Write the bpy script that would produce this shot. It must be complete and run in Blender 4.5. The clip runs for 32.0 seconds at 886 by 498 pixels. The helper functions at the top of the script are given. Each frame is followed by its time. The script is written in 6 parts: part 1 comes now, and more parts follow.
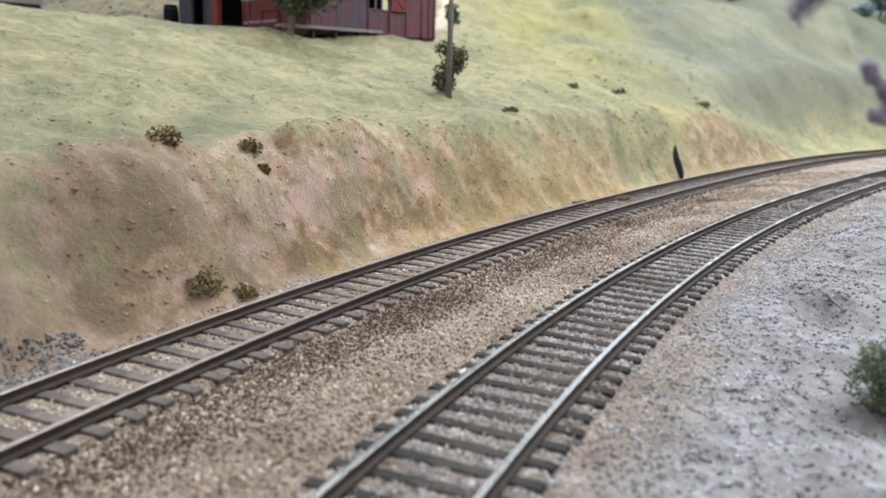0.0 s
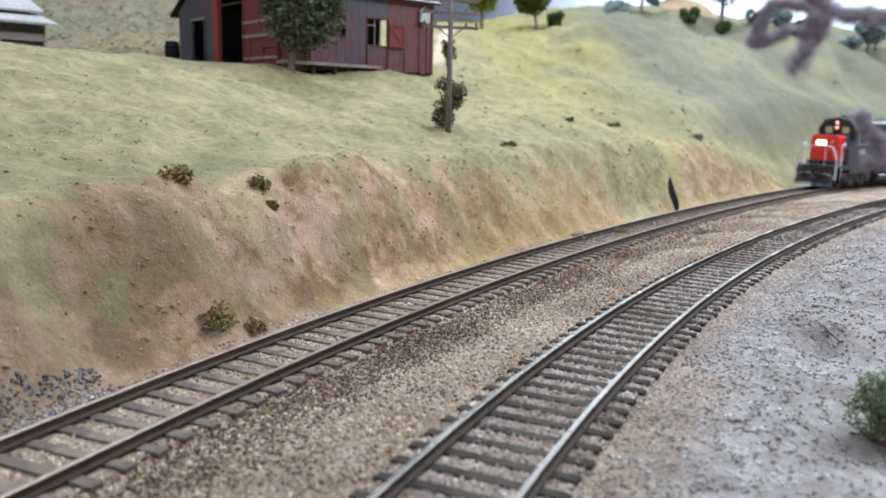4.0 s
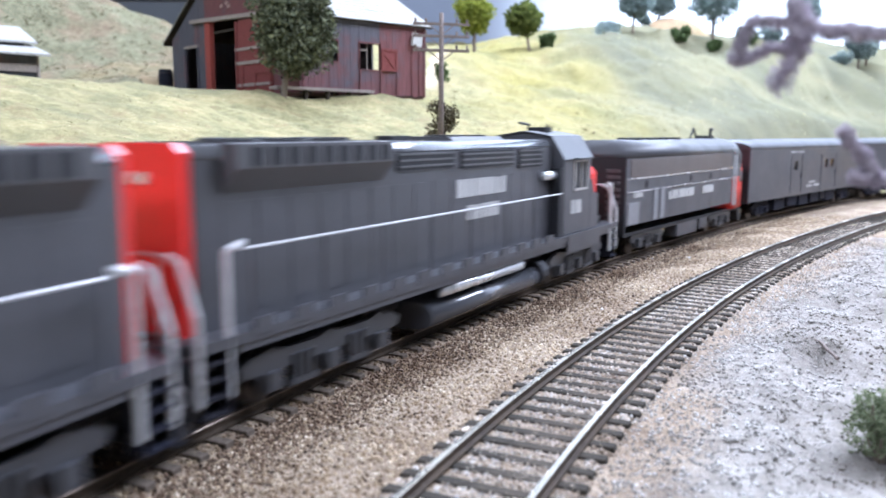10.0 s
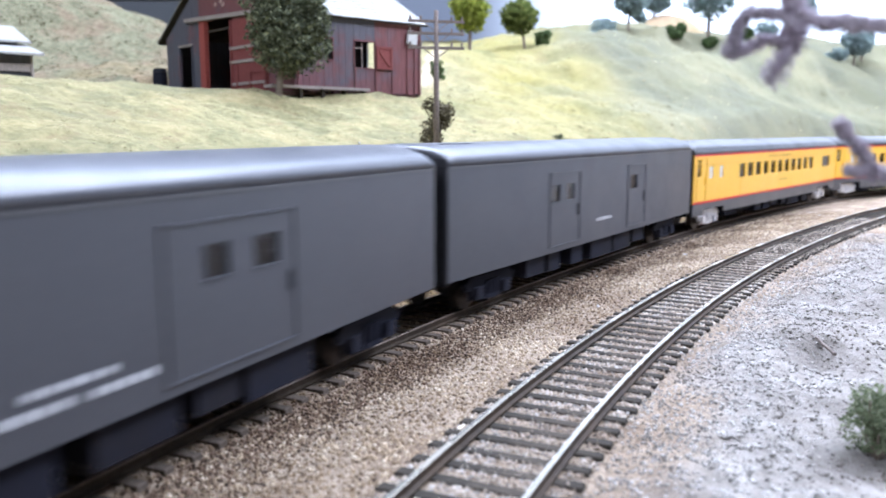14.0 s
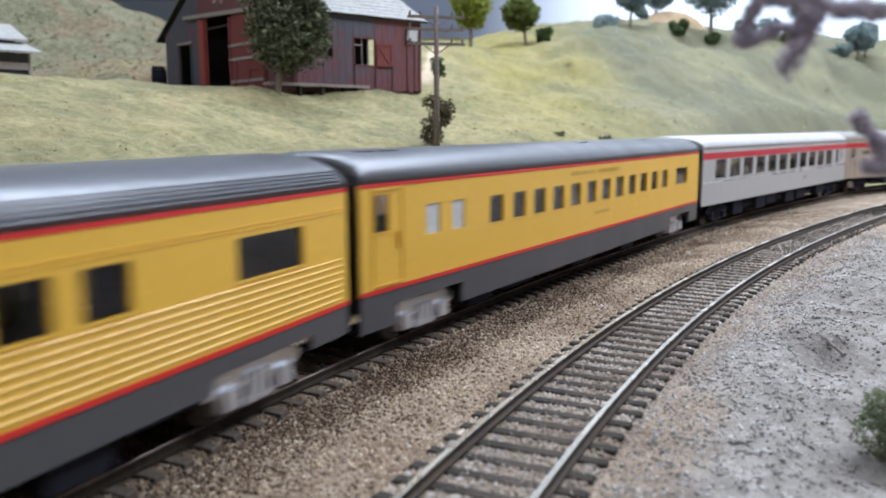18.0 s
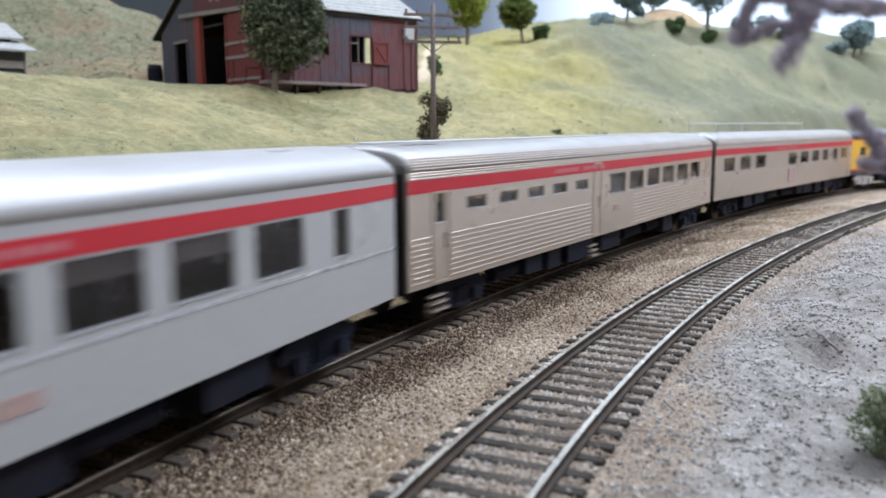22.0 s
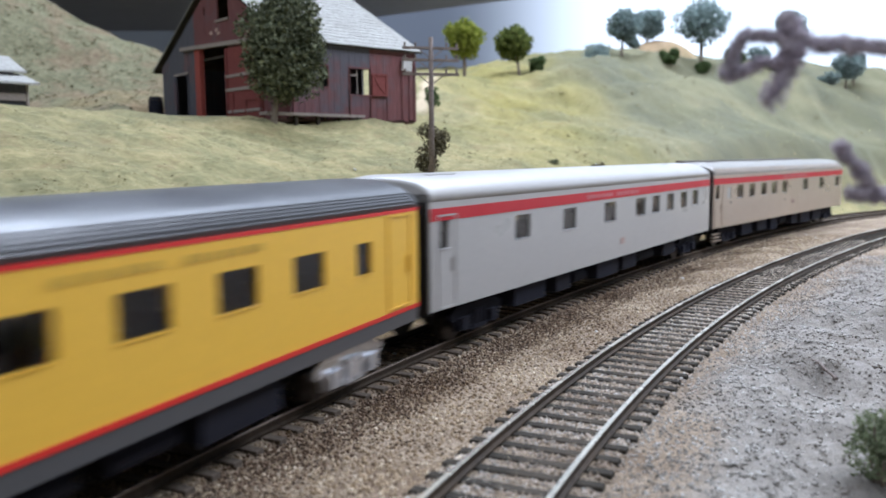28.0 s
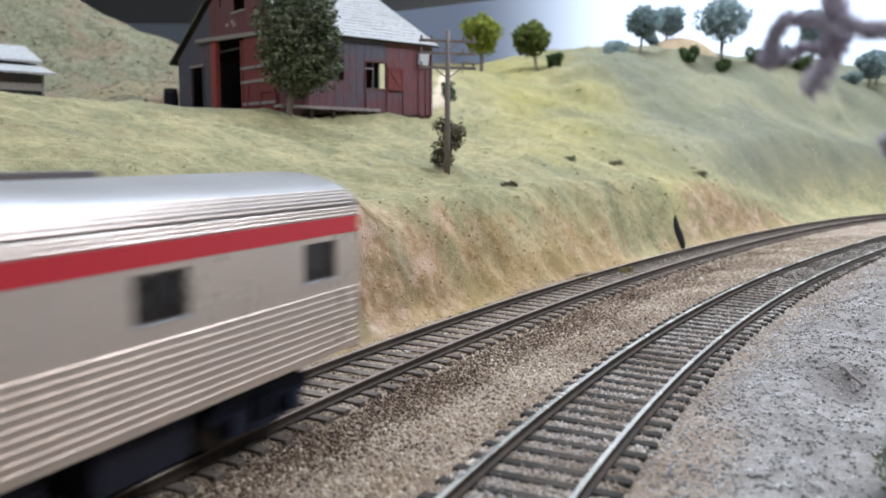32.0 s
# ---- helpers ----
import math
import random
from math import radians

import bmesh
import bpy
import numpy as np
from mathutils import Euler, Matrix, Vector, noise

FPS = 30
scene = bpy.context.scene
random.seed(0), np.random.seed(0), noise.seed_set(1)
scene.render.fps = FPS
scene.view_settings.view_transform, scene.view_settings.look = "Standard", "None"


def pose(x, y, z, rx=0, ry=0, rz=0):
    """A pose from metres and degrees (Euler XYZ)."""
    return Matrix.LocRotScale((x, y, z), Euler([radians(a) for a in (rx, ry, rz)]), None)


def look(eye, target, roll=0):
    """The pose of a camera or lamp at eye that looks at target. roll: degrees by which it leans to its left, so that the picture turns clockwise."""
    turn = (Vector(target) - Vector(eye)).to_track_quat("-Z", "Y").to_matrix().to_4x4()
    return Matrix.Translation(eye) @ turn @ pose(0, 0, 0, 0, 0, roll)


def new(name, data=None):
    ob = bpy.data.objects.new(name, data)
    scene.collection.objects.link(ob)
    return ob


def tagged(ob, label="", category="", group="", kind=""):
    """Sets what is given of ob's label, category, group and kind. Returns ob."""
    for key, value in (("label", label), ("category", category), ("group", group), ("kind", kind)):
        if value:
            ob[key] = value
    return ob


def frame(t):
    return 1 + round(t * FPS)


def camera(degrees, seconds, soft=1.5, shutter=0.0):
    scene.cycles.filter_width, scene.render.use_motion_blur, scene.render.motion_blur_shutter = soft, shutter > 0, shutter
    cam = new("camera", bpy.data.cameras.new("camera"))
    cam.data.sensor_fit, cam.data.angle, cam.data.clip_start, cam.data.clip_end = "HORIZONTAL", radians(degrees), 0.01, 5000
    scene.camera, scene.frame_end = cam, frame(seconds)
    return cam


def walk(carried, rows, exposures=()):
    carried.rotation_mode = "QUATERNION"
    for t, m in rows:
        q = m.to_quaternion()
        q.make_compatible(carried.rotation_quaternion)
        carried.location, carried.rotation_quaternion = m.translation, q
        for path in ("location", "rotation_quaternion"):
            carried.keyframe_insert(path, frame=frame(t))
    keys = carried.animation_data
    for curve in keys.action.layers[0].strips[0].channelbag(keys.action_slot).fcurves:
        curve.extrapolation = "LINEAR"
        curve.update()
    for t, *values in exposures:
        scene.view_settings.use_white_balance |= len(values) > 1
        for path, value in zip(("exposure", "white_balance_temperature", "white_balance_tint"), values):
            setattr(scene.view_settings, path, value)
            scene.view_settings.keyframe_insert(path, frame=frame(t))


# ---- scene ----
MM = 0.001
EYE = 52.19          # lens height over the far track's rail tops, mm

# seconds, yaw, pitch, roll (degrees), then the lens's drift right, ahead and up in mm
PATH = [
    (0.0, 0.20, -11.95, -1.50, 0.50, -4.90, -1.00),
    (0.5, 0.20, -11.60, -1.37, 0.69, -3.85, -1.21),
    (1.0, 0.22, -11.10, -1.46, 0.58, -5.25, -0.86),
    (1.5, 0.20, -10.96, -1.44, 0.40, -5.23, -0.81),
    (2.0, -0.02, -10.43, -1.36, -0.26, -6.21, -0.52),
    (2.5, -0.13, -10.35, -1.35, -1.19, -7.35, 0.00),
    (3.0, -0.17, -10.14, -1.28, -2.17, -8.98, 0.67),
    (3.5, -0.20, -10.00, -1.33, -2.63, -9.56, 1.11),
    (5.5, -0.53, -9.31, -0.94, -1.27, -8.17, 0.47),
    (6.0, -0.38, -9.28, -0.87, -1.06, -7.94, 0.78),
    (6.5, -0.30, -9.12, -0.77, -0.83, -7.70, 0.99),
    (7.0, -0.55, -8.98, -0.61, -0.99, -8.05, 1.13),
    (7.5, -0.84, -8.61, -0.70, -0.94, -8.32, 1.12),
    (8.0, -0.61, -8.54, -0.49, -0.82, -8.35, 0.99),
    (8.5, -0.53, -8.45, -0.38, -0.46, -7.91, 0.87),
    (9.0, -0.30, -8.39, -0.36, -0.55, -7.87, 0.98),
    (9.5, -0.44, -8.29, -0.23, -0.74, -8.01, 1.09),
    (10.0, -0.55, -8.28, -0.22, -0.82, -8.15, 1.17),
    (10.5, -0.65, -8.30, -0.14, -0.74, -8.09, 1.05),
    (11.0, -0.77, -8.24, -0.15, -0.63, -8.02, 1.06),
    (11.5, -0.70, -8.42, -0.04, -0.60, -7.73, 0.97),
    (12.0, -0.60, -8.51, -0.14, -0.61, -7.74, 1.07),
    (12.5, -0.65, -8.48, -0.10, -0.63, -7.69, 0.99),
    (13.0, -0.85, -8.39, -0.09, -0.48, -7.61, 0.90),
    (13.5, -0.72, -8.33, 0.01, -0.32, -7.30, 0.71),
    (14.0, -0.80, -8.37, 0.03, -0.29, -7.14, 0.70),
    (14.5, -0.86, -8.33, 0.14, -0.38, -7.16, 0.80),
    (16.5, -0.69, -8.50, 0.30, -0.77, -8.16, 1.16),
    (17.0, -1.06, -8.61, 0.37, -0.11, -6.11, 0.69),
    (17.5, -0.91, -8.63, 0.41, 0.34, -3.40, 0.41),
    (18.0, -0.68, -8.52, 0.23, 0.36, -2.82, 0.37),
    (18.5, -0.66, -8.47, 0.32, 0.30, -3.06, 0.40),
    (19.0, -0.80, -8.46, 0.32, 0.37, -3.08, 0.39),
    (19.5, -0.81, -8.45, 0.33, 0.39, -3.03, 0.38),
    (20.0, -0.78, -8.57, 0.36, 0.39, -2.82, 0.36),
    (20.5, -0.69, -8.50, 0.31, 0.46, -2.31, 0.31),
    (21.0, -0.71, -8.53, 0.22, 0.40, -2.71, 0.35),
    (21.5, -0.97, -8.61, 0.35, 0.57, -2.43, 0.30),
    (22.0, -0.89, -8.65, 0.33, 0.49, -2.61, 0.32),
    (22.5, -0.87, -8.53, 0.39, 0.58, -2.11, 0.28),
    (23.0, -0.83, -8.50, 0.34, 0.56, -2.18, 0.29),
    (23.5, -0.89, -8.55, 0.39, 0.56, -2.29, 0.29),
    (24.0, -0.80, -8.57, 0.36, 0.49, -2.40, 0.31),
    (24.5, -0.78, -8.63, 0.30, 0.54, -2.09, 0.27),
    (25.0, -0.81, -8.70, 0.29, 0.56, -2.02, 0.26),
    (25.5, -0.84, -8.37, 0.39, 0.59, -2.12, 0.29),
    (26.0, -0.79, -6.41, 0.54, 0.74, -2.56, 0.40),
    (26.5, -0.86, -6.44, 0.55, 0.41, -4.29, 0.60),
    (28.5, -1.13, -6.63, 0.46, -0.34, -5.47, 0.74),
    (29.0, -0.93, -6.69, 0.51, -0.54, -5.32, 1.16),
    (29.5, -0.87, -6.71, 0.66, -0.51, -4.52, 1.24),
    (30.0, -0.52, -6.69, 0.30, -0.41, -2.99, 1.02),
    (30.5, 0.02, -6.69, -0.15, -0.18, -1.34, 0.50),
    (31.0, 0.18, -6.86, -0.36, -0.13, -0.35, 0.18),
    (31.5, 0.08, -6.84, -0.26, -0.12, -0.20, 0.11),
    (32.0, -0.00, -6.83, -0.21, -0.00, 0.00, 0.00),
]
cam = camera(57.46, 32.0, soft=1.7, shutter=0.8)
walk(cam, [(t, pose(dx * MM, dy * MM, (EYE + dz) * MM, 90 + pitch, roll, yaw)) for t, yaw, pitch, roll, dx, dy, dz in PATH],
     exposures=[(0.0, 0.12, 5700, 13.5), (5.0, 0.06, 5700, 13.5), (7.0, 0.22, 5600, 13.5), (9.0, 0.78, 5400, 16), (10.5, 0.78, 5420, 18), (14.0, 0.78, 5420, 18.5), (16.5, 0.2, 5700, 13.5), (18.0, 0.0, 5700, 13.5), (20.0, 0.02, 5700, 13.5), (22.0, 0.06, 5650, 13.5), (26.0, 0.06, 5700, 13.5), (29.0, -0.05, 5650, 13.5), (32.0, 0.0, 5700, 13.5)])
cam.data.dof.use_dof = True
cam.data.dof.focus_distance = 0.235
cam.data.dof.aperture_fstop = cam.data.lens / 1.2


# ---- room light: fluorescent fixtures over the layout, added fill lamps, a glowing backdrop beyond its far corner ----
world = bpy.data.worlds.new("room_air")
scene.world = world
world.use_nodes = True
world.node_tree.nodes["Background"].inputs[0].default_value = (0.72, 0.82, 1.0, 1)
world.node_tree.nodes["Background"].inputs[1].default_value = 0.24


def area_lamp(name, at, target, sx, sy, watts, colour):
    data = bpy.data.lights.new(name, "AREA")
    data.shape, data.size, data.size_y, data.energy, data.color = "RECTANGLE", sx, sy, watts, colour
    ob = new(name, data)
    ob.matrix_world = look(at, target)
    return ob


area_lamp("lamp_over_layout", (0.1, 1.15, 1.4), (0.1, 0.3, 0), 1.8, 0.4, 38, (0.88, 0.94, 1.0))
# unseen fill, added to lift the bank and train sides towards the lens
area_lamp("fill_over_aisle", (-0.9, -1.4, 1.3), (0.0, 0.4, 0.0), 1.8, 0.4, 20, (0.95, 0.97, 1.0))
# unseen fill, added to brighten the middle of the bend
area_lamp("fill_over_bend", (0.62, 0.36, 0.72), (0.3, 0.45, 0), 0.7, 0.3, 8.5, (0.95, 0.97, 1.0))
area_lamp("lamp_over_hill", (0.9, 1.3, 1.4), (0.5, 0.7, 0), 1.2, 0.4, 7, (0.86, 0.94, 1.0))


# ---- materials ----
def node_mat(name):
    m = bpy.data.materials.new(name)
    m.use_nodes = True
    nt = m.node_tree
    return m, nt, nt.nodes["Principled BSDF"]


def noise_node(nt, scale, detail=6.0, rough=0.6, coord="Object"):
    tc = nt.nodes.new("ShaderNodeTexCoord")
    n = nt.nodes.new("ShaderNodeTexNoise")
    n.inputs["Scale"].default_value, n.inputs["Detail"].default_value, n.inputs["Roughness"].default_value = scale, detail, rough
    nt.links.new(tc.outputs[coord], n.inputs["Vector"])
    return n


def ramp_node(nt, fac, stops):
    r = nt.nodes.new("ShaderNodeValToRGB")
    while len(r.color_ramp.elements) < len(stops):
        r.color_ramp.elements.new(0.5)
    for e, (p, c) in zip(r.color_ramp.elements, stops):
        e.position, e.color = p, (*c, 1)
    nt.links.new(fac, r.inputs["Fac"])
    return r


def mix_node(nt, fac, a, b, mode="MIX"):
    m = nt.nodes.new("ShaderNodeMix")
    m.data_type, m.blend_type = "RGBA", mode
    if isinstance(fac, (int, float)):
        m.inputs[0].default_value = fac
    else:
        nt.links.new(fac, m.inputs[0])
    for i, v in ((6, a), (7, b)):
        if isinstance(v, tuple):
            m.inputs[i].default_value = (*v, 1)
        else:
            nt.links.new(v, m.inputs[i])
    return m.outputs[2]


def bump_node(nt, bsdf, height, strength, distance):
    b = nt.nodes.new("ShaderNodeBump")
    b.inputs["Strength"].default_value, b.inputs["Distance"].default_value = strength, distance
    nt.links.new(height, b.inputs["Height"])
    nt.links.new(b.outputs["Normal"], bsdf.inputs["Normal"])


def plain(name, colour, rough=0.5, metal=0.0, vary=0.15, grain=600, bump=0.1, dist=0.0002, dirt=None, coat=0.0):
    """Paint, plastic or metal with grain at two scales, and dirt in blotches."""
    m, nt, b = node_mat(name)
    fine, broad = noise_node(nt, grain), noise_node(nt, grain / 14, 4)
    lo, hi = tuple(c * (1 - vary) for c in colour), tuple(min(1, c * (1 + vary)) for c in colour)
    r1 = ramp_node(nt, fine.outputs["Fac"], [(0.3, lo), (0.7, hi)])
    out = r1.outputs["Color"]
    if dirt:
        r2 = ramp_node(nt, broad.outputs["Fac"], [(0.45, (0, 0, 0)), (0.75, (1, 1, 1))])
        out = mix_node(nt, r2.outputs["Color"], out, dirt)
    nt.links.new(out, b.inputs["Base Color"])
    rr = ramp_node(nt, broad.outputs["Fac"], [(0.3, (max(0.02, rough - 0.08),) * 3), (0.7, (min(1, rough + 0.08),) * 3)])
    nt.links.new(rr.outputs["Color"], b.inputs["Roughness"])
    b.inputs["Metallic"].default_value = metal
    b.inputs["Specular IOR Level"].default_value = 0.12 if rough > 0.65 else 0.5
    b.inputs["Coat Weight"].default_value = coat
    if bump:
        bump_node(nt, b, fine.outputs["Fac"], bump, dist)
    return m


M_GREY = plain("lark_grey_paint", (0.062, 0.062, 0.069), 0.42, vary=0.06, bump=0.03, dirt=(0.052, 0.05, 0.052))
M_BAG = plain("baggage_grey_paint", (0.06, 0.061, 0.068), 0.4, vary=0.06, bump=0.03)
M_DARK = plain("dark_grey_roof_paint", (0.076, 0.075, 0.077), 0.34, vary=0.08, bump=0.04)
M_BLACK = plain("black_underframe", (0.009, 0.009, 0.012), 0.6, bump=0.1)
M_TRUCK = plain("truck_blue_black", (0.014, 0.015, 0.024), 0.74, bump=0.1, dirt=(0.02, 0.018, 0.02))
M_BOGIE = plain("diesel_bogie_grey", (0.05, 0.051, 0.056), 0.42, bump=0.1, dirt=(0.03, 0.028, 0.028))
M_GRILLE = plain("bronze_brown_grille", (0.12, 0.098, 0.088), 0.45, vary=0.12)
M_PILOT = plain("glossy_black_pilot", (0.02, 0.022, 0.028), 0.3, bump=0.05, dirt=(0.035, 0.034, 0.035))
M_GLOSS = plain("glossy_roof_paint", (0.085, 0.086, 0.092), 0.2, vary=0.06, bump=0.0, coat=0.8)
M_SEEN = plain("straw_light_pane", (0.4, 0.37, 0.25), 0.4, vary=0.12)
M_RED = plain("scarlet_paint", (0.62, 0.025, 0.018), 0.36, vary=0.05, bump=0.02)
M_STRIPE = plain("scarlet_band", (0.5, 0.014, 0.024), 0.5, vary=0.05, bump=0.02)
M_YELLOW = plain("armour_yellow_paint", (0.78, 0.455, 0.045), 0.42, vary=0.04, bump=0.02)
M_LIGHT = plain("silver_grey_paint", (0.43, 0.413, 0.392), 0.34, vary=0.04, bump=0.02)
M_STEEL_ROOF = plain("dull_steel_roof", (0.25, 0.232, 0.205), 0.36, 0.12, vary=0.06, bump=0.03)
M_STEEL = plain("stainless_steel", (0.6, 0.505, 0.415), 0.33, 0.65, vary=0.05, bump=0.03)
M_CHROME = plain("bright_silver", (0.72, 0.72, 0.74), 0.28, 0.7, vary=0.08)
M_WHITE = plain("off_white_lettering", (0.46, 0.455, 0.44), 0.5, vary=0.08)
M_HANDRAIL = plain("pale_grey_handrail", (0.5, 0.5, 0.5), 0.45)
M_FAINTRED = plain("faded_red_herald", (0.42, 0.29, 0.25), 0.45, vary=0.15)
M_BANDTEXT = plain("faint_pink_lettering", (0.52, 0.16, 0.17), 0.5, vary=0.1)
M_FAINT = plain("faint_brown_lettering", (0.55, 0.34, 0.04), 0.45, vary=0.08)
M_DIAPH = plain("rubber_diaphragm", (0.03, 0.027, 0.025), 0.7)
M_WHEEL = plain("wheel_metal", (0.08, 0.07, 0.065), 0.4, 0.7)
M_INSIDE = plain("brown_interior", (0.13, 0.075, 0.055), 0.7)
M_FROST = plain("frosted_pane", (0.55, 0.55, 0.53), 0.5)
M_RAIL_SIDE = plain("rusty_rail", (0.05, 0.037, 0.026), 0.7, 0.0, vary=0.25, dirt=(0.085, 0.06, 0.04))
M_RAIL_TOP = plain("polished_rail_head", (0.56, 0.52, 0.43), 0.26, 0.9, vary=0.08, bump=0.02)
M_RAIL_DULL = plain("dull_rail_head", (0.24, 0.19, 0.15), 0.34, 0.6, vary=0.12, bump=0.02)
M_PANEL = plain("pale_grey_panel", (0.2, 0.2, 0.21), 0.45)
M_TANK = plain("glossy_grey_tank", (0.07, 0.072, 0.08), 0.2, coat=0.6, vary=0.06, bump=0.02)
M_TIE = plain("tie_brown_black", (0.036, 0.031, 0.024), 0.93, vary=0.3, grain=900, bump=0.4, dirt=(0.082, 0.068, 0.053))
M_TIE_DUSTY = plain("dusty_tie", (0.1, 0.08, 0.062), 0.85, vary=0.3, grain=900, bump=0.4, dirt=(0.24, 0.19, 0.145))
M_BARK = plain("bark", (0.19, 0.155, 0.12), 0.9, vary=0.3, grain=700, bump=0.5)
M_POLE = plain("weathered_pole_wood", (0.19, 0.155, 0.135), 0.85, vary=0.3, grain=900, bump=0.4)


def glass_mat():
    m, nt, b = node_mat("window_glass")
    b.inputs["Base Color"].default_value = (0.52, 0.48, 0.47, 1)
    b.inputs["Transmission Weight"].default_value = 1.0
    b.inputs["Roughness"].default_value = 0.08
    b.inputs["IOR"].default_value = 1.35
    return m


M_GLASS = glass_mat()


def glow_mat(name, colour, strength):
    m, nt, b = node_mat(name)
    b.inputs["Emission Color"].default_value = (*colour, 1)
    b.inputs["Emission Strength"].default_value = strength
    b.inputs["Base Color"].default_value = (*colour, 1)
    return m


M_SIGNAL = glow_mat("reddish_signal_lamp", (1.0, 0.38, 0.26), 2.5)
M_LAMP = glow_mat("lit_headlamp", (1.0, 0.82, 0.55), 14)


def ground_mat():
    """Turf, bare clay and grit, by the masks that the ground carries."""
    m, nt, b = node_mat("scenic_ground")

    def attr(n):
        a = nt.nodes.new("ShaderNodeAttribute")
        a.attribute_name = n
        return a.outputs["Fac"]
    fine, mid, broad = noise_node(nt, 1100, 6, 0.7), noise_node(nt, 240, 6, 0.65), noise_node(nt, 30, 6, 0.62)
    patch, streak = noise_node(nt, 12, 5, 0.6), noise_node(nt, 75, 6, 0.7)
    grass = ramp_node(nt, mid.outputs["Fac"], [(0.32, (0.155, 0.138, 0.062)), (0.5, (0.272, 0.238, 0.116)), (0.68, (0.39, 0.335, 0.18))]).outputs["Color"]
    g2 = ramp_node(nt, broad.outputs["Fac"], [(0.36, (0.155, 0.155, 0.074)), (0.5, (0.26, 0.234, 0.112)), (0.64, (0.385, 0.316, 0.155))]).outputs["Color"]
    grass = mix_node(nt, 0.55, grass, g2)
    tan = ramp_node(nt, streak.outputs["Fac"], [(0.53, (0, 0, 0)), (0.66, (0.6, 0.6, 0.6))]).outputs["Color"]
    grass = mix_node(nt, tan, grass, (0.25, 0.185, 0.095))
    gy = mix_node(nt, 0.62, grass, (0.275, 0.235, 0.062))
    # dark mottle: the far hill's shading put into its grey-green turf colour
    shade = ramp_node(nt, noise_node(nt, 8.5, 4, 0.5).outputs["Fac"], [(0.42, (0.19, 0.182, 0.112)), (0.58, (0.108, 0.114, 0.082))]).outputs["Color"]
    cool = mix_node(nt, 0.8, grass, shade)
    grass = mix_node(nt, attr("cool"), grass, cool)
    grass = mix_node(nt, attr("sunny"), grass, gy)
    # olive blotches painted for the shade of the turf's undulations
    dip_shade = ramp_node(nt, patch.outputs["Fac"], [(0.5, (0, 0, 0)), (0.63, (0.45, 0.45, 0.45))]).outputs["Color"]
    grass = mix_node(nt, dip_shade, grass, (0.14, 0.138, 0.075))
    rust = ramp_node(nt, broad.outputs["Fac"], [(0.46, (0.158, 0.15, 0.086)), (0.6, (0.2, 0.125, 0.08))]).outputs["Color"]
    speck = ramp_node(nt, mid.outputs["Fac"], [(0.38, (0.082, 0.08, 0.046)), (0.52, (0.185, 0.175, 0.1)), (0.66, (0.29, 0.265, 0.162))]).outputs["Color"]
    grass = mix_node(nt, attr("dull"), grass, mix_node(nt, 0.5, rust, speck))
    clay = ramp_node(nt, mid.outputs["Fac"], [(0.33, (0.15, 0.09, 0.042)), (0.5, (0.32, 0.212, 0.122)), (0.66, (0.52, 0.385, 0.26))]).outputs["Color"]
    c2 = ramp_node(nt, broad.outputs["Fac"], [(0.36, (0.2, 0.125, 0.045)), (0.47, (0.34, 0.21, 0.095)), (0.55, (0.43, 0.285, 0.165)), (0.65, (0.56, 0.42, 0.3))]).outputs["Color"]
    clay = mix_node(nt, 0.55, clay, c2)
    grit = ramp_node(nt, fine.outputs["Fac"], [(0.3, (0.12, 0.09, 0.062)), (0.5, (0.29, 0.228, 0.162)), (0.72, (0.47, 0.39, 0.3))]).outputs["Color"]
    pale = ramp_node(nt, mid.outputs["Fac"], [(0.32, (0.19, 0.183, 0.17)), (0.5, (0.29, 0.281, 0.264)), (0.7, (0.42, 0.406, 0.384))]).outputs["Color"]
    pale = mix_node(nt, 0.3, pale, grit)
    blot = noise_node(nt, 46, 5, 0.65)
    pale = mix_node(nt, 1.0, pale, ramp_node(nt, blot.outputs["Fac"], [(0.36, (0.62, 0.6, 0.58)), (0.5, (0.88, 0.87, 0.86)), (0.64, (1.06, 1.05, 1.04))]).outputs["Color"], "MULTIPLY")
    grit = mix_node(nt, 1.0, grit, ramp_node(nt, blot.outputs["Fac"], [(0.36, (0.6, 0.54, 0.5)), (0.62, (1.1, 1.1, 1.1))]).outputs["Color"], "MULTIPLY")
    clay = mix_node(nt, ramp_node(nt, blot.outputs["Fac"], [(0.5, (0, 0, 0)), (0.6, (0.85, 0.85, 0.85))]).outputs["Color"], clay, (0.155, 0.088, 0.038))
    olive = ramp_node(nt, noise_node(nt, 52, 5, 0.6).outputs["Fac"], [(0.5, (0, 0, 0)), (0.6, (0.7, 0.7, 0.7))]).outputs["Color"]
    clay = mix_node(nt, olive, clay, (0.205, 0.165, 0.075))
    rosy = ramp_node(nt, noise_node(nt, 64, 5, 0.6).outputs["Fac"], [(0.53, (0, 0, 0)), (0.63, (0.7, 0.7, 0.7))]).outputs["Color"]
    clay = mix_node(nt, rosy, clay, (0.5, 0.34, 0.24))
    clay = mix_node(nt, attr("ochre"), clay, mix_node(nt, 0.45, clay, (0.34, 0.25, 0.085)))
    clay = mix_node(nt, attr("umber"), clay, mix_node(nt, 0.6, clay, (0.165, 0.122, 0.078)))
    col = mix_node(nt, attr("bare"), grass, clay)
    col = mix_node(nt, attr("grit"), col, grit)
    col = mix_node(nt, attr("pale"), col, pale)
    col = mix_node(nt, attr("path"), col, (0.5, 0.4, 0.27))
    nt.links.new(col, b.inputs["Base Color"])
    b.inputs["Roughness"].default_value = 0.95
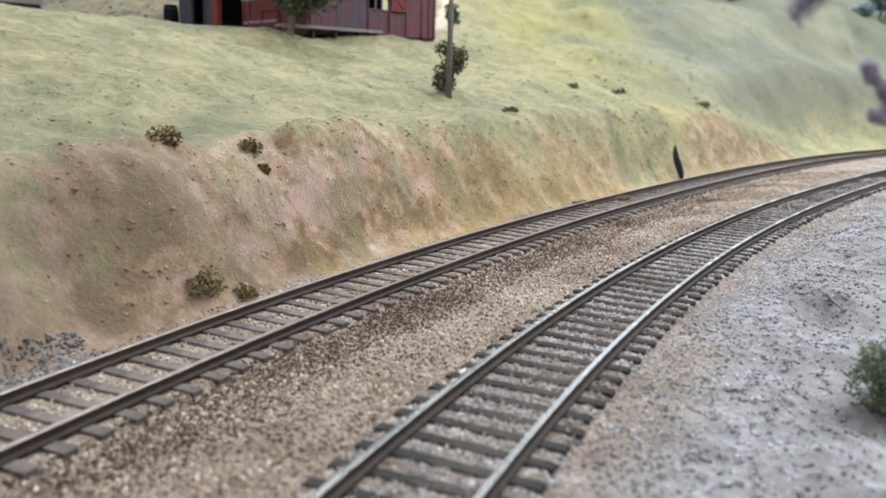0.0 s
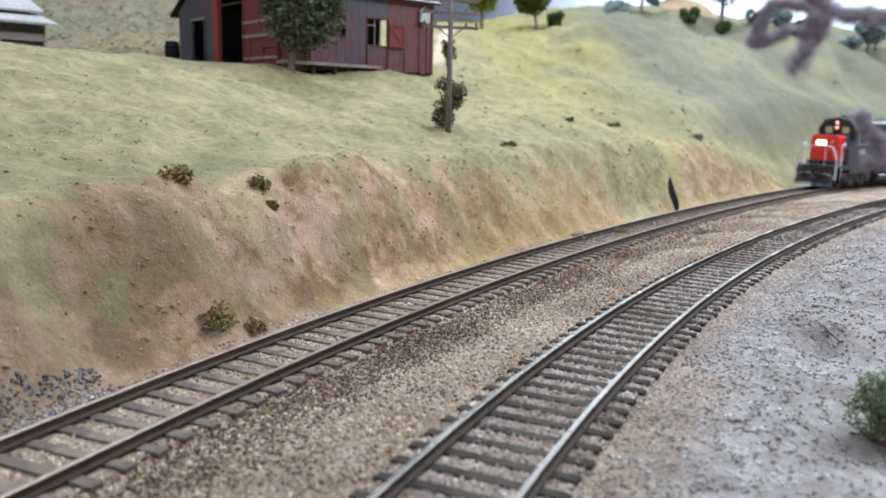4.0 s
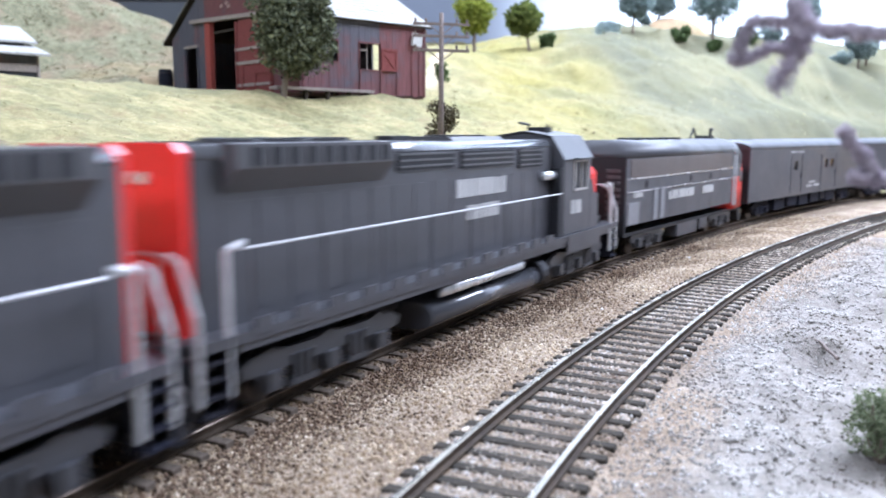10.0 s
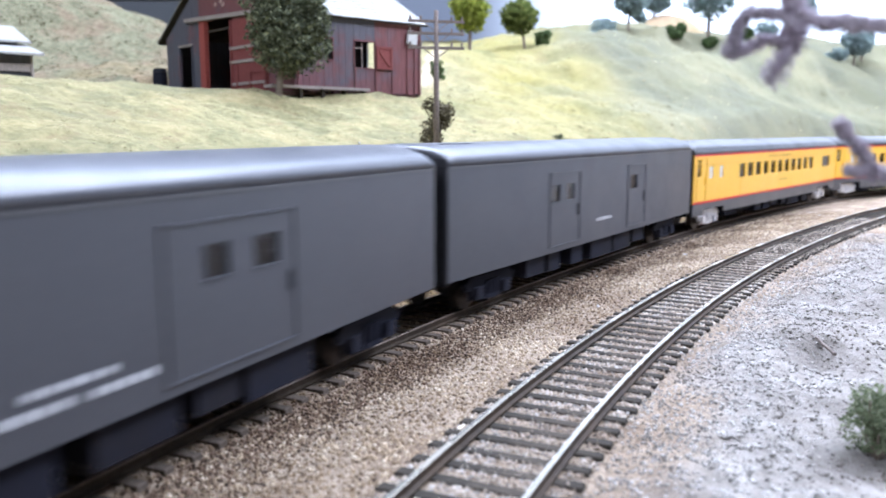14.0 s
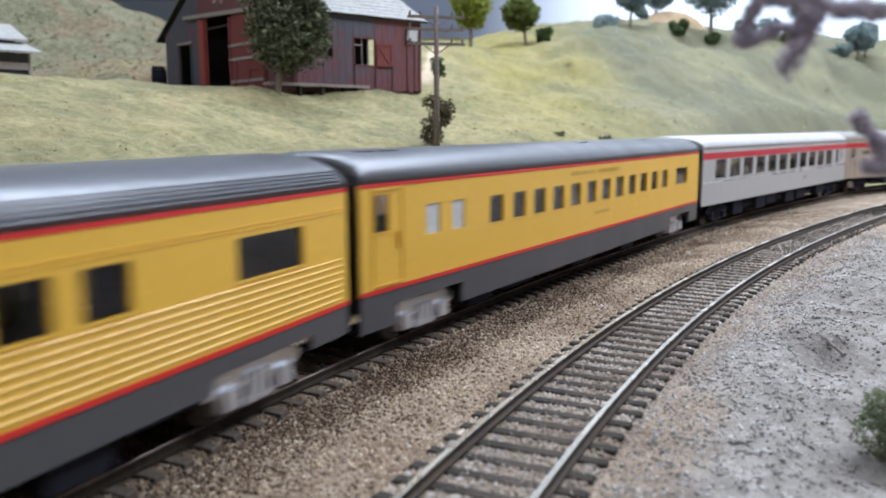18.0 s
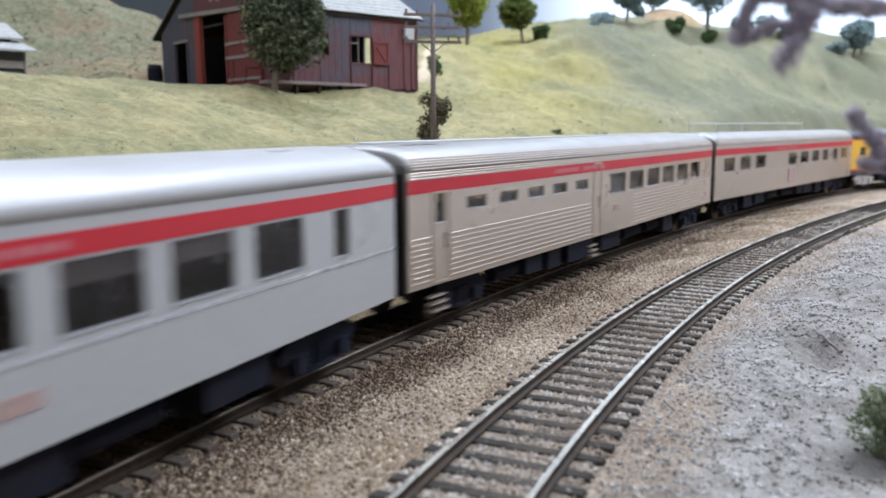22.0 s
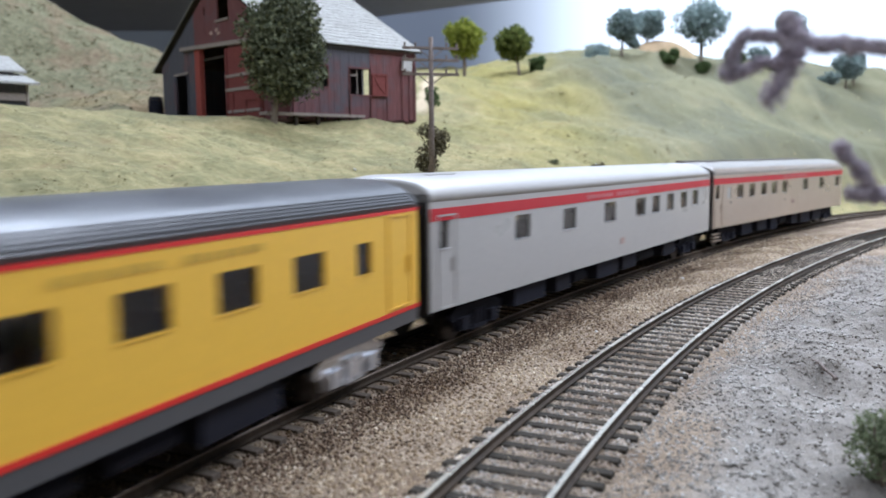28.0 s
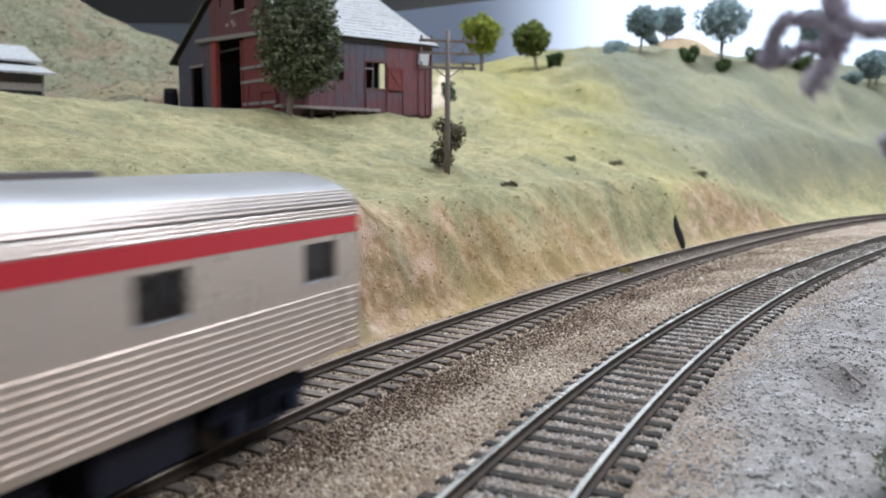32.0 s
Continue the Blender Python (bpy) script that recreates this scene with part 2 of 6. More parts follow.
    b.inputs["Specular IOR Level"].default_value = 0.2
    h = mix_node(nt, 0.62, fine.outputs["Color"], mid.outputs["Color"])
    bump_node(nt, b, h, 0.85, 0.0019)
    return m


M_GROUND = ground_mat()


# ---- modelling tools, in mm ----
def thing(name, label, category, group="", kind="", at=(0, 0, 0), turn=0.0):
    ob = new(name)
    ob.matrix_world = pose(at[0] * MM, at[1] * MM, at[2] * MM, 0, 0, turn)
    return tagged(ob, label, category, group, kind)


def part(name, bm, material, parent=None, label="", smooth=False, bevel=0.0):
    """Links a bmesh, modelled in mm, as one mesh object under a thing or a part."""
    if bevel:
        bmesh.ops.bevel(bm, geom=[e for e in bm.edges if len(e.link_faces) == 2 and e.calc_face_angle(0) > 0.6], offset=bevel, segments=1, affect="EDGES")
    bmesh.ops.recalc_face_normals(bm, faces=bm.faces)
    bmesh.ops.scale(bm, vec=(MM, MM, MM), verts=bm.verts)
    me = bpy.data.meshes.new(name)
    bm.to_mesh(me)
    bm.free()
    me.materials.append(material)
    if smooth:
        for p in me.polygons:
            p.use_smooth = True
    ob = new(name, me)
    if parent:
        ob.parent = parent
    if label:
        tagged(ob, label)
    return ob


def again(ob, name, parent, at=(0, 0, 0), turn=0.0, label="", flip=False):
    """Another object on the same mesh."""
    o = new(name, ob.data)
    o.parent = parent
    o.matrix_basis = pose(at[0] * MM, at[1] * MM, at[2] * MM, 0, 0, turn)
    if label:
        tagged(o, label)
    return o


def box(bm, x0, x1, y0, y1, z0, z1):
    v = [bm.verts.new(p) for p in ((x0, y0, z0), (x1, y0, z0), (x1, y1, z0), (x0, y1, z0), (x0, y0, z1), (x1, y0, z1), (x1, y1, z1), (x0, y1, z1))]
    for f in ((0, 3, 2, 1), (4, 5, 6, 7), (0, 1, 5, 4), (1, 2, 6, 5), (2, 3, 7, 6), (3, 0, 4, 7)):
        bm.faces.new([v[i] for i in f])
    return v


def loft(bm, rings, closed=True, caps=True):
    """Skin through rings of points of equal number."""
    vs = [[bm.verts.new(p) for p in r] for r in rings]
    n = len(vs[0])
    for a, b in zip(vs, vs[1:]):
        for i in range(n if closed else n - 1):
            j = (i + 1) % n
            bm.faces.new((a[i], a[j], b[j], b[i]))
    if caps and closed:
        bm.faces.new(vs[0][::-1])
        bm.faces.new(vs[-1])
    return vs


def prism(bm, outline, axis, lo, hi):
    """A flat outline drawn out along an axis (0, 1, 2)."""
    def at(p, w):
        q = list(p)
        q.insert(axis, w)
        return q
    loft(bm, [[at(p, lo) for p in outline], [at(p, hi) for p in outline]])


def rod(bm, a, b, r, n=6, r2=None):
    a, b = Vector(a), Vector(b)
    d = (b - a).normalized()
    u = d.orthogonal().normalized()
    w = d.cross(u)
    r2 = r if r2 is None else r2
    loft(bm, [[p + (u * math.cos(2 * math.pi * i / n) + w * math.sin(2 * math.pi * i / n)) * rr for i in range(n)] for p, rr in ((a, r), (b, r2))])


def tube(bm, points, r, n=6):
    for a, b in zip(points, points[1:]):
        rod(bm, a, b, r, n)


def panel(bm, x0, x1, z0, z1, y, thick, holes):
    """An upright sheet along x at y, with openings (xa, xb, za, zb) cut through it."""
    xs = sorted({x0, x1, *[h[0] for h in holes], *[h[1] for h in holes]})
    zs = sorted({z0, z1, *[h[2] for h in holes], *[h[3] for h in holes]})

    def open_at(x, z):
        return any(h[0] < x < h[1] and h[2] < z < h[3] for h in holes)
    grid = {}
    for i, x in enumerate(xs):
        for k, z in enumerate(zs):
            grid[i, k, 0], grid[i, k, 1] = bm.verts.new((x, y, z)), bm.verts.new((x, y + thick, z))
    solid = {(i, k): not open_at((xs[i] + xs[i + 1]) / 2, (zs[k] + zs[k + 1]) / 2) for i in range(len(xs) - 1) for k in range(len(zs) - 1)}
    for (i, k), s in solid.items():
        if not s:
            continue
        for w in (0, 1):
            bm.faces.new((grid[i, k, w], grid[i + 1, k, w], grid[i + 1, k + 1, w], grid[i, k + 1, w]))
        for di, dk, a, b in ((-1, 0, (i, k), (i, k + 1)), (1, 0, (i + 1, k), (i + 1, k + 1)), (0, -1, (i, k), (i + 1, k)), (0, 1, (i, k + 1), (i + 1, k + 1))):
            if not solid.get((i + di, k + dk), False):
                bm.faces.new((grid[(*a, 0)], grid[(*b, 0)], grid[(*b, 1)], grid[(*a, 1)]))
    for v in [v for v in bm.verts if not v.link_faces]:
        bm.verts.remove(v)


def smooth01(t):
    t = np.clip(t, 0, 1)
    return t * t * (3 - 2 * t)


# ---- the two tracks' centre lines: heading as a cubic of the way, straight or curving on beyond ----
STEP = 2.5
WAY = np.arange(-4300, 4300, STEP)
ZERO = int(round(4300 / STEP))


def centre_line(x0, y0, a0, a1, a2, a3, lo, hi, turn):
    u = np.clip(WAY, lo, hi) / 500
    th = a0 + a1 * u + a2 * u ** 2 + a3 * u ** 3
    th = np.maximum(th - np.maximum(WAY - hi, 0) / turn, 0.0)
    x, y = np.cumsum(np.cos(th)) * STEP, np.cumsum(np.sin(th)) * STEP
    return np.stack([x - x[ZERO] + x0, y - y[ZERO] + y0, th], 1)


FAR = centre_line(29.909, 279.778, 1.003, -0.2726, 0.2282, -0.2234, -190, 470, 750)
NEAR = centre_line(61.905, 209.439, 1.0278, -0.4241, 0.1876, 0.039, -190, 330, 620)
NEAR_Z = 2.85


def on_line(line, s):
    return [float(np.interp(s, WAY, line[:, i])) for i in range(3)]


def beside(line, x, y):
    """Distance to the left of a line, and the way along it, for arrays of places."""
    sel = (WAY > -1200) & (WAY < 2200)
    l, w = line[sel][::2], WAY[sel][::2]
    n, s = np.empty(len(x)), np.empty(len(x))
    for a in range(0, len(x), 4000):
        d = (x[a:a + 4000, None] - l[:, 0]) ** 2 + (y[a:a + 4000, None] - l[:, 1]) ** 2
        i = d.argmin(1)
        n[a:a + 4000] = -np.sin(l[i, 2]) * (x[a:a + 4000] - l[i, 0]) + np.cos(l[i, 2]) * (y[a:a + 4000] - l[i, 1])
        s[a:a + 4000] = w[i]
    return n, s


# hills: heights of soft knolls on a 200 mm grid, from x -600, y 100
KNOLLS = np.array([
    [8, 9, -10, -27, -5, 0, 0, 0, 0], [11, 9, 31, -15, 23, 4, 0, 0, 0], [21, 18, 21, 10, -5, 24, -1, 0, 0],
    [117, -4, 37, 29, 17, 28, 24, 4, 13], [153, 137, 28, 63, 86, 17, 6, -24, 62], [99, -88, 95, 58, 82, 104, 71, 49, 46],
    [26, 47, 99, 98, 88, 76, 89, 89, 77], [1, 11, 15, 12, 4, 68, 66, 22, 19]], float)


def rough(x, y, size, octaves=4):
    return np.array([noise.fractal((a / size, b / size, 3.7), 1.0, 2.0, octaves) for a, b in zip(x, y)])


def rough3(x, y, z, size, octaves=4):
    return np.array([noise.fractal((a / size, b / size, c / size), 1.0, 2.0, octaves) for a, b, c in zip(x, y, z)])


def lay_of_land(x, y, n, s, n2):
    """Height of the ground in mm."""
    height = np.interp(s, [-200, 100, 200, 300, 340, 400, 470], [37, 36, 34, 30, 30, 16, 0])
    wob = rough(x, y, 40, 3)
    z = height * smooth01((n - 17 + 4 * wob) / 31)
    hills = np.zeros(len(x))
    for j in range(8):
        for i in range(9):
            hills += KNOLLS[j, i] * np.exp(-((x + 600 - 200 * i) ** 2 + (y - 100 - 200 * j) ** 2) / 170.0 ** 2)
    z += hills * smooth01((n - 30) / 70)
    # dip behind the near crest, before the shed and the left hill
    u = ((x + 330) * 180 + (y - 478) * 84) / (180.0 ** 2 + 84.0 ** 2)
    off = (-(x + 330) * 84 + (y - 478) * 180) / 198.6
    z -= 20 * np.exp(-(off / 34.0) ** 2) * smooth01((u + 1.6) / 0.4) * smooth01((1.25 - u) / 0.5)
    z += 6.0 * np.exp(-((x + 98) ** 2 + (y - 474) ** 2) / 24.0 ** 2) + 4.0 * np.exp(-((x + 5) ** 2 + (y - 562) ** 2) / 30.0 ** 2) + 6.0 * np.exp(-((x + 36) ** 2 + (y - 526) ** 2) / 30.0 ** 2)
    far = smooth01((n - 18) / 20)
    z += far * (2.2 * wob + 1.0 * rough(x, y, 9, 3))
    # slumps and crumbling ledges of the cutting face
    face = smooth01((n - 17) / 8) * smooth01((60 - n) / 18)
    z += face * (2.6 * rough3(x, y, z, 24, 3) + 1.3 * rough3(x, y, z, 8, 4))
    # tufted turf over the bank
    z += smooth01((n - 44) / 30) * smooth01((260 - n) / 60) * (2.0 * rough(x, y, 22, 4) + 1.0 * rough(x, y, 7, 3))
    z += smooth01((-x - 150) / 40) * smooth01((off - 30) / 40) * (2.2 * rough(x, y, 14, 4) + 6 * rough(x, y, 50, 3))
    z += smooth01((n - 110) / 120) * smooth01((x + 10) / 90) * (13 * rough(x, y, 130, 3) + 9 * rough(x, 1.7 * y, 70, 3) + 2.5 * rough(x, y, 26, 3))
    bed = -3.55 + (NEAR_Z + 0.1) * smooth01((-n - 18) / 26) + 0.85 * np.maximum(smooth01((15.5 - np.abs(n)) / 4), smooth01((15.5 - np.abs(n2)) / 4))
    z += bed * (1 - far)
    # level floor under the barn
    u, v = 0.7627 * (x + 85.1) + 0.6468 * (y - 504.5), -0.6468 * (x + 85.1) + 0.7627 * (y - 504.5)
    under = smooth01((u + 1) / 5) * smooth01((103 - u) / 5) * smooth01((v + 1) / 5) * smooth01((193 - v) / 5)
    yard = smooth01((u + 46) / 20) * smooth01((103 - u) / 5) * smooth01((v - 60) / 50) * smooth01((225 - v) / 14)
    z = z + (np.minimum(z, 73.5) - z) * np.maximum(under, yard)
    right = smooth01((-n2 - 17) / 22)
    lumps = rough(x, y, 34, 5)
    z += right * (1.5 + 6.0 * np.maximum(lumps, -0.35) + 1.6 * rough(x, y, 11, 4) - 1.5 * smooth01((-n2 - 17) / 60))
    return z


def axis(*pieces):
    out = []
    for a, b, st in pieces:
        out += list(np.arange(a, b, st))
    return np.array(out + [pieces[-1][1]], float)


def build_ground():
    gx = axis((-950, -230, 12), (-230, 470, 2.8), (470, 1150, 12))
    gy = axis((-220, 60, 10), (60, 460, 2.8), (460, 900, 6), (900, 1640, 14))
    X, Y = [a.ravel() for a in np.meshgrid(gx, gy)]
    n, s = beside(FAR, X, Y)
    n2, _ = beside(NEAR, X, Y)
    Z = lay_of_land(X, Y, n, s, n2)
    w, h = len(gx), len(gy)
    i = np.arange((w - 1) * (h - 1))
    a = (i // (w - 1)) * w + i % (w - 1)
    me = bpy.data.meshes.new("ground")
    me.from_pydata((np.stack([X, Y, Z], 1) * MM).tolist(), [], np.stack([a, a + 1, a + w + 1, a + w], 1).tolist())
    me.materials.append(M_GROUND)
    for p in me.polygons:
        p.use_smooth = True
    w1, w2 = rough(X, Y, 30, 4), rough(X, Y, 90, 3)
    w0 = rough(X, Y, 9, 3)
    edge = np.interp(s, [-200, -110, -60, 60, 110, 150, 190, 230, 260, 300, 340, 420], [58, 54, 46, 41, 38, 30, 24, 26, 52, 58, 46, 40])
    bare = (1 - 0.2 * smooth01((s - 200) / 50)) * smooth01((edge + 9 * w1 + 5 * w0 - n) / (11 + 9 * smooth01((s - 200) / 50))) * smooth01((n - 14) / 3) * (s < 430)
    scar = np.exp(-((X + 255) ** 2 + (Y - 700) ** 2) / 60.0 ** 2)
    bare = np.clip(bare + 0.35 * smooth01((scar + 0.4 * w1 - 0.45) * 4), 0, 1)
    grit = smooth01((19 + 3 * w1 - n) / 4)
    pale = smooth01((-n2 - 19 + 10 * w1) / 13)
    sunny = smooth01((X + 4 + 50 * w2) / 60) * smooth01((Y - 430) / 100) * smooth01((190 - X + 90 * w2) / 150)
    # cool: grey-green turf of the right hill, with painted shading
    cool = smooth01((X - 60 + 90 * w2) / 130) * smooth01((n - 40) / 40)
    lane = np.abs(X - (-8 + 0.055 * (Y - 620))) + 4 * w1
    path = smooth01((9 - lane) / 5) * smooth01((Y - 620) / 60) * smooth01((980 - Y) / 60)
    off = (-(X + 330) * 84 + (Y - 478) * 180) / 198.6
    fringe = 0.6 * smooth01((0.18 * w2 + rough(X, Y, 17, 3) - 0.02) * 5) * smooth01((n - 22) / 12) * (s < 240)
    bare = bare * (1 - fringe)
    ochre = np.clip(smooth01((s + 30 + 60 * w2) / 90) * smooth01((190 - s) / 60) + smooth01((24 + 8 * w1 - n) / 8) * (s > -90), 0, 1)
    umber = smooth01((-95 + 30 * w2 + 14 * w1 - s) / 50)
    dull = smooth01((-X - 120 + 10 * w1) / 30) * smooth01((off + 2 + 4 * w1) / 10)
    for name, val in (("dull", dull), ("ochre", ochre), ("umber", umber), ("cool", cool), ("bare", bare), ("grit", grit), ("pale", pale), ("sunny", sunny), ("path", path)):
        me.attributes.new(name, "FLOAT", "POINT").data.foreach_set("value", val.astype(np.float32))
    return tagged(new("ground", me), "modelled hillside of tan and olive turf with a clay cutting", "ground", kind="structure")


ground = build_ground()


def height_at(x, y):
    ax, ay = np.array([float(x)]), np.array([float(y)])
    n, s = beside(FAR, ax, ay)
    n2, _ = beside(NEAR, ax, ay)
    return float(lay_of_land(ax, ay, n, s, n2)[0])


# ---- room shell ----
def slab(name, x0, x1, y0, y1, z0, z1, material, label, category="wall"):
    bm = bmesh.new()
    box(bm, x0, x1, y0, y1, z0, z1)
    return tagged(part(name, bm, material), label, category, kind="structure")


M_WALL = plain("slate_blue_wall_paint", (0.1, 0.115, 0.15), 0.8, vary=0.06, grain=90)
M_CEIL = plain("mauve_grey_board", (0.34, 0.31, 0.32), 0.5, vary=0.06, grain=90)
M_BOARD = plain("brown_green_baseboard", (0.2, 0.18, 0.1), 0.9, vary=0.2, grain=60)
M_PALEWALL = plain("pale_wall_paint", (0.6, 0.61, 0.62), 0.85, vary=0.04, grain=90)
slab("floor", -4500, 5500, -4700, 1800, -1020, -1000, M_BOARD, "brown room floor below the layout", "floor")
slab("baseboard_sheet", -4300, 5300, -4500, 1760, -16, -7, M_BOARD, "brown-green layout baseboard under the scenery", "baseboard")
slab("wall_north", -4500, 5500, 1780, 1840, -1000, 1600, M_WALL, "slate blue room wall behind the hills")
slab("wall_south", -4500, 5500, -4760, -4700, -1000, 1600, M_PALEWALL, "pale painted room wall")
slab("wall_west", -4560, -4500, -4700, 1780, -1000, 1600, M_PALEWALL, "pale painted room wall")
slab("wall_east", 5500, 5560, -4700, 1780, -1000, 1600, M_PALEWALL, "pale painted room wall")
slab("ceiling", -4500, 5500, -4700, 1780, 1600, 1640, M_PALEWALL, "pale room ceiling", "ceiling")
bm = bmesh.new()
prism(bm, [(-1800, 1150), (170, 1150), (170, 1402), (-320, 1742), (-1800, 1742)], 2, 318, 335)
tagged(part("overhead_shelf", bm, M_CEIL), "mauve-grey board overhanging the back of the layout", "shelf", kind="structure")


# the backdrop is no lamp: its emission stands in for lamplight falling on it
def sky_glow():
    m, nt, b = node_mat("emissive_sky_backdrop")
    tc, sep = nt.nodes.new("ShaderNodeTexCoord"), nt.nodes.new("ShaderNodeSeparateXYZ")
    nt.links.new(tc.outputs["Object"], sep.inputs[0])
    mr = nt.nodes.new("ShaderNodeMapRange")
    mr.interpolation_type = "SMOOTHERSTEP"
    mr.inputs[1].default_value, mr.inputs[2].default_value, mr.inputs[3].default_value, mr.inputs[4].default_value = 0.0, 0.5, 0.06, 1.4
    nt.links.new(sep.outputs["X"], mr.inputs[0])
    nt.links.new(mr.outputs[0], b.inputs["Emission Strength"])
    b.inputs["Emission Color"].default_value = (0.86, 0.94, 1.0, 1)
    b.inputs["Base Color"].default_value = (0.1, 0.115, 0.15, 1)
    b.inputs["Roughness"].default_value = 0.9
    return m


bm = bmesh.new()
box(bm, -2600, 3600, 1745, 1770, -5, 1580)
tagged(part("backdrop", bm, sky_glow()), "glowing pale sky backdrop behind the wooded hill", "backdrop", kind="structure")


# ---- rails and ties ----
def rail_rings(line, off, z, s0, s1, step, profile):
    rings = []
    for s in np.arange(s0, s1 + 1e-6, step):
        x, y, th = on_line(line, s)
        rings.append([(x - math.sin(th) * (off + a), y + math.cos(th) * (off + a), z + b) for a, b in profile])
    return rings


WEB = [(-1.0, -2.1), (1.0, -2.1), (1.0, -1.75), (0.28, -1.5), (0.28, -0.75), (0.45, -0.6), (0.45, -0.28), (-0.45, -0.28), (-0.45, -0.6), (-0.28, -0.75), (-0.28, -1.5), (-1.0, -1.75)]
HEAD = [(-0.46, -0.3), (0.46, -0.3), (0.45, -0.1), (0.36, 0.0), (-0.36, 0.0), (-0.45, -0.1)]


def build_track(name, line, z, ends, label):
    track = thing(name, label, "railway track", kind="structure")
    for off in (-8.65, 8.65):
        bm = bmesh.new()
        loft(bm, rail_rings(line, off, z, ends[0], ends[1], 10, WEB))
        web = part("rail", bm, M_RAIL_SIDE, track, "rusty rail side")
        bm = bmesh.new()
        loft(bm, rail_rings(line, off, z, ends[0], ends[1], 10, HEAD))
        part("rail_head", bm, M_RAIL_TOP if line is NEAR else M_RAIL_DULL, web, "polished rail head")
    return track


far_track = build_track("far_track", FAR, 0.0, (-3900, 4000), "weathered curved model railway track with dusty ties")
near_track = build_track("near_track", NEAR, NEAR_Z, (-700, 1800), "curved model railway track with dark ties and bright rails")


def tie_mesh(length, width, seed):
    rnd = random.Random(seed)
    bm = bmesh.new()
    box(bm, -width / 2, width / 2, -length / 2 + rnd.uniform(-0.3, 0.3), length / 2 + rnd.uniform(-0.3, 0.3), -4.6, -2.12)
    bmesh.ops.bevel(bm, geom=[e for e in bm.edges if e.calc_length() > 1.8], offset=0.16, segments=1, affect="EDGES")
    bmesh.ops.scale(bm, vec=(MM, MM, MM), verts=bm.verts)
    me = bpy.data.meshes.new("tie")
    bm.to_mesh(me)
    bm.free()
    return me


def lay_ties(track, line, z, s0, pitch, count, more, mat, length, width):
    meshes = [tie_mesh(length, width, i) for i in range(6)]
    for me in meshes:
        me.materials.append(mat)
    rnd = random.Random(5)
    for i in range(count):
        x, y, th = on_line(line, s0 + i * pitch)
        o = new("tie", meshes[i % 6])
        o.parent = track
        o.matrix_basis = pose(x * MM, y * MM, (z + rnd.uniform(-0.12, 0.02)) * MM, 0, 0, math.degrees(th) + rnd.uniform(-1.2, 1.2))
    bm = bmesh.new()
    for i in list(range(-more, 0)) + list(range(count, count + more)):
        x, y, th = on_line(line, s0 + i * pitch)
        c, sn = math.cos(th), math.sin(th)
        for v in box(bm, -width / 2, width / 2, -length / 2, length / 2, -4.6, -2.12):
            v.co = (x + c * v.co.x - sn * v.co.y, y + sn * v.co.x + c * v.co.y, z + v.co.z)
    tagged(part("far_ties", bm, mat, track), kind="stuff")


lay_ties(far_track, FAR, 0.0, -190, 6.6, 130, 100, M_TIE_DUSTY, 28, 2.5)
lay_ties(near_track, NEAR, NEAR_Z, -190, 6.1, 130, 60, M_TIE, 27.6, 2.4)


# ---- train: local x points to the train's rear, y away from the open side, z 0 is the rail top ----
JOINTS = [-9.0, 224.1, 459.4, 639.7, 880.3, 1114.9, 1398.1, 1680.3, 1968.8, 2254.1, 2538.7, 2821.0, 3099.1, 3371.1]
VEHICLES = []


def disc(bm, x, y0, y1, z, r, n=16):
    rod(bm, (x, y0, z), (x, y1, z), r, n)


def wheel_mesh(r):
    bm = bmesh.new()
    disc(bm, 0, -1.3, 0.9, 0, r)
    disc(bm, 0, 0.9, 1.5, 0, r + 0.8)
    disc(bm, 0, -1.7, -1.3, 0, r * 0.45, 10)
    return bm


